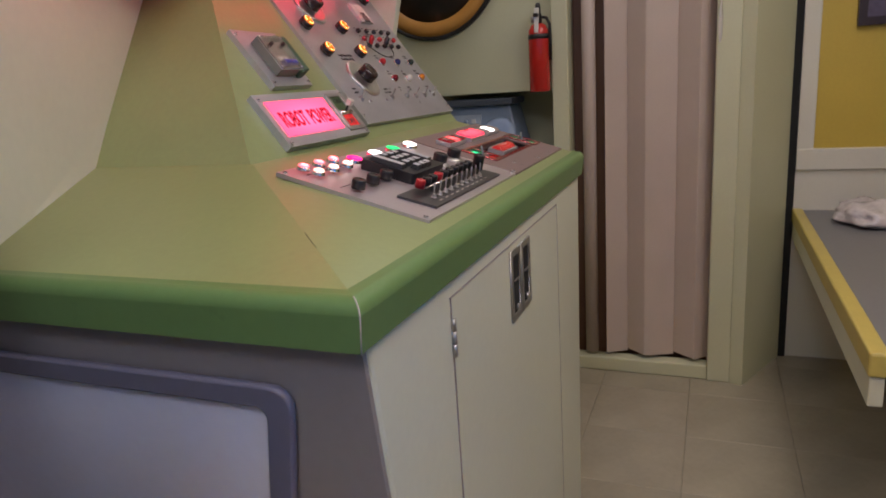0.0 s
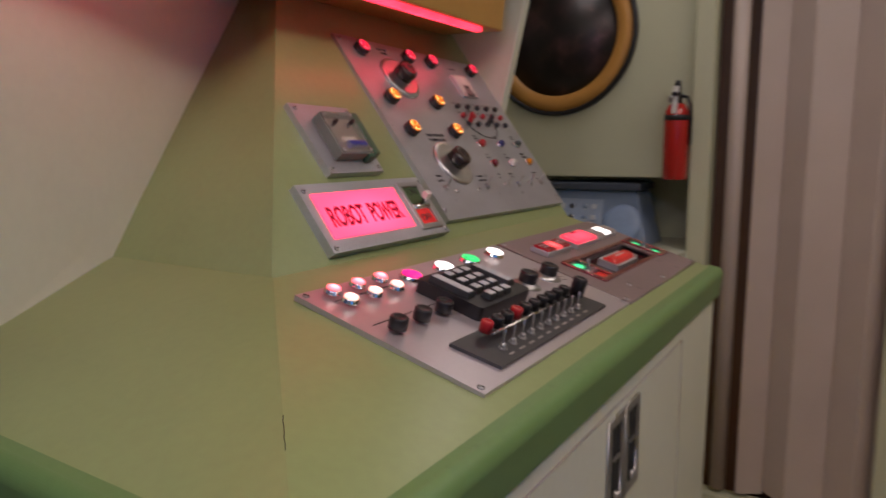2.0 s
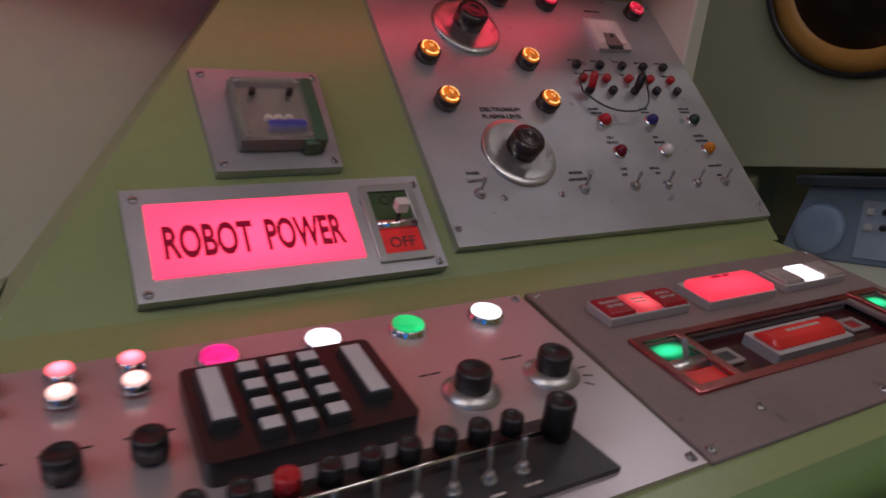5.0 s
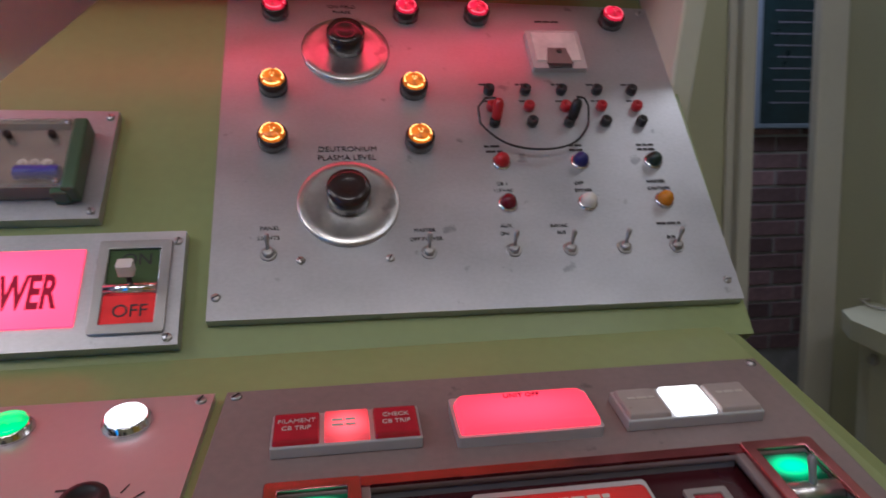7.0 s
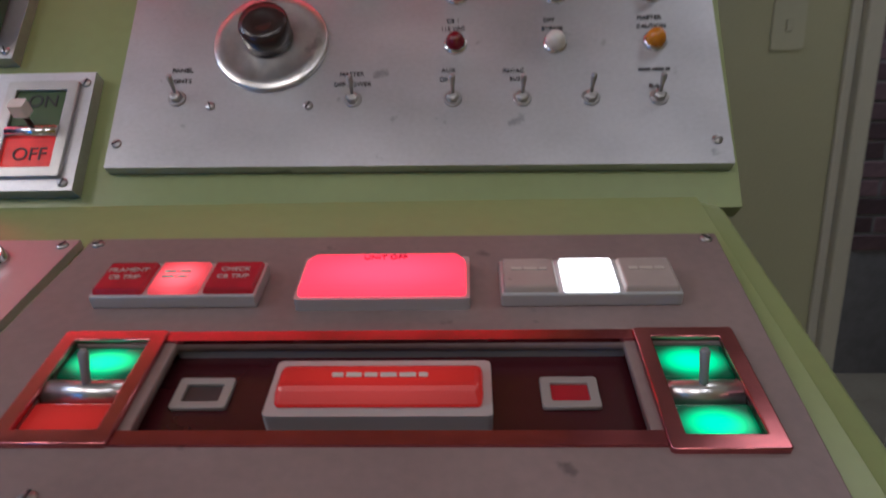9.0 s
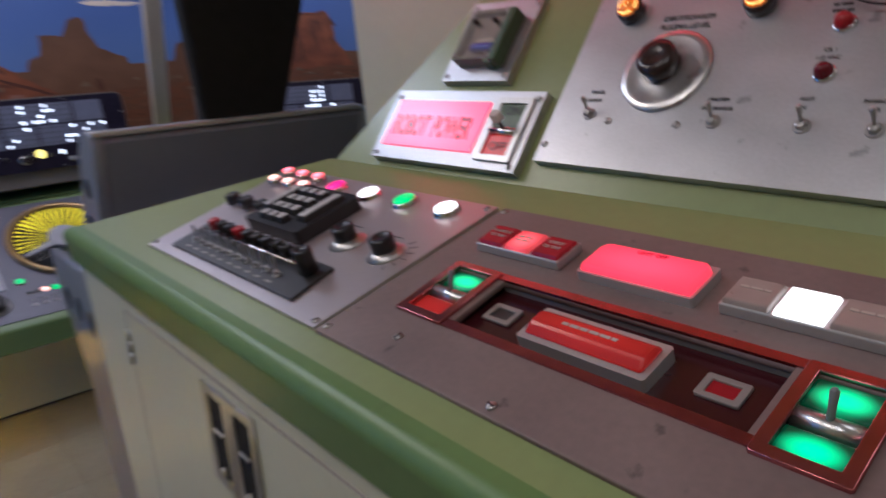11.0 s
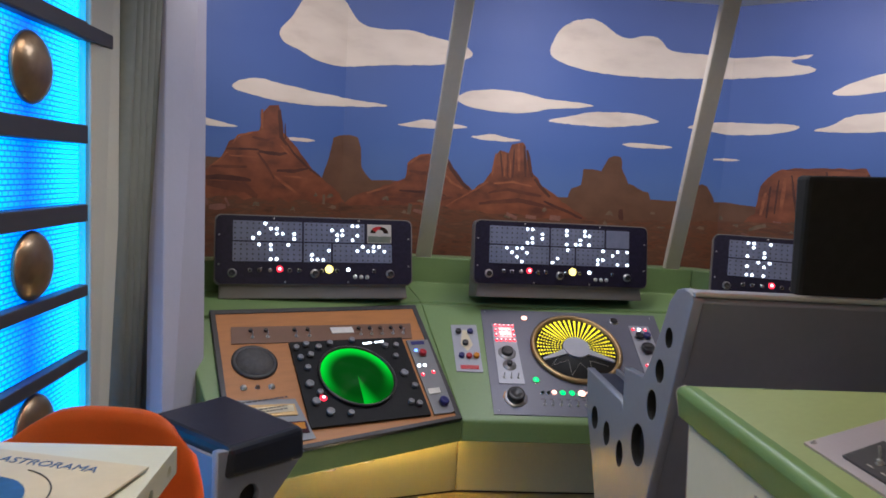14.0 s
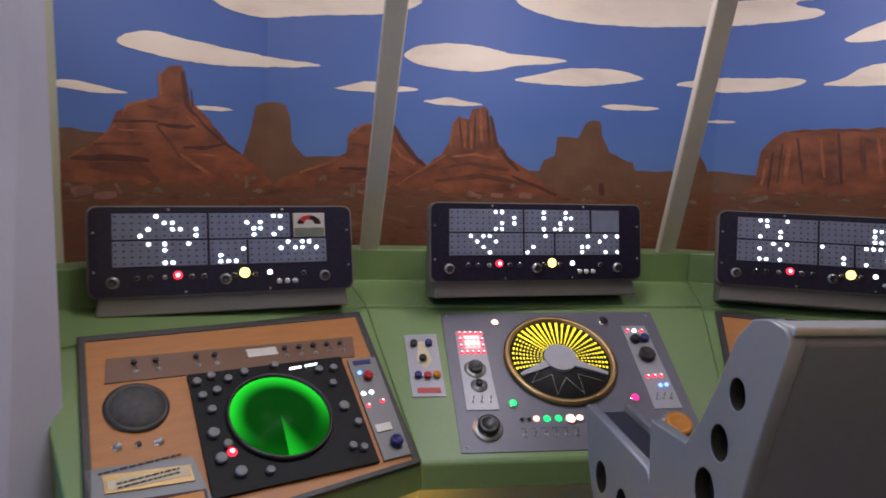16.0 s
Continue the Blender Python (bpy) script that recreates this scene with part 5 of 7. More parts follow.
box(bm, 0.098, 0.111, 0.018, 0.1, 0, 0.0235, 0, 0.0025)
box(bm, 0.088, 0.103, 0.016, 0.027, 0, 0.018, 0, 0.002)
part("end_block", bm, paint("moss_green_plastic", (0.045, 0.1, 0.05), 0.4, vary=0.15, scale=30, bump=0.04), GAUGE, "moss green end block")
part("gauge_board", box(build(), 0.032, 0.098, 0.028, 0.095, 0.008, 0.0095), paint("tan_circuit_board", (0.17, 0.13, 0.105), 0.4, vary=0.3, scale=60), GAUGE)
part("blue_coil", turned(build(), [(0.0062, -0.019), (0.0068, -0.017), (0.0068, 0.017), (0.0062, 0.019)], 16, 0, Matrix.Translation((0.074, 0.041, 0.0155)) @ Matrix.Rotation(radians(90), 4, "Y")), paint("blue_violet_wrap", (0.04, 0.05, 0.3), 0.3, vary=0.1, scale=40), GAUGE, "blue wound coil")
for k in range(3):
    part("pale_ring", turned(build(), [(0.0045, 0.0), (0.0045, 0.0035), (0.0028, 0.0035), (0.0028, 0.0)], 14, 0, at(0.058 + 0.0105 * k, 0.054, 0.0095)), WHITE_PLASTIC, GAUGE)
COVER = part("clear_cover", prism(build(), round_rect(0.027, 0.0975, 0.023, 0.1, 0.002, 2), 0.019, 0.0215, 0, 0.0006, seg=1), CLEAR_COVER, GAUGE, "clear scratched plastic cover")
COVER.visible_shadow = False
for x in (0.045, 0.083):
    part("terminal", turned(build(), [(0.0036, 0.01), (0.0036, 0.026), (0.0028, 0.0275), (0.0018, 0.0275), (0.0018, 0.024), (0, 0.024)], 14, 0, at(x, 0.079)), DARK_BROWN, GAUGE, "dark terminal")
for x, y in ((0.0315, 0.0275), (0.0935, 0.0275), (0.0315, 0.0955), (0.0935, 0.0955)):
    place(SMALL_SCREW, GAUGE, x, y, 0.0215)
for x, y in ((0.004, 0.122), (0.008, 0.008), (0.122, 0.12), (0.119, 0.008)):
    place(SCREW, GAUGE, x, y, 0, 800 * x + 20)

# desk panel with keypad and levers
DKM = plane_pose((0, 0.049, 1.0725), (1, 0, 0), (0, 0.235, 0.071))
bm = build()
prism(bm, [(0.159, 0.0), (0.607, 0.0), (0.619, 0.2445), (0.1515, 0.2465)], -0.0065, 0, 0, 0.0012, seg=1)
DESKP = part("keypad_panel", bm, LIGHT_PANEL, CONSOLE, "grey-white desk panel with keypad, lamps and levers", m=DKM)
for x, y in ((0.1665, 0.009), (0.1605, 0.238), (0.610, 0.2365), (0.600, 0.008)):
    place(SCREW, DESKP, x, y, 0, 700 * x)
SMALL_LAMP = lamp_mesh(LIT_WARM, 0.0085)
SMALL_RED = lamp_mesh(LIT_LAMP_RED, 0.0085)
for k in range(3):
    place(SMALL_LAMP, DESKP, 0.190 + 0.0435 * k, 0.199, 0.004, label="lit white lamp")
    place(SMALL_RED, DESKP, 0.190 + 0.0435 * k, 0.2255, 0.004, label="lit red lamp")
    bars(DESKP, 0.19 + 0.0435 * k, 0.213, 0.018, 1, 0.0022, seed=50 + k)
for x, mat, lab in ((0.334, LIT_MAGENTA, "lit magenta lamp"), (0.413, LIT_WHITE, "lit white lamp"), (0.487, LIT_GREEN, "lit green lamp"), (0.564, LIT_WHITE, "lit white lamp")):
    place(lamp_mesh(mat, 0.0138), DESKP, x, 0.2165, 0, label=lab)
SMALL_KNOB = knob_mesh(0.0105, 0.018)
for k, x in enumerate((0.187, 0.233, 0.278)):
    place(SMALL_KNOB, DESKP, x, 0.129, 0, 20 * k)
    bars(DESKP, x + 0.002, 0.151, 0.03, 1, 0.0014, seed=60 + k)
LARGE_KNOB = knob_mesh(0.0135, 0.021, None, 0.0225)
for k, x in enumerate((0.494, 0.567)):
    place(LARGE_KNOB, DESKP, x, 0.122, 0, 30 * k)
    bars(DESKP, x - 0.018, 0.152, 0.02, 1, 0.0014, seed=64 + k)
bm = build()
for k in range(6):
    a = radians(-75 + 22 * k)
    box(bm, -0.0004, 0.0004, 0.026, 0.034, 0, 0.0004, 0, 0, at(0.567, 0.122) @ Matrix.Rotation(a - radians(60), 4, "Z"))
part("knob_scale", bm, INK, DESKP, m=at(0, 0, 0.0003))
KP = part("keypad", prism(build(), round_rect(0.302, 0.4365, 0.0915, 0.1885, 0.006), 0, 0.018, 0, 0.005), BLACK, DESKP, "black keypad box with pale keys")
KEY_SIDE = paint("black_keycap_side", (0.02, 0.02, 0.021), 0.5, vary=0.1, scale=40)
cap = build()
solid(cap, [(-0.0086, -0.0078, 0), (0.0086, -0.0078, 0), (0.0086, 0.0078, 0), (-0.0086, 0.0078, 0)], [(-0.0068, -0.006, 0.008), (0.0068, -0.006, 0.008), (0.0068, 0.006, 0.008), (-0.0068, 0.006, 0.008)], bevel=0.0012)
box(cap, -0.0062, 0.0062, -0.0054, 0.0054, 0.0078, 0.0088, 1, 0.0006)
CAP = mesh_of("key", cap, [KEY_SIDE, KEY_WHITE])
for i in range(3):
    for j in range(4):
        place(CAP, KP, 0.343 + 0.0205 * i, 0.1065 + 0.0205 * j, 0.0175)
for x, y0, y1 in ((0.3185, 0.116, 0.178), (0.4165, 0.112, 0.176)):
    bm = build()
    solid(bm, [(x - 0.01, y0, 0.017), (x + 0.01, y0, 0.017), (x + 0.01, y1, 0.017), (x - 0.01, y1, 0.017)], [(x - 0.008, y0 + 0.002, 0.025), (x + 0.008, y0 + 0.002, 0.025), (x + 0.008, y1 - 0.002, 0.025), (x - 0.008, y1 - 0.002, 0.025)], bevel=0.0012)
    box(bm, x - 0.0066, x + 0.0066, y0 + 0.0035, y1 - 0.0035, 0.0245, 0.0258, 1, 0.0006)
    part("wide_key", bm, [KEY_SIDE, KEY_WHITE], KP)
RAIL = part("lever_plate", prism(build(), [(0.219, 0.0145), (0.5425, 0.0155), (0.535, 0.0745), (0.212, 0.0765)], 0, 0.004, 0, 0.001, seg=1), RAIL_DARK, DESKP, "dark engraved plate with small levers")
LEVER = toggle_mesh(0.55, 8)
KNOB_R, KNOB_B = knob_mesh(0.0078, 0.017, RED_PLASTIC, seg=16), knob_mesh(0.0078, 0.017, None, seg=16)
for k in range(10):
    place(LEVER, RAIL, 0.259 + 0.0245 * k, 0.036, 0.004, name="lever")
    place(KNOB_R if k in (0, 3) else KNOB_B, RAIL, 0.266 + 0.0247 * k, 0.0645, 0.006, name="button")
    bars(RAIL, 0.259 + 0.0245 * k, 0.0235, 0.012, 1, 0.002, z=0.0042, mat=PALE_INK, seed=70 + k)
place(knob_mesh(0.0105, 0.03, None, seg=20), RAIL, 0.519, 0.0555, 0.004)
tube(b := build(), [(0.258, 0.052, 0.014), (0.51, 0.052, 0.014)], 0.0016, 8)
part("rail_bar", b, CHROME, RAIL)

# taupe robot switch panel
bm = curve_plate([(0.6125, 0.0), (1.0505, 0.001), (1.0605, 0.2435), (0.6285, 0.2445)], [[(0.7275, 0.066), (0.9785, 0.066), (0.9785, 0.1335), (0.7275, 0.1335)], [(0.669, 0.0635), (0.717, 0.0635), (0.717, 0.133), (0.669, 0.133)], [(0.989, 0.061), (1.0315, 0.061), (1.0315, 0.133), (0.989, 0.133)]], 0.0065, 0.001)
TAUPE = part("switch_panel", bm, BROWN_PANEL, CONSOLE, "taupe painted switch panel with lit red and green windows", m=DKM)
bm = build()
box(bm, 0.723, 0.982, 0.061, 0.139, -0.0145, -0.012)
part("recess", bm, MAROON, TAUPE, "dark maroon recess")
# steel trim; the red it reflects from the lit lenses is part of its colour
bm = build()
for a in (((0.7225, 0.0585), (0.9835, 0.0585), (0.9835, 0.0672), (0.7225, 0.0672)), ((0.7225, 0.1325), (0.9835, 0.1325), (0.9835, 0.1405), (0.7225, 0.1405))):
    prism(bm, list(a), -0.001, 0.0018, 0, 0.0006, seg=1)
part("recess_trim", bm, paint("red_anodised_trim", (0.5, 0.13, 0.15), 0.17, metal=0.95, vary=0.15, scale=30), TAUPE, "steel trim with a red reflection in its colour")
part("recess_wall", box(build(), 0.727, 0.979, 0.1335, 0.136, -0.0125, -0.0015), GREY_METAL, TAUPE)
for x in (0.751, 0.945):
    bm = curve_plate(round_rect(x - 0.0145, x + 0.0145, 0.093, 0.114, 0.001, 1), [round_rect(x - 0.0105, x + 0.0105, 0.0965, 0.1105, 0.001, 1)], 0.003, 0.0006)
    rim = part("square_window", bm, GREY_BROWN, TAUPE, "small brown-rimmed square window", m=at(0, 0, -0.009))
    part("window_pane", box(build(), x - 0.0105, x + 0.0105, 0.0965, 0.1105, -0.0028, -0.0018), DIM_RED if x > 0.9 else RAIL_DARK, rim)
bm = build()
prism(bm, round_rect(0.79, 0.904, 0.0785, 0.1185, 0.003), -0.012, -0.001, 0, 0.0015)
BAR = part("bar_button", bm, SEAT_EDGE, TAUPE, "long red push bar in a steel frame")
part("bar_lens", solid(build(), [(0.7935, 0.0825, -0.001), (0.9005, 0.0825, -0.001), (0.9005, 0.1145, -0.001), (0.7935, 0.1145, -0.001)], [(0.796, 0.092, 0.007), (0.898, 0.092, 0.007), (0.898, 0.106, 0.007), (0.796, 0.106, 0.007)], bevel=0.003), LIT_DEEP, BAR, "glowing deep red lens")
bars(BAR, 0.848, 0.099, 0.05, 1, 0.003, z=0.0071, mat=PALE_INK, seed=3)


def lit_row(x0, x1, y0, y1, lenses, label, height=0.009):
    bm = build()
    box(bm, x0, x1, y0, y1, 0, height, 0, 0.0012)
    row = part("button_bank", bm, SEAT_EDGE, TAUPE, label)
    w = (x1 - x0) / len(lenses)
    for k, (mat, txt) in enumerate(lenses):
        a, b = x0 + w * k + 0.0012, x0 + w * (k + 1) - 0.0012
        part("lens", solid(build(), [(a, y0 + 0.0015, height - 0.001), (b, y0 + 0.0015, height - 0.001), (b, y1 - 0.0015, height - 0.001), (a, y1 - 0.0015, height - 0.001)], [(a + 0.001, y0 + 0.0035, height + 0.0035), (b - 0.001, y0 + 0.0035, height + 0.0035), (b - 0.001, y1 - 0.0035, height + 0.0035), (a + 0.001, y1 - 0.0035, height + 0.0035)], bevel=0.0012), mat, row)
        if isinstance(txt, str):
            for q, line in enumerate(txt.split("/")):
                word(row, line, (a + b) / 2, (y0 + y1) / 2 + 0.005 - 0.0075 * q, 0.0056, height + 0.0037, PALE_INK)
        elif txt:
            bars(row, (a + b) / 2, (y0 + y1) / 2 + 0.003, w * 0.6, txt, 0.0026, 0.0055, height + 0.0037, PALE_INK, 80 + k)
    return row


UNLIT = paint("unlit_cream_lens", (0.36, 0.3, 0.27), 0.3, vary=0.1, scale=40)
lit_row(0.665, 0.766, 0.1645, 0.2, ((DIM_RED, "FILAMENT/CB TRIP"), (LIT_RED, 2), (DIM_RED, "CHECK/CB TRIP")), "row of three red legend buttons")
lit_row(0.912, 1.0175, 0.1635, 0.2, ((UNLIT, 1), (LIT_WHITE, 0), (UNLIT, 1)), "row of three white legend buttons")
bm = build()
prism(bm, round_rect(0.7895, 0.8935, 0.161, 0.2055, 0.002, 2), 0, 0.0085, 0, 0.0012)
WIDE = part("wide_button", bm, SEAT_EDGE, TAUPE, "wide glowing pink push bar in a steel frame")
o = [(0.791, 0.1625), (0.892, 0.1625), (0.892, 0.1965), (0.8865, 0.204), (0.7965, 0.204), (0.791, 0.1965)]
part("wide_lens", solid(build(), [(x, y, 0.008) for x, y in o], [(0.8415 + (x - 0.8415) * 0.97, 0.1835 + (y - 0.1835) * 0.86, 0.0145) for x, y in o], bevel=0.002), LIT_WIDE, WIDE, "glowing pink lens")
word(WIDE, "UNIT OFF", 0.8415, 0.1955, 0.0062, 0.0149, RED_INK)


# steel of the switch rims, coloured with the red that they reflect
RIM_RED_REFLECTION = paint("red_tinted_steel_rim", (0.56, 0.17, 0.18), 0.18, metal=0.95, vary=0.15, scale=30)


def rocker(x0, x1, y0, y1, back, front, label):
    """A square well with two lit windows, a steel roller and a thin lever."""
    bm = curve_plate(round_rect(x0, x1, y0, y1, 0.001, 1), [round_rect(x0 + 0.007, x1 - 0.007, y0 + 0.0075, y1 - 0.0065, 0.001, 1)], 0.004, 0.0008)
    well = part("rocker_switch", bm, RIM_RED_REFLECTION, TAUPE, label, m=at(0, 0, 0.0035))
    ym = (y0 + y1) / 2
    for a, b, mat in ((ym + 0.008, y1 - 0.006, back), (y0 + 0.006, ym - 0.008, front)):
        part("window", solid(build(), [(x0 + 0.004, a, -0.012), (x1 - 0.004, a, -0.012), (x1 - 0.004, b, -0.012), (x0 + 0.004, b, -0.012)], [(x0 + 0.007, a + 0.002, -0.005), (x1 - 0.007, a + 0.002, -0.005), (x1 - 0.007, b - 0.002, -0.005), (x0 + 0.007, b - 0.002, -0.005)], bevel=0.002), mat, well)
    part("well_floor", box(build(), x0 + 0.002, x1 - 0.002, y0 + 0.002, y1 - 0.002, -0.02, -0.0125), RAIL_DARK, well)
    part("roller", turned(build(), [(0.0075, -(x1 - x0) / 2 + 0.007), (0.0075, (x1 - x0) / 2 - 0.007)], 20, 0, Matrix.Translation(((x0 + x1) / 2, ym, -0.009)) @ Matrix.Rotation(radians(90), 4, "Y")), DIAL_METAL, well)
    bm = build()
    turned(bm, [(0.0026, -0.006), (0.0023, 0.008), (0.0028, 0.0185), (0.0014, 0.0205)], 10, 0, Matrix.Translation(((x0 + x1) / 2, ym, -0.004)) @ Matrix.Rotation(radians(-24), 4, "X"))
    part("lever", bm, GREY_METAL, well)


rocker(0.664, 0.722, 0.0585, 0.1395, LIT_GREEN_DIM, LIT_DEEP, "steel framed switch with green and red windows")
rocker(0.984, 1.0365, 0.0555, 0.1395, LIT_GREEN_DIM, LIT_GREEN_DIM, "steel framed switch with two green windows")
for x, y in ((0.635, 0.2375), (1.053, 0.2365), (1.043, 0.008), (0.62, 0.0085), (0.83, 0.0085), (0.7, 0.03)):
    place(SCREW, TAUPE, x, y, 0, 640 * x)


# ---- flight deck under the windows ----
DECK = thing("flight_console", "three-sided green flight console with a cream base", "flight console")
TH = radians(30.5)
X0, YF, YM = -1.544, -0.214, 0.308
MITRE = math.tan(TH / 2)
LEFT_DIR, LEFT_AWAY = Vector((math.sin(TH), -math.cos(TH), 0)), Vector((-math.cos(TH), -math.sin(TH), 0))


def deck_point(side, d, z, far):
    """A point d behind the front edge. side 0: middle section; -1, 1: the wings. far: at the wing's outer end."""
    if side == 0 or not far:
        y = YF - d * MITRE
        y = y if (side <= 0) else 2 * YM - y
        return Vector((X0 - d, y, z))
    p = Vector((X0, YF, 0)) + LEFT_DIR * 0.935 + LEFT_AWAY * d
    if side > 0:
        p.y = 2 * YM - p.y
    return Vector((p.x, p.y, z))


def deck_piece(name, profile, mat, side, label="", bevel=0.006):
    """A solid with the profile (distance behind the front edge, height), run along one section and mitred."""
    bm = build()
    if side == 0:
        a = [deck_point(-1, d, z, False) for d, z in profile]
        b = [deck_point(1, d, z, False) for d, z in profile]
    else:
        a = [deck_point(side, d, z, True) for d, z in profile]
        b = [deck_point(side, d, z, False) for d, z in profile]
    solid(bm, a, b, 0, bevel)
    return part(name, bm, mat, DECK, label)


for side in (-1, 0, 1):
    deck_piece("desk_slab", [(0.0, 0.368), (0.0, 0.452), (0.012, 0.462), (0.57, 0.802), (0.6, 0.806), (0.6, 0.7), (0.2, 0.368)], DECK_GREEN, side)
    deck_piece("shelf", [(0.598, 0.70), (0.598, 0.815), (0.86, 0.86), (0.86, 0.995), (0.93, 0.995), (1.02, 0.99), (1.02, 0.7)], DECK_GREEN, side)
# base boards: the middle one, and two that turn away less than the desk does, over a dark toe gap
BASE_A, BASE_B = Vector((-1.861, -0.188, 0)), Vector((-1.861, 0.804, 0))
WING_A, WING_B = Vector((0.285, -0.958, 0)), Vector((0.285, 0.958, 0))
for low, high, mat, name, back in ((0.012, 0.44, CREAM, "base_board", 0.0), (0.0, 0.012, BLACK, "toe_gap", 0.012)):
    for a, b in ((BASE_A + Vector((0, 0.002, 0)), BASE_B - Vector((0, 0.002, 0))), (BASE_A + WING_A * 1.15, BASE_A + WING_A * 0.002), (BASE_B + WING_B * 0.002, BASE_B + WING_B * 1.15)):
        d = (b - a).normalized()
        away = Vector((-d.y, d.x, 0))
        ring = [a + away * back, b + away * back, b + away * 0.05, a + away * 0.05]
        part(name, solid(build(), [(p.x, p.y, low) for p in ring], [(p.x, p.y, high) for p in ring]), mat, DECK)
bm = build()
tube(bm, [BASE_A + WING_A * 0.03 + Vector((0.012, 0.004, 0.28)), BASE_A + WING_A * 0.74 + Vector((0.012, 0.004, 0.246))], 0.007, 8)
part("light_strip", bm, LIT_STRIP_WARM, DECK, "glowing amber strip under the desk edge")

# middle dial panel
CDM = plane_pose((-1.57, -0.084, 0.4745), (0, 1, 0), (-0.53, 0, 0.325))
MID = part("dial_panel", prism(build(), [(0, 0), (0.826, 0), (0.836, 0.62), (-0.008, 0.615)], -0.008, 0, 0, 0.002, seg=1), DECK_GREY, DECK, "blue-grey instrument panel round a big yellow dial", m=CDM)
bm = build()
turned(bm, [(0.205, 0), (0.207, 0.014), (0.198, 0.02), (0.186, 0.016), (0.184, 0.001)], 64)
RING = part("dial_ring", bm, BRASS, MID, "brass ring of the big dial", m=at(0.4055, 0.375))
part("dial_face", turned(build(), [(0.186, 0), (0.186, 0.005), (0, 0.0052)], 64), paint("matt_black_dial", (0.008, 0.008, 0.008), 0.7, vary=0.2, scale=30), RING)
bm = build()
for k in range(27):
    a = radians(-104 + 208 * k / 26)
    for j in range(9):
        r0, ln = 0.066 + 0.0128 * j, 0.006 if abs(k - 13) > 6 else 0.0122
        w = 0.0011 + 0.00042 * j
        box(bm, -w, w, r0, r0 + ln, 0.0052, 0.0068, 0, 0, Matrix.Rotation(-a, 4, "Z"))
part("dial_light", bm, LIT_DIAL, RING, "glowing yellow spokes of the dial")
bm = build()
for k in range(7):
    a, b2 = radians(128 + 17 * k), radians(128 + 17 * (k + 1))
    r1, r2 = (0.085, 0.165) if k % 2 else (0.165, 0.085)
    tube(bm, [(r1 * math.sin(a), r1 * math.cos(a), 0.006), (r2 * math.sin(b2), r2 * math.cos(b2), 0.006)], 0.0008, 6)
part("dial_zigzag", bm, PALE_INK, RING, "pale zigzag line")
bm = build()
prism(bm, circle(0, 0, 0.06, 40), 0.005, 0.018, 0, 0.002)
for a in (-115, 115):
    prism(bm, [(-0.016, 0.05), (0.016, 0.05), (0.006, 0.175), (-0.006, 0.175)], 0.006, 0.014, 0, 0.002, Matrix.Rotation(radians(-a), 4, "Z"), seg=1)
part("dial_hub", bm, paint("pale_lilac_hub", (0.4, 0.4, 0.45), 0.4, vary=0.06, scale=20), RING, "pale grey hub with two arms")
BIGLAMP = {m.name: lamp_mesh(m, 0.014) for m in (LIT_GREEN, LIT_WARM, LIT_LED_RED, LIT_MAGENTA)}


def led_mesh(mat, r=0.006):
    bm = build()
    turned(bm, [(r * 1.3, 0), (r * 1.3, 0.002), (r, 0.003), (r * 0.9, 0.006), (r * 0.5, 0.008), (0, 0.0085)], 12)
    if mat == LIT_LED_RED:
        turned(bm, [(r * 0.62, 0.0078), (r * 0.5, 0.0088), (0, 0.0094)], 10, 1)
    return mesh_of("led", bm, [mat, LIT_RED_HOT])


LED_R, LED_W, LED_B, LED_G, LED_Y = led_mesh(LIT_LED_RED), led_mesh(LIT_LED_WHITE), led_mesh(LIT_LED_BLUE), led_mesh(LIT_GREEN, 0.01), led_mesh(LIT_YELLOW, 0.014)
STRIP_GREY = paint("pale_grey_plate", (0.34, 0.34, 0.38), 0.42, metal=0.2, vary=0.06, scale=9)
STRIP = part("side_plate", prism(build(), [(0.036, 0.16), (0.146, 0.16), (0.138, 0.515), (0.036, 0.515)], 0, 0.004, 0, 0.0015, seg=1), STRIP_GREY, MID, "pale plate with a block of red lights")
for i in range(5):
    for j in range(4):
        place(LED_R, STRIP, 0.05 + 0.02 * i, 0.412 + 0.031 * j, 0.003)
part("light_block", box(build(), 0.064, 0.122, 0.43, 0.492, 0.004, 0.0075, bevel=0.002), glow("pale_red_block", (1.0, 0.3, 0.28), 2.2), STRIP)
place(knob_mesh(0.026, 0.022, BLACK, 0.04), STRIP, 0.088, 0.335, 0.004)
place(knob_mesh(0.012, 0.022, BLACK, 0.03), STRIP, 0.091, 0.262, 0.004)
for k in range(3):
    place(TOGGLE, STRIP, 0.062 + 0.03 * k, 0.195, 0.004)
STRIP2 = part("side_plate", prism(build(), [(0.688, 0.15), (0.79, 0.15), (0.785, 0.54), (0.69, 0.54)], 0, 0.004, 0, 0.0015, seg=1), STRIP_GREY, MID, "pale plate with red and blue lights")
for k, (mesh, x, y) in enumerate(((LED_R, 0.706, 0.515), (LED_W, 0.733, 0.514), (LED_R, 0.762, 0.513), (LED_R, 0.712, 0.29), (LED_R, 0.737, 0.291), (LED_R, 0.762, 0.292), (LED_B, 0.745, 0.25), (LED_B, 0.768, 0.252))):
    place(mesh, STRIP2, x, y, 0.004)
place(knob_mesh(0.018, 0.02), STRIP2, 0.72, 0.465, 0.004)
place(knob_mesh(0.017, 0.02, BLUE_PLASTIC), STRIP2, 0.757, 0.468, 0.004)
place(knob_mesh(0.03, 0.024), STRIP2, 0.738, 0.385, 0.004)
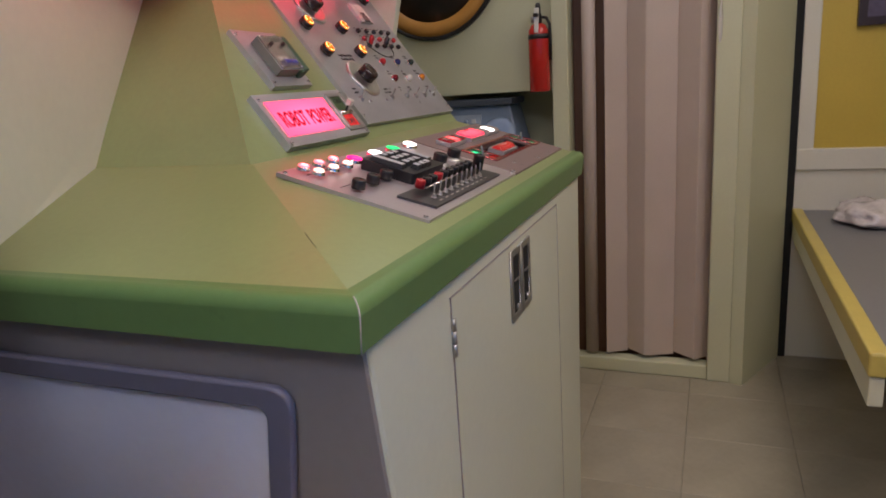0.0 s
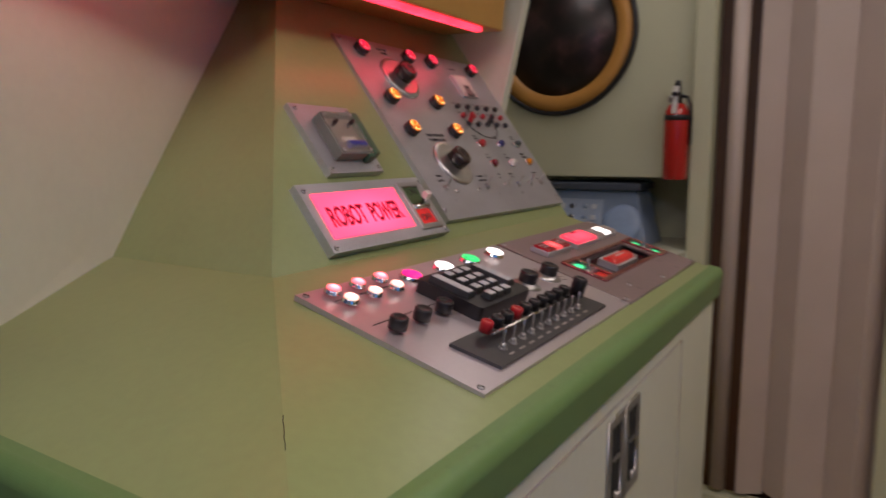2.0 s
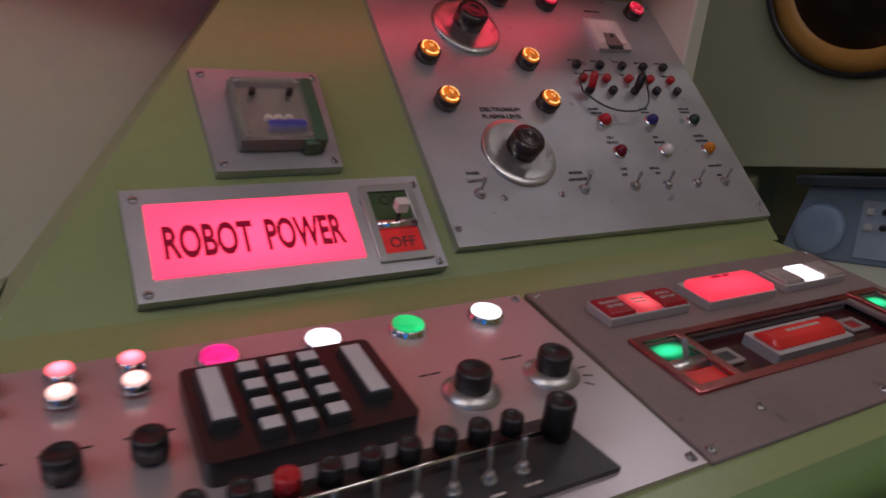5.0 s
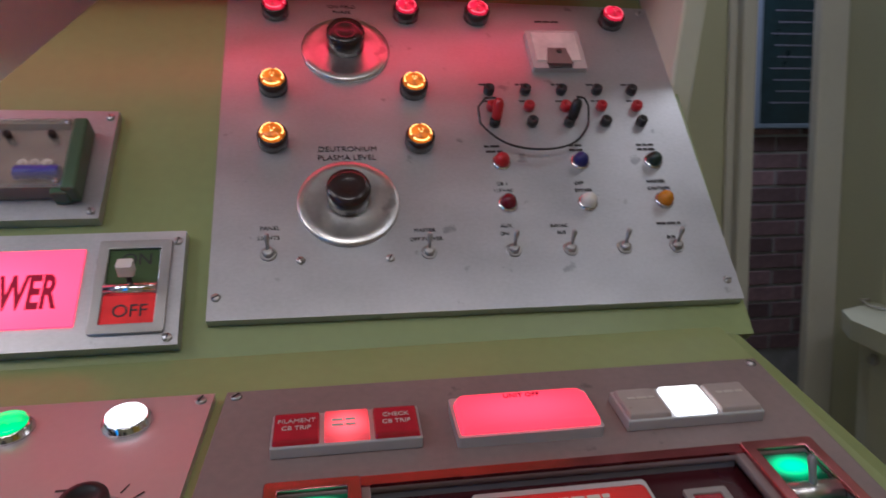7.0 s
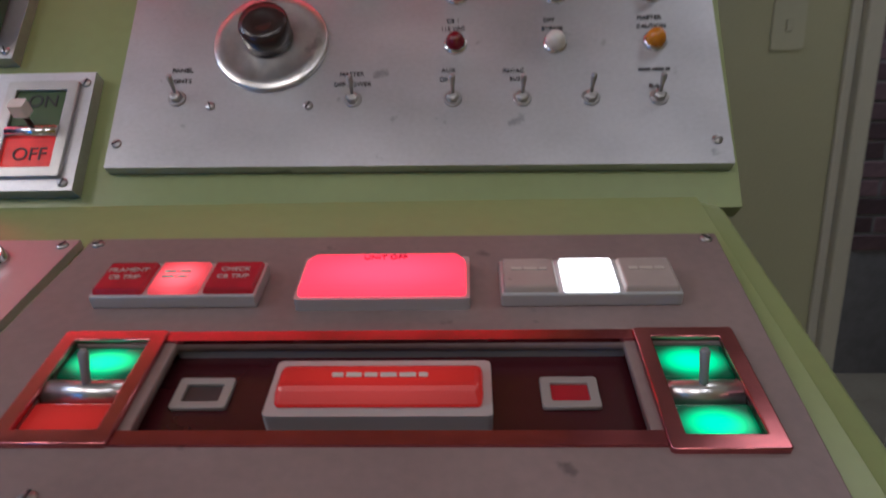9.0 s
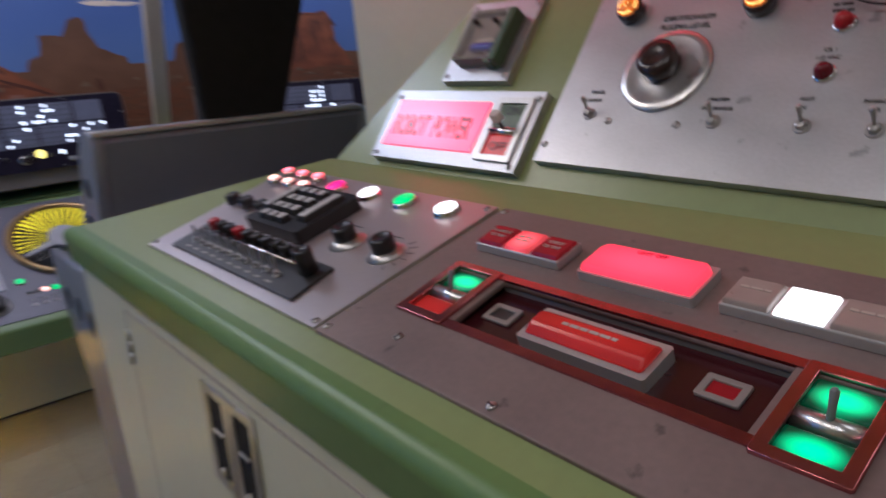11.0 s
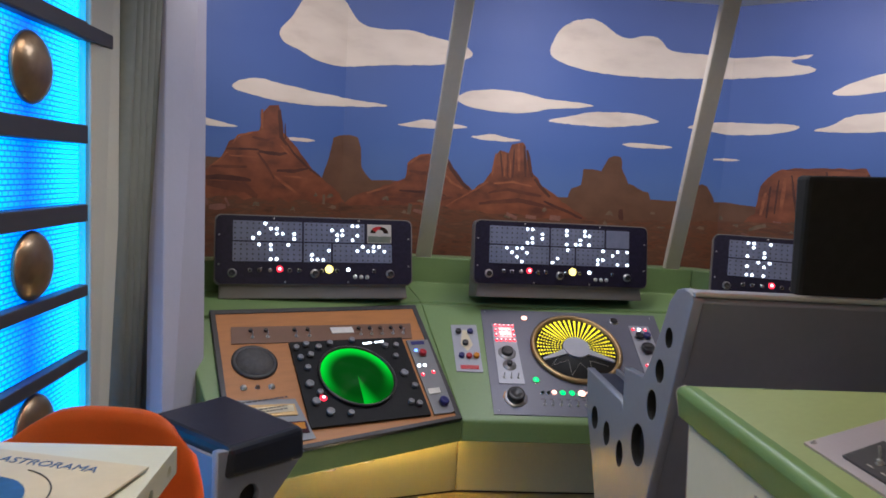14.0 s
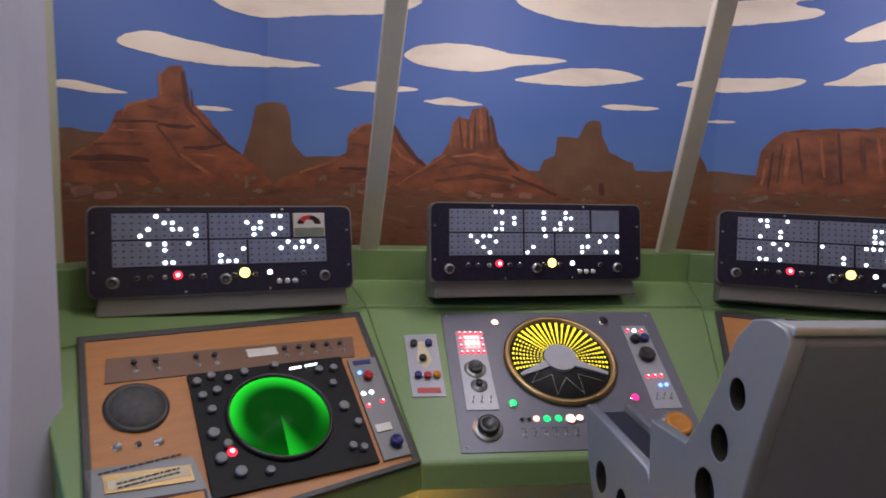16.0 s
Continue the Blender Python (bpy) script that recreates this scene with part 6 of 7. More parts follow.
for k in range(3):
    place(TOGGLE, STRIP2, 0.712 + 0.026 * k, 0.195, 0.004)
place(BIGLAMP["lit_green_lens"], MID, 0.196, 0.184)
place(BIGLAMP["lit_magenta_lens"], MID, 0.633, 0.198)
place(BIGLAMP["lit_warm_lens"], MID, 0.193, 0.56)
place(knob_mesh(0.018, 0.01, BLACK, 0.022), MID, 0.625, 0.5665)
place(knob_mesh(0.036, 0.032, BLACK, 0.05), MID, 0.097, 0.088)
part("colour_wedge", prism(build(), [(0.045, 0.09), (0.06, 0.055), (0.085, 0.06), (0.07, 0.12), (0.055, 0.118)], 0, 0.003), AMBER_PLASTIC, MID)
for x, mesh in ((0.215, None), (0.24, None), (0.265, led_mesh(LIT_WARM, 0.009)), (0.301, LED_G), (0.341, LED_G)):
    if mesh:
        place(mesh, MID, x, 0.122)
    else:
        place(dome_mesh(GREEN_BLACK, 0.007), MID, x, 0.118)
place(lamp_mesh(LIT_WARM, 0.017), MID, 0.381, 0.117)
place(lamp_mesh(LIT_WARM, 0.012), MID, 0.413, 0.119)
for k in range(6):
    place(TOGGLE, MID, 0.215 + 0.035 * k, 0.058)
    bars(MID, 0.215 + 0.035 * k, 0.085, 0.02, 1, 0.004, seed=100 + k)
place(knob_mesh(0.045, 0.03, AMBER_PLASTIC, 0.06), MID, 0.742, 0.075)
for x, y in ((0.02, 0.02), (0.806, 0.02), (0.81, 0.6), (0.012, 0.6)):
    place(SCREW, MID, x, y)
# little plate between the panels
PLATE = part("knob_plate", prism(build(), [(-0.14, 0.222), (-0.026, 0.222), (-0.036, 0.508), (-0.154, 0.502)], -0.008, 0.0, 0, 0.0015, seg=1), STRIP_GREY, DECK, "small pale plate with five dark knobs and a red label", m=CDM)
for x, y, mat in ((-0.122, 0.455, None), (-0.068, 0.457, BLUE_PLASTIC), (-0.094, 0.385, BLACK), (-0.115, 0.308, BLUE_PLASTIC), (-0.082, 0.306, RED_PLASTIC), (-0.05, 0.309, AMBER_PLASTIC)):
    place(knob_mesh(0.0135, 0.016, mat, seg=16), PLATE, x, y)
part("red_label", box(build(), -0.122, -0.042, 0.236, 0.258, 0, 0.0012), RED_PLASTIC, PLATE)
prism(b := build(), [(-0.105, 0.47), (-0.085, 0.47), (-0.06, 0.38), (-0.085, 0.34), (-0.115, 0.38)], 0, 0.0006)
part("cream_arrow", b, CARD, PLATE)

# radar wing
RWM = plane_pose((-1.534, -0.216, 0.470), (-math.sin(TH), math.cos(TH), 0), (-math.cos(TH) * 0.564, -math.sin(TH) * 0.564, 0.336))
bm = curve_plate([(-0.912, 0.0), (-0.005, -0.002), (0.112, 0.652), (-0.812, 0.706)], [[(-0.897, 0.012), (-0.02, 0.010), (0.092, 0.636), (-0.8, 0.689)]], 0.02, 0.003)
WING = part("radar_surround", bm, RAIL_DARK, DECK, "dark rim round the orange-brown radar panel", m=RWM @ at(0, 0, 0.004))
part("wood_panel", prism(build(), [(-0.899, 0.011), (-0.018, 0.009), (0.094, 0.638), (-0.802, 0.691)], -0.012, -0.006), WOOD_ORANGE, WING, "orange-brown panel board")
bm = build()
prism(bm, [(-0.778, 0.515), (-0.007, 0.448), (0.029, 0.538), (-0.757, 0.606)], -0.006, -0.002, 0, 0.001, seg=1)
BAND = part("switch_band", bm, BROWN_STRIP, WING, "brown band with small toggles")
for x in (-0.69, -0.63, -0.515, -0.46, -0.235, -0.185, -0.135, -0.085, -0.035):
    place(TOGGLE, BAND, x, 0.516 - 0.087 * (x + 0.4), -0.002)
    place(knob_mesh(0.008, 0.012, BLACK, seg=14), BAND, x, 0.546 - 0.087 * (x + 0.4), -0.002)
part("name_plate", prism(build(), [(-0.36, 0.52), (-0.262, 0.513), (-0.26, 0.547), (-0.358, 0.554)], -0.002, 0.001), WHITE_PLASTIC, BAND, "white name plate")
bm = build()
turned(bm, [(0.092, 0), (0.092, 0.008), (0.078, 0.012), (0.074, 0.005), (0, 0.004)], 40)
SPK = part("speaker_ring", bm, RAIL_DARK, WING, "round loudspeaker with a dark rim", m=at(-0.718, 0.411, -0.006) @ Matrix.Diagonal((0.92, 0.92, 1, 1)))
part("speaker_cloth", turned(build(), [(0.075, 0.004), (0.075, 0.006), (0, 0.0075)], 32), paint("grey_speaker_cloth", (0.085, 0.08, 0.08), 0.85, vary=0.3, scale=60, grain=400, bump=0.2), SPK, "grey speaker cloth")
for k, x in enumerate((-0.79, -0.741, -0.69)):
    place(dome_mesh(STEEL if k != 1 else BROWN_STRIP, 0.011 if k != 1 else 0.008), WING, x, 0.297 - 0.006 * k, -0.006, name="stud")
TAG = part("legend_plate", prism(build(), [(-0.885, 0.03), (-0.61, 0.03), (-0.625, 0.212), (-0.876, 0.248)], -0.006, 0.0, 0, 0.0012, seg=1), GREY_METAL, WING, "grey legend plate with yellow and red strips")
for pts, frame_mat, face in (([(-0.845, 0.165), (-0.64, 0.137), (-0.638, 0.187), (-0.843, 0.218)], BRASS, CARD), ([(-0.84, 0.085), (-0.625, 0.055), (-0.622, 0.105), (-0.838, 0.136)], MAROON, AMBER_PLASTIC)):
    cx, cy = sum(x for x, _ in pts) / 4, sum(y for _, y in pts) / 4
    strip = part("legend_frame", prism(build(), pts, 0, 0.004, 0, 0.001, seg=1), frame_mat, TAG)
    part("legend_card", prism(build(), [(cx + (x - cx) * 0.93, cy + (y - cy) * 0.55) for x, y in pts], 0.004, 0.005), face, strip)
bars(TAG, -0.742, 0.183, 0.15, 2, 0.006, 0.012, z=0.0052, seed=120)
bars(TAG, -0.75, 0.226, 0.2, 1, 0.007, z=0.0005, seed=121)
RAD = part("radar_panel", prism(build(), [(-0.615, 0.07), (-0.132, 0.035), (-0.062, 0.452), (-0.56, 0.488)], -0.006, 0.006, 0, 0.002, seg=1), RADAR_BLACK, WING, "black radar panel with a green scope and white knobs")
bm = build()
turned(bm, [(0.158, 0), (0.158, 0.012), (0.152, 0.016), (0.148, 0.012), (0.146, 0.004)], 64)
RIM = part("scope_rim", bm, BLACK, RAD, m=at(-0.352, 0.271, 0.005))
part("scope_face", turned(build(), [(0.148, 0), (0.148, 0.006), (0, 0.006)], 64), SCOPE_LIT, RIM, "glowing green radar scope")
WHITE_KNOB = paint("dull_white_knob", (0.2, 0.2, 0.21), 0.4, vary=0.08, scale=40)
WK = knob_mesh(0.012, 0.014, WHITE_KNOB, seg=16)
WK2 = knob_mesh(0.016, 0.014, WHITE_KNOB, seg=18)
for i, (x, y) in enumerate(((-0.545, 0.45), (-0.5, 0.462), (-0.455, 0.44), (-0.5, 0.405), (-0.545, 0.395), (-0.535, 0.34), (-0.555, 0.26), (-0.56, 0.175), (-0.525, 0.12), (-0.45, 0.1), (-0.4, 0.455), (-0.3, 0.46), (-0.165, 0.41), (-0.115, 0.405), (-0.145, 0.345), (-0.15, 0.25), (-0.19, 0.105), (-0.16, 0.09), (-0.135, 0.18), (-0.53, 0.215))):
    place(WK2 if i in (6, 7, 8, 15) else WK, RAD, x, y, 0.006)
place(led_mesh(LIT_LED_RED, 0.011), RAD, -0.525, 0.19, 0.006)
for x in (-0.235, -0.18):
    part("lit_slot", box(build(), x - 0.02, x + 0.02, 0.435, 0.442, 0.006, 0.0085), LIT_LED_WHITE, RAD)
SIDE = part("lamp_plate", prism(build(), [(-0.115, 0.035), (-0.022, 0.03), (0.06, 0.425), (-0.045, 0.435)], -0.006, 0.003, 0, 0.0015, seg=1), GREY_METAL, WING, "grey plate with lamps and a blue knob")
for x, y, mesh in ((-0.058, 0.285, LED_W), (-0.03, 0.283, LED_W), (-0.065, 0.235, LED_R), (-0.01, 0.24, LED_R), (-0.03, 0.37, LED_B)):
    place(mesh, SIDE, x, y, 0.003)
place(knob_mesh(0.016, 0.02, RED_PLASTIC, seg=16), SIDE, -0.012, 0.345, 0.003)
place(knob_mesh(0.02, 0.022, BLUE_PLASTIC, seg=16), SIDE, -0.05, 0.08, 0.003)
part("card_slot", prism(build(), [(-0.09, 0.13), (-0.035, 0.128), (-0.03, 0.155), (-0.085, 0.158)], 0.003, 0.008), WHITE_PLASTIC, SIDE)
part("blue_tag", prism(build(), [(-0.035, 0.405), (0.03, 0.4), (0.034, 0.418), (-0.031, 0.423)], 0.003, 0.005), BLUE_PLASTIC, SIDE)
# the far wing's panel
FWM = plane_pose((-1.534, 2 * YM + 0.216, 0.470), (math.sin(TH), math.cos(TH), 0), (-math.cos(TH) * 0.564, math.sin(TH) * 0.564, 0.336))
bm = curve_plate([(0.005, 0.0), (1.0, 0.0), (0.9, 0.66), (-0.112, 0.652)], [[(0.02, 0.012), (0.985, 0.012), (0.89, 0.645), (-0.092, 0.636)]], 0.02, 0.003)
FW = part("panel_surround", bm, RAIL_DARK, DECK, "dark rim round an orange-brown panel", m=FWM @ at(0, 0, 0.004))
part("wood_panel", prism(build(), [(0.018, 0.011), (0.987, 0.011), (0.892, 0.647), (-0.094, 0.638)], -0.012, -0.006), WOOD_ORANGE, FW, "orange-brown panel board")


# ---- display units on the console's shelf ----
STAND = paint("dark_grey_stand_paint", (0.17, 0.155, 0.14), 0.5, vary=0.08, scale=6, bump=0.04)


def display(m, seed, badge):
    """A long display box with rounded corners, five boards of lamps and a row of controls."""
    unit = thing("display_unit", "navy display unit with lit white dots on the shelf" + (", badged" if badge else ""), "display", m, group="display units")
    bm = build()
    prism(bm, round_rect(0.0, 0.885, 0.0, 0.312, 0.03), -0.05, -0.006, 0, 0.006)
    part("case", bm, STAND, unit)
    part("stand", solid(build(), [(0.02, -0.06, -0.19), (0.865, -0.06, -0.19), (0.865, -0.06, -0.02), (0.02, -0.06, -0.02)], [(0.03, 0.27, -0.19), (0.855, 0.27, -0.19), (0.855, 0.015, -0.02), (0.03, 0.015, -0.02)], bevel=0.006), STAND, unit, "grey stand under the display")
    front = part("front", prism(build(), round_rect(0.006, 0.879, 0.006, 0.306, 0.027), -0.006, 0, 0, 0.002), NAVY, unit, "navy front plate")
    r = random.Random(seed)
    boards = ((0.076, 0.372, 0.196, 0.284, 12, 4), (0.38, 0.655, 0.196, 0.284, 12, 4), (0.076, 0.372, 0.104, 0.19, 12, 4), (0.38, 0.502, 0.104, 0.19, 5, 4), (0.51, 0.784, 0.104, 0.19, 11, 4))
    for x0, x1, y0, y1, nx, ny in boards:
        b = part("dot_board", box(build(), x0, x1, y0, y1, 0, 0.003, bevel=0.001), DOT_BOARD, front)
        holes, lit = build(), build()
        step = (x1 - x0 - 0.02) / (nx - 1)
        rise = (y1 - y0 - 0.022) / (ny - 1)
        on = set()
        for g in range(2 if nx > 6 else 1):
            cx = r.randrange(0, max(1, nx - 3))
            for _ in range(r.randrange(3, 7)):
                on.add((min(nx - 1, cx + r.randrange(0, 4)), r.randrange(ny)))
        for i in range(nx):
            for j in range(ny):
                p = at(x0 + 0.01 + step * i, y0 + 0.011 + rise * j)
                if (i, j) in on:
                    turned(lit, [(0.0068, 0.003), (0.0068, 0.0045), (0.005, 0.006), (0, 0.0065)], 10, 0, p)
                else:
                    turned(holes, [(0.0042, 0.003), (0.0042, 0.0036), (0, 0.0037)], 6, 0, p)
        tagged(part("hole_field", holes, RAIL_DARK, b), kind="stuff")
        tagged(part("dot_light", lit, LIT_LED_WHITE, b, "lit white dots"), kind="stuff")
    if badge:
        bm = build()
        box(bm, 0.668, 0.782, 0.196, 0.284, 0, 0.004, 0, 0.002)
        prism(bm, [(0.725 + 0.043 * math.cos(math.pi * k / 16), 0.243 + 0.032 * math.sin(math.pi * k / 16)) for k in range(17)], 0.004, 0.0055, 2)
        prism(bm, [(0.725 + 0.043 * math.cos(math.pi * k / 16), 0.243 + 0.032 * math.sin(math.pi * k / 16)) for k in range(7, 14)] + [(0.717, 0.243)], 0.0055, 0.0062, 1)
        prism(bm, circle(0.725, 0.243, 0.016, 20, 1.2), 0.0062, 0.007, 0)
        box(bm, 0.671, 0.779, 0.199, 0.229, 0.004, 0.005, 3)
        part("badge", bm, [paint("pale_badge_card", (0.5, 0.46, 0.42), 0.5, vary=0.06, scale=20), RED_PLASTIC, DARK_BROWN, OLIVE_BOX], front, "half-round red and brown badge on a pale plate")
    else:
        part("blank_board", box(build(), 0.664, 0.784, 0.196, 0.284, 0, 0.003, bevel=0.001), DOT_BOARD, front)
    for x in (0.076, 0.43, 0.776):
        place(knob_mesh(0.013, 0.018, BLACK, 0.02), front, x, 0.053, label="black knob on a steel ring")
    place(led_mesh(LIT_LED_RED, 0.0115), front, 0.276, 0.072)
    place(LED_Y, front, 0.494, 0.073)
    place(led_mesh(LIT_LED_WHITE, 0.007), front, 0.58, 0.072)
    for x in (0.612, 0.64, 0.668):
        place(dome_mesh(KEY_WHITE, 0.009), front, x, 0.038, name="stud")
    for x in (0.15, 0.19, 0.235, 0.32, 0.36, 0.46, 0.53, 0.7):
        place(dome_mesh(BLACK if x != 0.235 else STEEL, 0.008), front, x, 0.066, name="stud")
    for x, y in ((0.02, 0.09), (0.02, 0.22), (0.865, 0.09), (0.865, 0.22), (0.25, 0.298), (0.63, 0.298), (0.3, 0.014), (0.58, 0.014)):
        place(SCREW, front, x, y)
    return unit


def stood(at_point, yaw, tilt):
    """The pose of a display whose front's lower corner is at_point, turned by yaw and leaning back by tilt degrees."""
    a, b = radians(yaw), radians(tilt)
    m = plane_pose(at_point, (-math.sin(a), math.cos(a), 0), (-math.cos(a) * math.sin(b), -math.sin(a) * math.sin(b), math.cos(b)))
    return m @ at(-0.011, -0.011) @ Matrix.Diagonal((0.978, 0.972, 1, 1))


display(stood((-1.8236, -1.249, 0.9155), 14.2, 12.9), 3, True)
display(stood((-2.0475, -0.1314, 0.934), 5.2, 9.5), 11, False)
display(stood((-2.0623, 1.0123, 0.931), -21.5, 16.5), 23, False)

# lamps under the desk, each throwing a small pool of light on the floor
for x, y, px, py in ((-1.367, -0.572, -1.245, -0.50), (-1.29, -0.705, -1.225, -0.668)):
    lamp = thing("spot_lamp", "small white spot lamp under the desk edge", "spot lamp", look((x, y, 0.362), (px, py, 0)), group="under-desk lamps")
    part("lamp_body", turned(build(), [(0.02, 0.037), (0.02, -0.008), (0.017, -0.008), (0.017, 0.008), (0, 0.008)], 20), STEEL, lamp)
    part("bulb", turned(build(), [(0.0165, 0.009), (0.014, 0.006), (0, 0.0055)], 20), LIT_SPOT, lamp, "lit warm white bulb")
    data = bpy.data.lights.new("spot_beam", "SPOT")
    data.energy, data.color, data.spot_size, data.spot_blend, data.shadow_soft_size = 120, (1.0, 0.88, 0.62), radians(31), 0.95, 0.012
    beam = new("spot_beam", data)
    beam.parent = lamp
    beam.matrix_basis = at(0, 0, -0.012)


# ---- pilot seats ----
# holes in the side plates: place, radius, squeeze
BORES = ((-0.062, 1.062, 0.027, 0.85), (-0.097, 0.971, 0.031, 0.88), (-0.126, 0.877, 0.04, 0.8), (-0.191, 0.747, 0.057, 0.85),
         (-0.548, 0.688, 0.038, 0.88), (-0.43, 0.683, 0.038, 0.8), (-0.314, 0.671, 0.04, 0.72))


def seat(m, label, head):
    """A flight seat that looks along -x: leaning back, side plates with round holes, padded arms, a tapered headrest."""
    s = thing("pilot_seat", label, "seat", m, group="pilot seats")
    side = [(-0.658, 0.812), (-0.628, 0.688), (-0.545, 0.563), (-0.482, 0.45), (-0.43, 0.06), (-0.178, 0.06), (-0.147, 0.458), (-0.095, 0.688), (-0.033, 0.903), (0.002, 1.038), (0.04, 1.168), (0.029, 1.182), (-0.006, 1.187), (-0.04, 1.178), (-0.074, 1.144), (-0.11, 1.065), (-0.151, 0.987), (-0.194, 0.924), (-0.327, 0.91), (-0.312, 0.782), (-0.333, 0.812)]
    holes = [circle(x, z, r, 28, squeeze) for x, z, r, squeeze in BORES]
    up = plane_pose((0, 0, 0), (1, 0, 0), (0, 0, 1))
    # outline of the black sheet that stands in for shade behind the holes
    lining = [(-0.618, 0.772), (-0.576, 0.625), (-0.43, 0.4), (-0.178, 0.4), (-0.053, 0.877), (0.01, 1.138), (-0.053, 1.149), (-0.157, 0.929), (-0.314, 0.877), (-0.325, 0.772)]
    for y, inner in ((0.02, 0.049), (0.683, 0.672)):
        bm = curve_plate(side, holes, 0.025, 0.003)
        # bore walls coloured black: the shade inside the holes is painted on
        for f in bm.faces:
            c = f.calc_center_median()
            if abs(f.normal.z) < 0.5 and any((c.x - h[0]) ** 2 + (c.y - h[1]) ** 2 < (1.1 * h[2]) ** 2 for h in BORES):
                f.material_index = 1
        plate = part("side_plate", bm, [SEAT_GREY, BLACK_CLOTH_AND_SHADE], s, "grey side plate with round holes", m=Matrix.Translation((0, y, 0)) @ up)
        part("plate_lining", prism(build(), lining[::-1], 0, 0.004), BLACK_CLOTH_AND_SHADE, plate, "black sheet that gives the holes their shade", m=Matrix.Translation((0, 0, y - inner)))
    slope = [(-0.122, 0.584), (-0.032, 0.903), (0.003, 1.038), (0.04, 1.166), (0.031, 1.18), (-0.0, 1.18), (-0.157, 0.584)]
    part("back_shell", solid(build(), [(x, 0.0215, z) for x, z in slope], [(x, 0.684, z) for x, z in slope], bevel=0.002, seg=1), SEAT_BACK, s, "broad grey-brown seat back")
    low = [(-0.252, 0.1), (-0.122, 0.581), (-0.157, 0.581), (-0.294, 0.1)]
    part("back_shell_low", solid(build(), [(x, 0.0215, z) for x, z in low], [(x, 0.684, z) for x, z in low], bevel=0.004), GREY_METAL, s)
    part("edge_trim", box(build(), -0.0, 0.043, 0.024, 0.684, 1.178, 1.19, bevel=0.004), SEAT_EDGE, s, "silver edge along the seat back")
    part("back_cushion", solid(build(), [(-0.283, 0.055, 0.479), (-0.157, 0.055, 0.479), (-0.0, 0.055, 1.149), (-0.084, 0.055, 1.149)], [(-0.283, 0.65, 0.479), (-0.157, 0.65, 0.479), (-0.0, 0.65, 1.149), (-0.084, 0.65, 1.149)], bevel=0.03), BLACK_VINYL, s, "black vinyl back cushion")
    part("seat_cushion", box(build(), -0.55, -0.12, 0.11, 0.595, 0.36, 0.5, bevel=0.03), BLACK_VINYL, s, "black vinyl seat cushion")
    arm = [(-0.658, 0.812), (-0.628, 0.688), (-0.545, 0.563), (-0.367, 0.563), (-0.314, 0.667), (-0.314, 0.812)]
    for y in (0.115, 0.606):
        part("arm_plate", curve_plate(arm, [circle(-0.548, 0.688, 0.038, 24, 0.88), circle(-0.43, 0.683, 0.038, 24, 0.8)], 0.012, 0.002), SEAT_GREY, s, "grey arm plate with round holes", m=Matrix.Translation((0, y, 0)) @ up)
    for y in (0.048, 0.609):
        part("arm_pad", solid(build(), [(-0.639, y, 0.751), (-0.32, y, 0.761), (-0.32, y, 0.805), (-0.639, y, 0.805)], [(-0.639, y + 0.062, 0.751), (-0.32, y + 0.062, 0.761), (-0.32, y + 0.062, 0.805), (-0.639, y + 0.062, 0.805)], bevel=0.004), BLACK_VINYL, s, "black vinyl arm pad")
    part("pedestal", turned(build(), [(0.24, 0.0), (0.24, 0.02), (0.09, 0.05), (0.09, 0.36)], 32, 0, at(-0.33, 0.35)), SEAT_GREY, s)
    if head:
        part("headrest", solid(build(), [(-0.015, 0.272, 1.16), (-0.015, 0.468, 1.16), (0.02, 0.468, 1.16), (0.02, 0.272, 1.16)], [(0.01, 0.241, 1.455), (0.01, 0.545, 1.466), (0.06, 0.545, 1.466), (0.06, 0.241, 1.455)], bevel=0.01), BLACK_CLOTH_AND_SHADE, s, "tapered black headrest")
    return s


seat(at(-0.43, 0.11, 0), "silver-grey pilot seat with a tall black headrest", True)

# the other seat shows only its near arm beside the orange chair
ARM = thing("pilot_seat", "silver-grey pilot seat with a broad black vinyl armrest", "seat", group="pilot seats")
up = plane_pose((0, 0, 0), (1, 0, 0), (0, 0, 1))
ARMM = plane_pose((-0.41, -0.868, 0), (-0.787, 0.617, 0), (0, 0, 1))
side = [(-0.012, 0.0), (0.16, 0.0), (0.14, 0.42), (0.127, 0.56), (0.142, 0.63), (0.205, 0.685), (0.24, 0.715), (0.0, 0.79), (-0.012, 0.79)]
part("side_plate", curve_plate(side, [circle(0.074, 0.66, 0.034, 24, 0.95), circle(0.063, 0.564, 0.031, 24, 0.9), circle(0.066, 0.468, 0.036, 24, 0.95), circle(0.07, 0.35, 0.036, 24, 0.95)], 0.02, 0.003), SEAT_GREY, ARM, "grey side plate with round holes", m=ARMM)
part("side_box", solid(build(), [(-0.008, 0.0, -0.3), (0.13, 0.0, -0.3), (0.13, 0.0, -0.022), (-0.008, 0.0, -0.022)], [(-0.008, 0.775, -0.3), (0.10, 0.74, -0.3), (0.10, 0.74, -0.022), (-0.008, 0.775, -0.022)], bevel=0.003), SEAT_GREY, ARM, m=ARMM)
part("arm_pad", solid(build(), [(0.002, 0.725, 0.012), (0.238, 0.70, 0.012), (0.238, 0.70, -0.295), (0.002, 0.725, -0.295)], [(0.012, 0.797, 0.006), (0.238, 0.782, 0.006), (0.238, 0.795, -0.295), (0.012, 0.80, -0.295)], bevel=0.016, seg=3), BLACK_VINYL, ARM, "broad black vinyl armrest", m=ARMM)
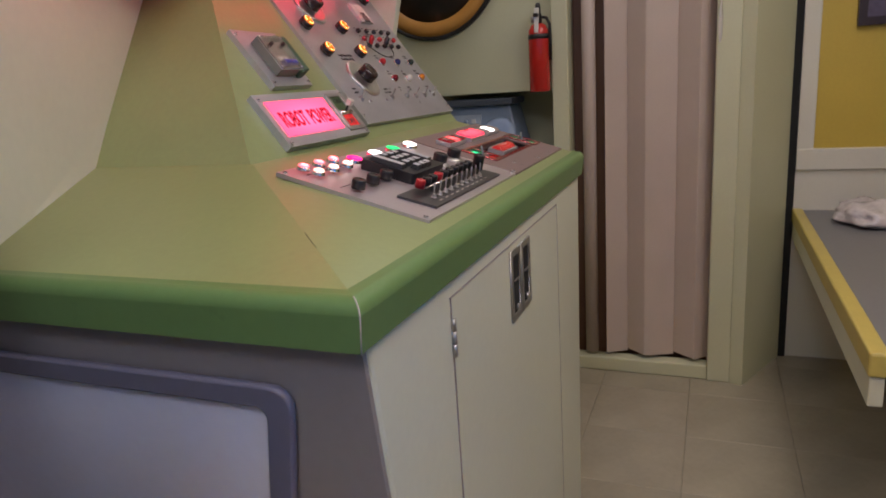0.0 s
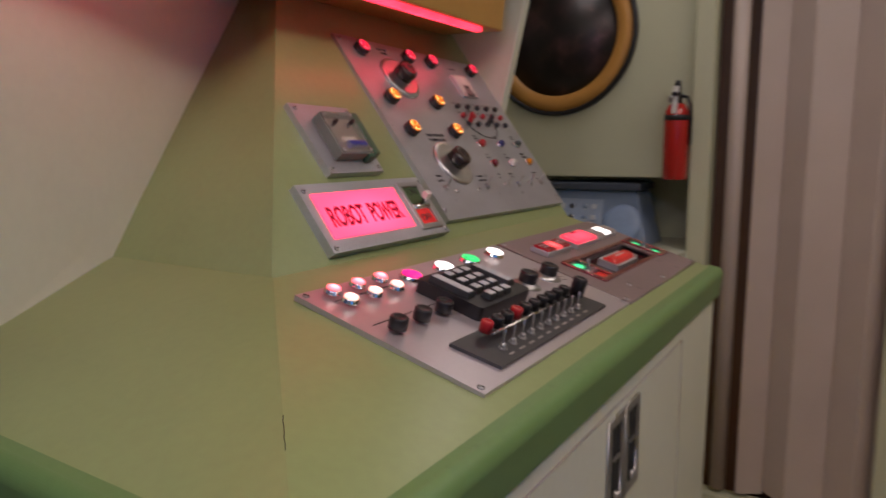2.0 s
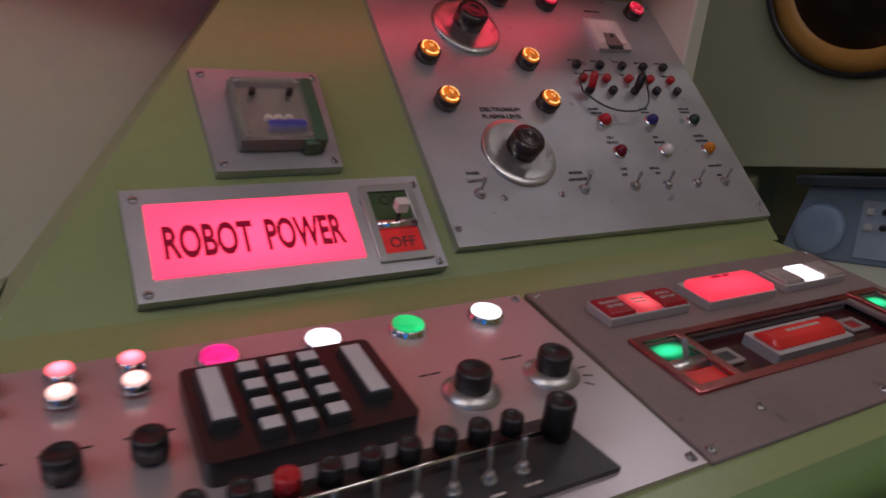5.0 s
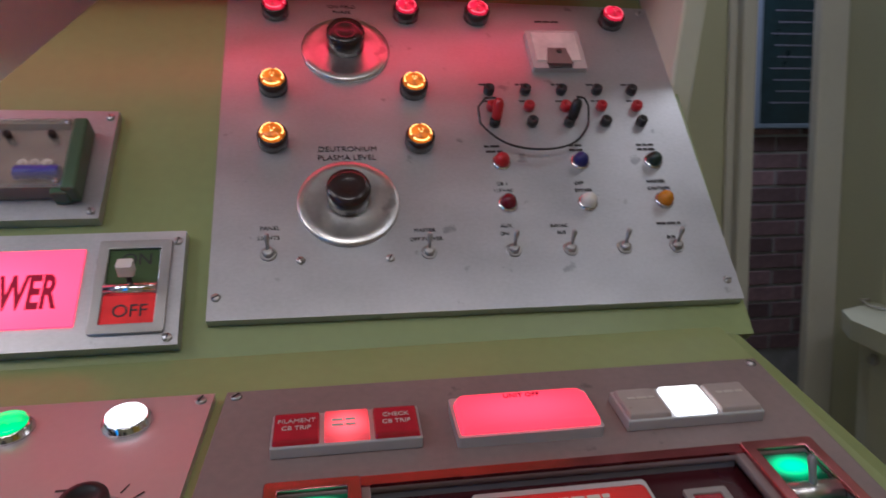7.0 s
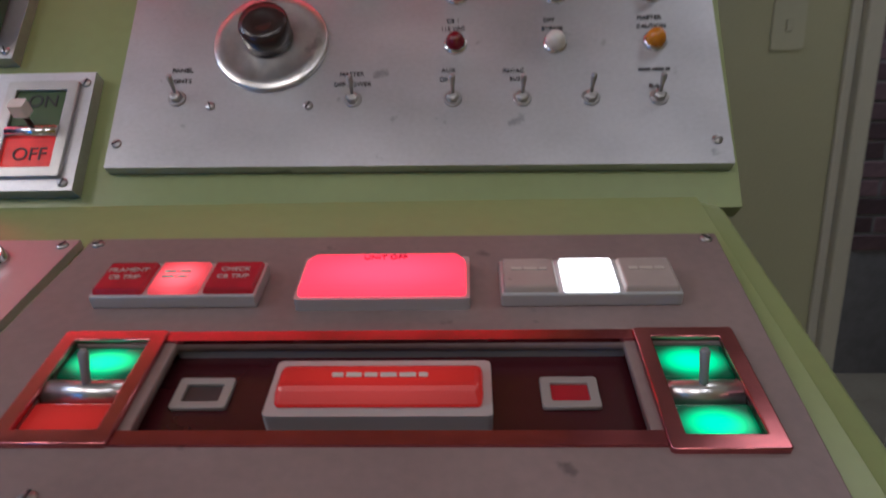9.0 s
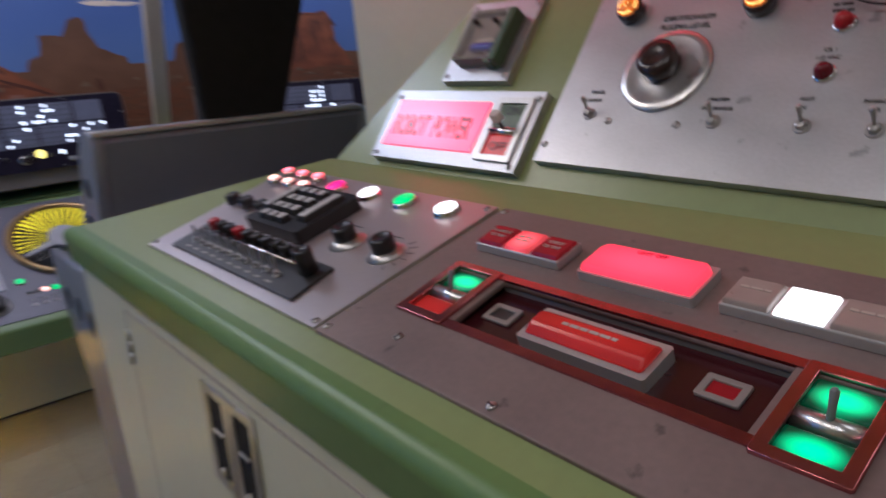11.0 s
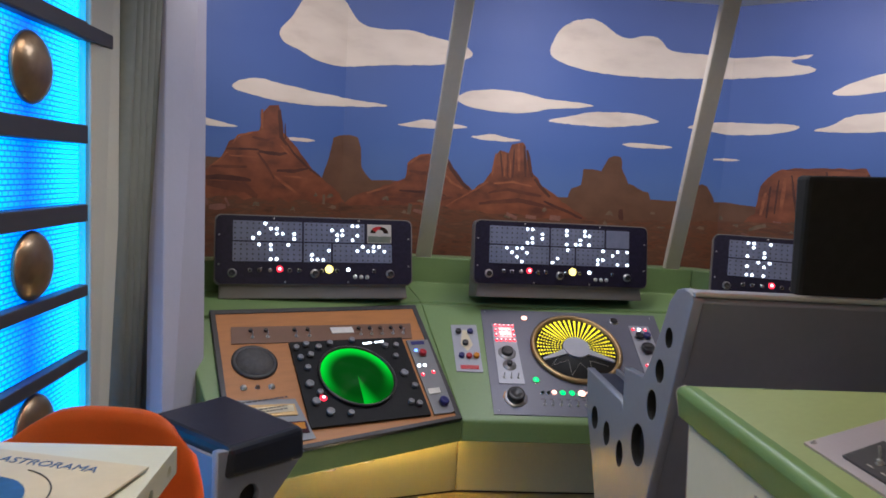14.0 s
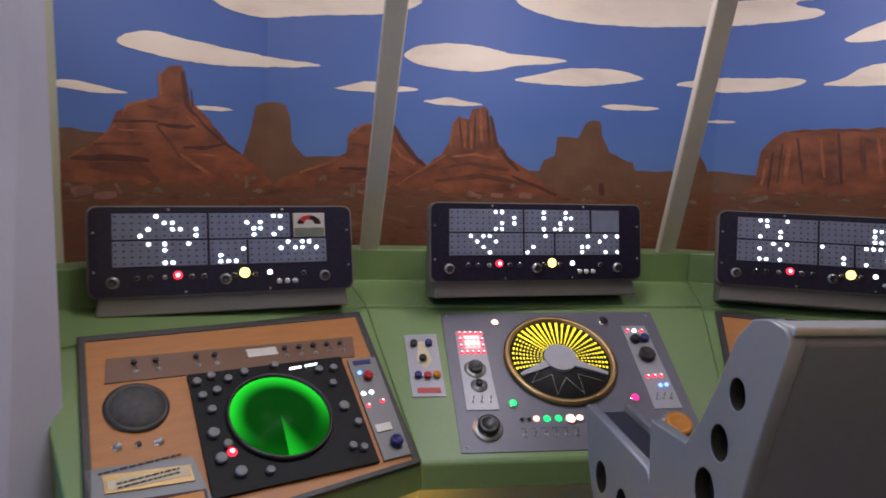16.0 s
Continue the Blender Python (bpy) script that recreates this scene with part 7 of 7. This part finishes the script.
part("foot", box(build(), -0.02, 0.19, 0.0, 0.03, -0.34, 0.02, bevel=0.006), SEAT_GREY, ARM, m=ARMM)

# black sheet in place of the shade inside this plate's holes
part("plate_lining", box(build(), 0.005, 0.125, 0.28, 0.71, -0.0225, -0.0205), BLACK_CLOTH_AND_SHADE, ARM, "black sheet that gives the holes their shade", m=ARMM)
for foot in ([(-1.24, -0.985), (-1.1, -0.95), (-1.15, -0.8), (-1.345, -0.82)], [(-1.05, -0.82), (-0.87, -0.78), (-0.9, -0.52), (-1.09, -0.53)]):
    part("base_foot", prism(build(), foot, 0.0, 0.03, 0, 0.004), SEAT_GREY, ARM, "flat grey foot on the floor")

# ---- orange chair, slab table and record sleeve ----
CH = thing("plastic_chair", "orange moulded plastic bucket chair behind the slab table", "chair", at(-0.30, -1.105, 0) @ Matrix.Rotation(radians(-4), 4, "Z"))
bm = build()
rows = []
o = bmesh.new()
for i, (zz, xx, hw, cup) in enumerate(((0.885, -0.112, 0.13, 0.012), (0.889, -0.098, 0.138, 0.012), (0.882, -0.086, 0.152, 0.016), (0.86, -0.082, 0.178, 0.026), (0.82, -0.078, 0.203, 0.04), (0.76, -0.07, 0.226, 0.055), (0.66, -0.05, 0.246, 0.07), (0.54, -0.02, 0.255, 0.085), (0.46, 0.02, 0.25, 0.09), (0.425, 0.09, 0.235, 0.06), (0.42, 0.25, 0.225, 0.0), (0.435, 0.36, 0.215, -0.02), (0.415, 0.385, 0.2, -0.03))):
    rows.append([o.verts.new((xx + cup * abs(2 * k / 16 - 1) ** 2.2, hw * (2 * k / 16 - 1), zz - (0.03 * abs(2 * k / 16 - 1) ** 4 if i < 4 else 0) + (0.05 * abs(2 * k / 16 - 1) ** 3 if 8 < i < 12 else 0))) for k in range(17)])
for a, b in zip(rows, rows[1:]):
    for k in range(16):
        o.faces.new((a[k], a[k + 1], b[k + 1], b[k])).smooth = True
bmesh.ops.solidify(o, geom=o.faces[:], thickness=0.01)
merge(bm, o)
part("shell", bm, ORANGE, CH, smooth=True)
for x, y in ((0.02, -0.17), (0.02, 0.17), (0.30, -0.17), (0.30, 0.17)):
    bm = build()
    tube(bm, [(x * 1.15, y * 1.2, 0), (x, y, 0.425)], 0.011, 10)
    part("leg", bm, CHROME, CH)

PL = thing("side_table", "white laminate slab table with round holes along its edge", "side table")
TOPZ, SLAB = 0.889, 0.05
part("top_board", box(build(), -0.206, 0.256, -1.36, -0.903, TOPZ - 0.01, TOPZ, bevel=0.0015), WHITE_BOARD, PL, "white laminate top")
part("core", box(build(), -0.195, 0.242, -1.355, -0.918, TOPZ - SLAB, TOPZ - 0.0102), WHITE_BOARD, PL)
outl = [(-0.205, TOPZ - SLAB), (0.255, TOPZ - SLAB), (0.255, TOPZ - 0.01), (-0.205, TOPZ - 0.01)]
part("side_board", curve_plate(outl, [circle(-0.165 + 0.092 * k, TOPZ - 0.031, 0.0115, 16) for k in range(5)], 0.012, 0.001), WHITE_BOARD, PL, "white edge board with round holes", m=Matrix.Translation((0, -0.903, 0)) @ plane_pose((0, 0, 0), (-1, 0, 0), (0, 0, 1)) @ Matrix.Diagonal((-1, 1, 1, 1)))
outl = [(-1.355, TOPZ - SLAB), (-0.916, TOPZ - SLAB), (-0.916, TOPZ - 0.01), (-1.355, TOPZ - 0.01)]
part("side_board", curve_plate(outl, [circle(-0.955 - 0.083 * k, TOPZ - 0.031, 0.0125, 16) for k in range(5)], 0.012, 0.001), WHITE_BOARD, PL, "white edge board with round holes", m=Matrix.Translation((0.255, 0, 0)) @ plane_pose((0, 0, 0), (0, 1, 0), (0, 0, 1)))
part("end_panel", box(build(), 0.2, 0.225, -1.35, -0.95, 0.0, TOPZ - SLAB - 0.0005, bevel=0.002), WHITE_BOARD, PL)
part("back_panel", box(build(), -0.18, 0.199, -1.36, -1.352, 0.0, TOPZ - SLAB - 0.0005, bevel=0.001), WHITE_BOARD, PL)

SL = thing("record_sleeve", "cream record sleeve with a blue globe print on the slab table", "record sleeve", at(0.02, -1.1, TOPZ + 0.008) @ Matrix.Rotation(radians(-12), 4, "Z") @ Matrix.Rotation(radians(-1.6), 4, "Y"))
part("sleeve", box(build(), -0.155, 0.19, -0.16, 0.155, 0, 0.005, bevel=0.0015), CARD, SL)
part("blue_disc", prism(build(), circle(0.03, -0.035, 0.088, 40), 0.005, 0.0056), BLUE_PRINT, SL, "blue printed disc")
bm = build()
for r0 in (0.102, 0.122):
    pts = [(0.03 + r0 * math.cos(radians(a)), -0.035 + r0 * math.sin(radians(a)), 0.0056) for a in range(-40 if r0 < 0.11 else 100, 101 if r0 < 0.11 else 171, 5)]
    tube(bm, pts, 0.002 if r0 < 0.11 else 0.0012, 6)
box(bm, -0.022, 0.022, -0.008, 0.008, 0.005, 0.0057, 0, 0, at(0.05, 0.105, 0, 8))
part("printed_ring", bm, INK, SL)
part("title", lettering("ASTRORAMA", 0.03), BLUE_PRINT, SL, m=at(-0.118, 0.0, 0.0056, 90))

TN = thing("canister", "pale grey tin with a red ring on the slab table", "canister", at(-0.148, -1.302, TOPZ))
part("body", turned(build(), [(0.05, 0.0), (0.052, 0.003), (0.052, 0.158), (0.053, 0.162), (0.0535, 0.166), (0.051, 0.167), (0.0495, 0.163), (0.0495, 0.03), (0, 0.03)], 40), paint("pale_tin_print", (0.4, 0.37, 0.4), 0.35, vary=0.12, scale=20), TN)
part("rim", turned(build(), [(0.0535, 0.159), (0.0545, 0.163), (0.0535, 0.1675), (0.0515, 0.1675)], 40), RACK_DARK, TN, "dark rolled rim")
bm = build()
tube(bm, [(0.0526 * math.cos(0.55 + 0.4 * math.cos(a)), 0.0526 * math.sin(0.55 + 0.4 * math.cos(a)), 0.085 + 0.027 * math.sin(a)) for a in [2 * math.pi * k / 28 for k in range(29)]], 0.0013, 6)
part("red_ring", bm, RED_PLASTIC, TN, "red printed ring")

# ---- lit rack ----
RK = thing("light_rack", "tall rack of backlit blue perforated panels with bronze domes", "rack", at(-0.69, -1.40, 0))
part("rack_body", box(build(), -0.30, 0.30, -0.14, -0.03, 0.0, 2.3, bevel=0.004), RACK_DARK, RK)
LEVELS = ((1.775, 2.02), (1.495, 1.722), (1.275, 1.44), (1.045, 1.222), (0.853, 1.008), (0.63, 0.815), (0.4, 0.59), (0.16, 0.36))
for i, (z0, z1) in enumerate(LEVELS):
    p = part("lit_panel", box(build(), -0.262, 0.262, -0.028, -0.012, -(z1 - z0) / 2, (z1 - z0) / 2, bevel=0.002), RACK_LIT, RK, "backlit blue perforated panel", m=Matrix.Translation((0, 0, (z0 + z1) / 2)))
    if i in (1, 3, 5, 7):
        bm = build()
        turned(bm, [(0.083, 0), (0.087, 0.005), (0.083, 0.014), (0.069, 0.026), (0.044, 0.035), (0.018, 0.039), (0, 0.0395)], 40, 0, Matrix.Rotation(radians(-90), 4, "X"))
        part("dome", bm, BRONZE, p, "bronze dome", m=Matrix.Translation((0.005, -0.008, 0)))
zs = [(2.02, 2.06)] + [(b[1], a[0]) for a, b in zip(LEVELS, LEVELS[1:])] + [(0.1, 0.16)]
for z0, z1 in zs:
    part("crossbar", box(build(), -0.27, 0.27, -0.03, 0.012, z0 + 0.002, z1 - 0.002, bevel=0.003), RACK_DARK, RK, "dark slate crossbar")
part("top_rail", box(build(), -0.445, 0.3, -0.02, 0.016, 1.727, 1.768, bevel=0.003), RACK_DARK, RK, "dark slate rail")
for x0, x1, name in ((-0.31, -0.272, "glow_edge"), (0.272, 0.31, "glow_edge")):
    part(name, box(build(), x0, x1, -0.03, -0.012, 0.1, 2.2, bevel=0.002), glow("blue_edge_light", (0.03, 0.5, 1.0), 1.5 if x0 > 0 else 0.8, vary=0.3, scale=3), RK, "glowing blue edge strip")
# pale upright and grey drape between the rack and the window's end panel
single("wall_upright", solid(build(), [(-1.06, -1.5, 0), (-1.0, -1.40, 0), (-1.1, -1.36, 0), (-1.16, -1.46, 0)], [(-1.06, -1.5, 2.5), (-1.0, -1.40, 2.5), (-1.16, -1.38, 2.5), (-1.2, -1.46, 2.5)], bevel=0.006), PALE_WALL, "pale upright beside the lit rack", "post", kind="structure")
DR = thing("drape", "grey-green drape hanging in vertical folds", "curtain")
for k in range(5):
    f = k / 4
    x, y = -1.09 - 0.17 * f, -1.385 + 0.02 * f
    bm = build()
    solid(bm, [(x + 0.03 * math.cos(a) + 0.03, y + 0.035 * math.sin(a), 0.01) for a in [2 * math.pi * q / 12 for q in range(12)]], [(x - 0.16 + 0.03 * math.cos(a), y + 0.035 * math.sin(a), 2.49) for a in [2 * math.pi * q / 12 for q in range(12)]])
    part("fold", bm, GREY_CURTAIN, DR, smooth=True)


# ---- the cabin's east side ----
# folding door in pleats
FD = thing("folding_door", "closed beige vinyl folding door in tall pleats", "door")
PLEATS = (-0.313, -0.262, -0.18, -0.066, 0.008, 0.089, 0.098)
for k, (y0, y1) in enumerate(zip(PLEATS, PLEATS[1:])):
    a, b = (2.084, 2.14) if k % 2 else (2.14, 2.084)
    low = 0.072 + (0.007 if k % 2 else 0.0)
    bm = build()
    solid(bm, [(a, y0, low), (b, y1, low + 0.004), (b + 0.012, y1, low + 0.004), (a + 0.012, y0, low)], [(a, y0, 2.4), (b, y1, 2.4), (b + 0.012, y1, 2.4), (a + 0.012, y0, 2.4)], bevel=0.002, seg=1)
    part("pleat", bm, FOLD_DOOR, FD)
bm = build()
turned(bm, [(0.027, 0.075), (0.027, 2.4)], 20, 0, at(2.112, 0.154))
part("end_roll", bm, FOLD_DOOR, FD, smooth=True)
box(b := build(), 2.088, 2.118, -0.335, -0.313, 0.075, 2.4, bevel=0.003)
part("lead_post", b, FOLD_DOOR, FD)
bm = build()
tube(bm, [(2.095, -0.325, 1.30), (2.068, -0.326, 1.33), (2.058, -0.327, 1.42), (2.06, -0.327, 1.52), (2.07, -0.327, 1.57), (2.095, -0.327, 1.59)], 0.0085, 10)
part("handle", bm, WHITE_PLASTIC, FD, "white curved pull handle")

# porthole
PH = thing("porthole", "round porthole with an ochre ring and a dark star view", "porthole", plane_pose((2.1, 0.80, 1.735), (0, -1, 0), (0, 0, 1)))
bm = build()
turned(bm, [(0.305, 0), (0.305, 0.016), (0.296, 0.022), (0.288, 0.016), (0.288, 0.0)], 72)
part("black_rim", bm, BLACK, PH)
bm = build()
turned(bm, [(0.289, 0.0), (0.289, 0.012), (0.262, 0.018), (0.232, 0.012), (0.228, 0.0)], 72)
part("ring", bm, PORT_ORANGE, PH, "broad ochre ring")
part("window_pane", turned(build(), [(0.229, 0.002), (0.229, 0.004), (0, 0.0045)], 72), GALAXY, PH, "dark star field behind glass")

# fire extinguisher
EX = thing("fire_extinguisher", "red fire extinguisher with a black valve and steel handle", "fire extinguisher", at(2.05, 0.338, 1.195))
part("cylinder", turned(build(), [(0.036, 0.0), (0.041, 0.006), (0.041, 0.215), (0.039, 0.235), (0.028, 0.256), (0.016, 0.262)], 32), EXT_RED, EX, "red enamelled cylinder")
part("strap", turned(build(), [(0.0425, 0.0), (0.0425, 0.018)], 32, 0, at(0, 0, 0.203)), BLACK, EX, "black strap")
bm = build()
turned(bm, [(0.015, 0.26), (0.015, 0.29), (0.011, 0.3), (0.011, 0.325), (0.008, 0.338)], 16)
box(bm, -0.05, 0.012, -0.009, 0.009, 0.283, 0.297, 0, 0.003)
part("valve", bm, BLACK, EX, "black valve head")
bm = build()
solid(bm, [(-0.042, -0.009, 0.225), (-0.036, -0.009, 0.225), (-0.036, 0.009, 0.225), (-0.042, 0.009, 0.225)], [(-0.03, -0.009, 0.318), (-0.016, -0.009, 0.318), (-0.016, 0.009, 0.318), (-0.03, 0.009, 0.318)], bevel=0.002)
part("handle", bm, WHITE_PLASTIC, EX, "pale steel handle")
bm = build()
rod(bm, 0.013, 0, 0.012, 16, 0, Matrix.Translation((0.0, 0.015, 0.277)) @ Matrix.Rotation(radians(-90), 4, "X"))
part("gauge", bm, STEEL, EX)
bm = build()
tube(bm, [(0, -0.012, 0.285), (-0.01, -0.035, 0.28), (-0.012, -0.047, 0.255), (-0.01, -0.049, 0.2), (-0.008, -0.048, 0.12)], 0.006, 8)
part("hose", bm, BLACK, EX, "thin black hose")
box(b := build(), 0.036, 0.052, -0.02, 0.02, 0.05, 0.24, bevel=0.002)
part("bracket", b, STEEL, EX)

# counter under the porthole
bm = build()
prism(bm, [(2.44, 0.29), (2.44, 1.3), (2.08, 1.3), (1.95, 1.24), (1.89, 1.14), (1.81, 0.8), (1.79, 0.36), (1.85, 0.29)], 0.90, 0.945, 0, 0.012, seg=3)
CT = thing("counter", "cream counter with a rounded front in the wall recess", "counter")
part("worktop", bm, CREAM, CT)
part("cabinet", prism(build(), [(2.41, 0.31), (2.41, 1.27), (2.1, 1.27), (1.98, 1.21), (1.93, 1.12), (1.85, 0.8), (1.83, 0.38), (1.89, 0.31)], 0.0, 0.9, 0, 0.004, seg=1), CREAM, CT)
for z in (0.5, 0.86):
    part("knob", turned(build(), [(0.01, 0), (0.014, 0.01), (0.009, 0.02)], 16, 0, plane_pose((1.928, 1.1, z), (0, -1, 0), (0, 0, 1))), STEEL, CT)

# pale blue radio on the counter
RD = thing("radio_set", "pale blue radio set with two round loudspeakers on the counter", "radio", at(2.16, 0.72, 0.945))
part("case", solid(build(), [(-0.10, -0.29, 0), (0.12, -0.29, 0), (0.12, 0.29, 0), (-0.10, 0.29, 0)], [(-0.045, -0.235, 0.205), (0.12, -0.235, 0.205), (0.12, 0.235, 0.205), (-0.045, 0.235, 0.205)], bevel=0.008), DEVICE_BLUE, RD)
part("lid", box(build(), -0.085, 0.12, -0.255, 0.255, 0.205, 0.232, bevel=0.006), DEVICE_DARK, RD, "dark slate lid")
FRONT = plane_pose((-0.0735, 0, 0.1), (0, -1, 0), (0.055, 0, 0.205))
SPEAKER_BLUE = paint("blue_speaker_cover", (0.25, 0.33, 0.47), 0.4)
for u in (0.194, -0.178):
    bm = build()
    turned(bm, [(0.071, 0), (0.073, 0.006), (0.066, 0.014), (0.045, 0.019), (0, 0.021)], 40)
    part("speaker", bm, SPEAKER_BLUE, RD, "pale blue round speaker cover", m=FRONT @ at(u, -0.018, 0.0))
PAN = part("button_panel", box(build(), -0.072, 0.112, -0.085, 0.07, 0, 0.005, bevel=0.001), paint("pale_blue_panel", (0.32, 0.38, 0.48), 0.4), RD, "pale panel with small buttons", m=FRONT)
square = box(build(), -0.009, 0.009, -0.009, 0.009, 0, 0.008, bevel=0.002)
SQUARE = mesh_of("button", square, [KEY_WHITE])
for i, u in enumerate((-0.046, -0.008, 0.044, 0.08)):
    for j, v in enumerate((0.04, -0.002)):
        place(SQUARE if i in (0, 3) else dome_mesh((BLACK, DEVICE_BLUE)[i - 1], 0.009), PAN, u, v, 0.005, name="button")
place(knob_mesh(0.017, 0.014), PAN, 0.072, -0.045, 0.005, label="black knob")

# upright telephone
TEL = thing("telephone", "cream one-piece upright telephone on the counter", "telephone", at(2.17, 1.2, 0.945))
part("body", turned(build(), [(0.058, 0.004), (0.06, 0.012), (0.055, 0.04), (0.036, 0.075), (0.025, 0.1), (0.023, 0.135), (0.029, 0.165), (0.034, 0.185), (0.034, 0.215), (0.026, 0.225)], 32), paint("ivory_plastic", (0.6, 0.56, 0.38), 0.35, vary=0.05), TEL, smooth=True)
part("foot", turned(build(), [(0.056, 0.0), (0.056, 0.006)], 32), BLACK, TEL)
bm = build()
tube(bm, [(-0.03, -0.03, 0.006), (-0.1, -0.06, 0.005), (-0.14, 0.03, 0.005), (-0.1, 0.12, 0.005), (0.05, 0.13, 0.005), (0.2, 0.1, 0.005)], 0.003, 6)
part("cord", bm, WHITE_PLASTIC, TEL)

# small fittings on the back wall
SWP = thing("light_switch", "cream light switch plate on the wall", "light switch", plane_pose((1.641, 1.5, 1.318), (1, 0, 0), (0, 0, 1)))
part("plate", prism(build(), round_rect(-0.038, 0.038, -0.055, 0.055, 0.006), 0, 0.007, 0, 0.002), CREAM, SWP)
part("rocker", box(build(), -0.008, 0.008, -0.014, 0.014, 0.006, 0.013, bevel=0.002), CREAM, SWP)
HK = thing("wall_strip", "narrow black strip with a pale tip on the wall", "wall strip", plane_pose((1.664, 1.5, 1.732), (1, 0, 0), (0, 0, 1)))
part("strip", solid(build(), [(-0.007, -0.1, 0), (0.007, -0.1, 0), (0.007, -0.1, 0.01), (-0.007, -0.1, 0.01)], [(-0.007, 0.45, 0), (0.007, 0.45, 0), (0.007, 0.45, 0.01), (-0.007, 0.45, 0.01)], bevel=0.002), BLACK, HK)
part("tip", box(build(), -0.009, 0.009, -0.114, -0.1, 0, 0.011, bevel=0.002), WHITE_PLASTIC, HK)

# dark board on the brickwork
BD = thing("notice_board", "dark framed notice board on the brick wall", "notice board", plane_pose((2.606, 2.352, 1.892), (1, 0, 0), (0, 0, 1)))
part("board", box(build(), -0.17, 0.17, -0.42, 0.42, 0, 0.02), BOARD_DARK, BD)
for x0, x1, y0, y1 in ((-0.185, -0.165, -0.435, 0.435), (0.165, 0.185, -0.435, 0.435), (-0.165, 0.165, -0.435, -0.415), (-0.165, 0.165, 0.415, 0.435)):
    part("frame_rail", box(build(), x0, x1, y0, y1, 0, 0.03, bevel=0.003), paint("blue_grey_metal", (0.25, 0.3, 0.4), 0.4, metal=0.5), BD)
for k in range(16):
    bars(BD, 0.0, 0.36 - 0.046 * k, 0.24 - 0.03 * (k % 3), 1, 0.007, z=0.0205, mat=BLUE_GREY, seed=200 + k)

# table along the alcove
TB = thing("table", "cream table with a yellow edge and grey top", "table")
part("top", box(build(), 0.86, 2.4, -1.35, -0.665, 0.615, 0.648, bevel=0.003), GREY_METAL, TB, "grey table top")
part("edge", box(build(), 0.84, 2.4, -0.665, -0.625, 0.60, 0.655, bevel=0.006), paint("yellow_edge_paint", (0.5, 0.4, 0.1), 0.4), TB, "yellow painted edge")
part("apron", box(build(), 0.85, 2.4, -0.66, -0.63, 0.53, 0.6, bevel=0.003), CREAM, TB)
part("support", box(build(), 2.3, 2.395, -1.34, -1.0, 0.0, 0.615, bevel=0.004), PALE_WALL, TB)
part("leg", box(build(), 0.88, 0.94, -1.34, -1.28, 0.0, 0.615, bevel=0.004), CREAM, TB)
# clear plastic bag on the table
o = bmesh.new()
bmesh.ops.create_icosphere(o, subdivisions=4, radius=1.0)
for v in o.verts:
    p = v.co
    k = 1 + 0.22 * noise.noise(p * 2.2) + 0.1 * noise.noise(p * 5.5)
    v.co = Vector((p.x * 0.16 * k, p.y * 0.13 * k, max(-0.0, (p.z * 0.6 + 0.35) * 0.085 * k)))
for f in o.faces:
    f.smooth = True
single("plastic_bag", o, paint("cloudy_plastic_film", (0.55, 0.5, 0.5), 0.18, vary=0.3, scale=18, bump=0.5), "crumpled clear plastic bag of pale parts on the table", "plastic bag", at(2.18, -0.88, 0.648), smooth=True)
# picture on the ochre wall
PC = thing("picture", "dark framed picture on the ochre wall", "picture", plane_pose((2.408, -0.98, 1.62), (0, -1, 0), (0, 0, 1)))
part("picture_frame", prism(build(), round_rect(-0.17, 0.17, -0.26, 0.26, 0.006), 0, 0.022, 0, 0.003), paint("dark_brown_frame", (0.03, 0.018, 0.02), 0.35), PC)
part("print", box(build(), -0.14, 0.14, -0.23, 0.23, 0.022, 0.0235), paint("violet_grey_print", (0.1, 0.08, 0.12), 0.3, vary=0.4, scale=12), PC)

# ---- floor tiles and bricks ----
tile = build()
box(tile, -0.1703, 0.1703, -0.1703, 0.1703, -0.006, 0.0, bevel=0.0012, seg=1)
TILE_MESH = mesh_of("tile", tile, [TILE])
for i in range(20):
    for j in range(15):
        part("tile", TILE_MESH, None, FLOOR, m=at(-3.4 + 0.3424 * i + 0.02, -2.13 + 0.3424 * j - 0.005))
brick = build()
box(brick, -0.105, 0.105, -0.0045, 0.012, -0.0297, 0.0297, bevel=0.003, seg=1)
WALL_BRICK_Y = 2.36
BRICK_MESH = mesh_of("brick", brick, [BRICK])
rnd = random.Random(8)
for j in range(26):
    for i in range(8):
        part("brick", BRICK_MESH, None, WALL_BRICK, m=Matrix.Translation((1.55 + 0.221 * i + (0.11 if j % 2 else 0) + rnd.uniform(-0.004, 0.004), WALL_BRICK_Y + rnd.uniform(-0.002, 0.002), 0.548 + 0.0705 * j)))
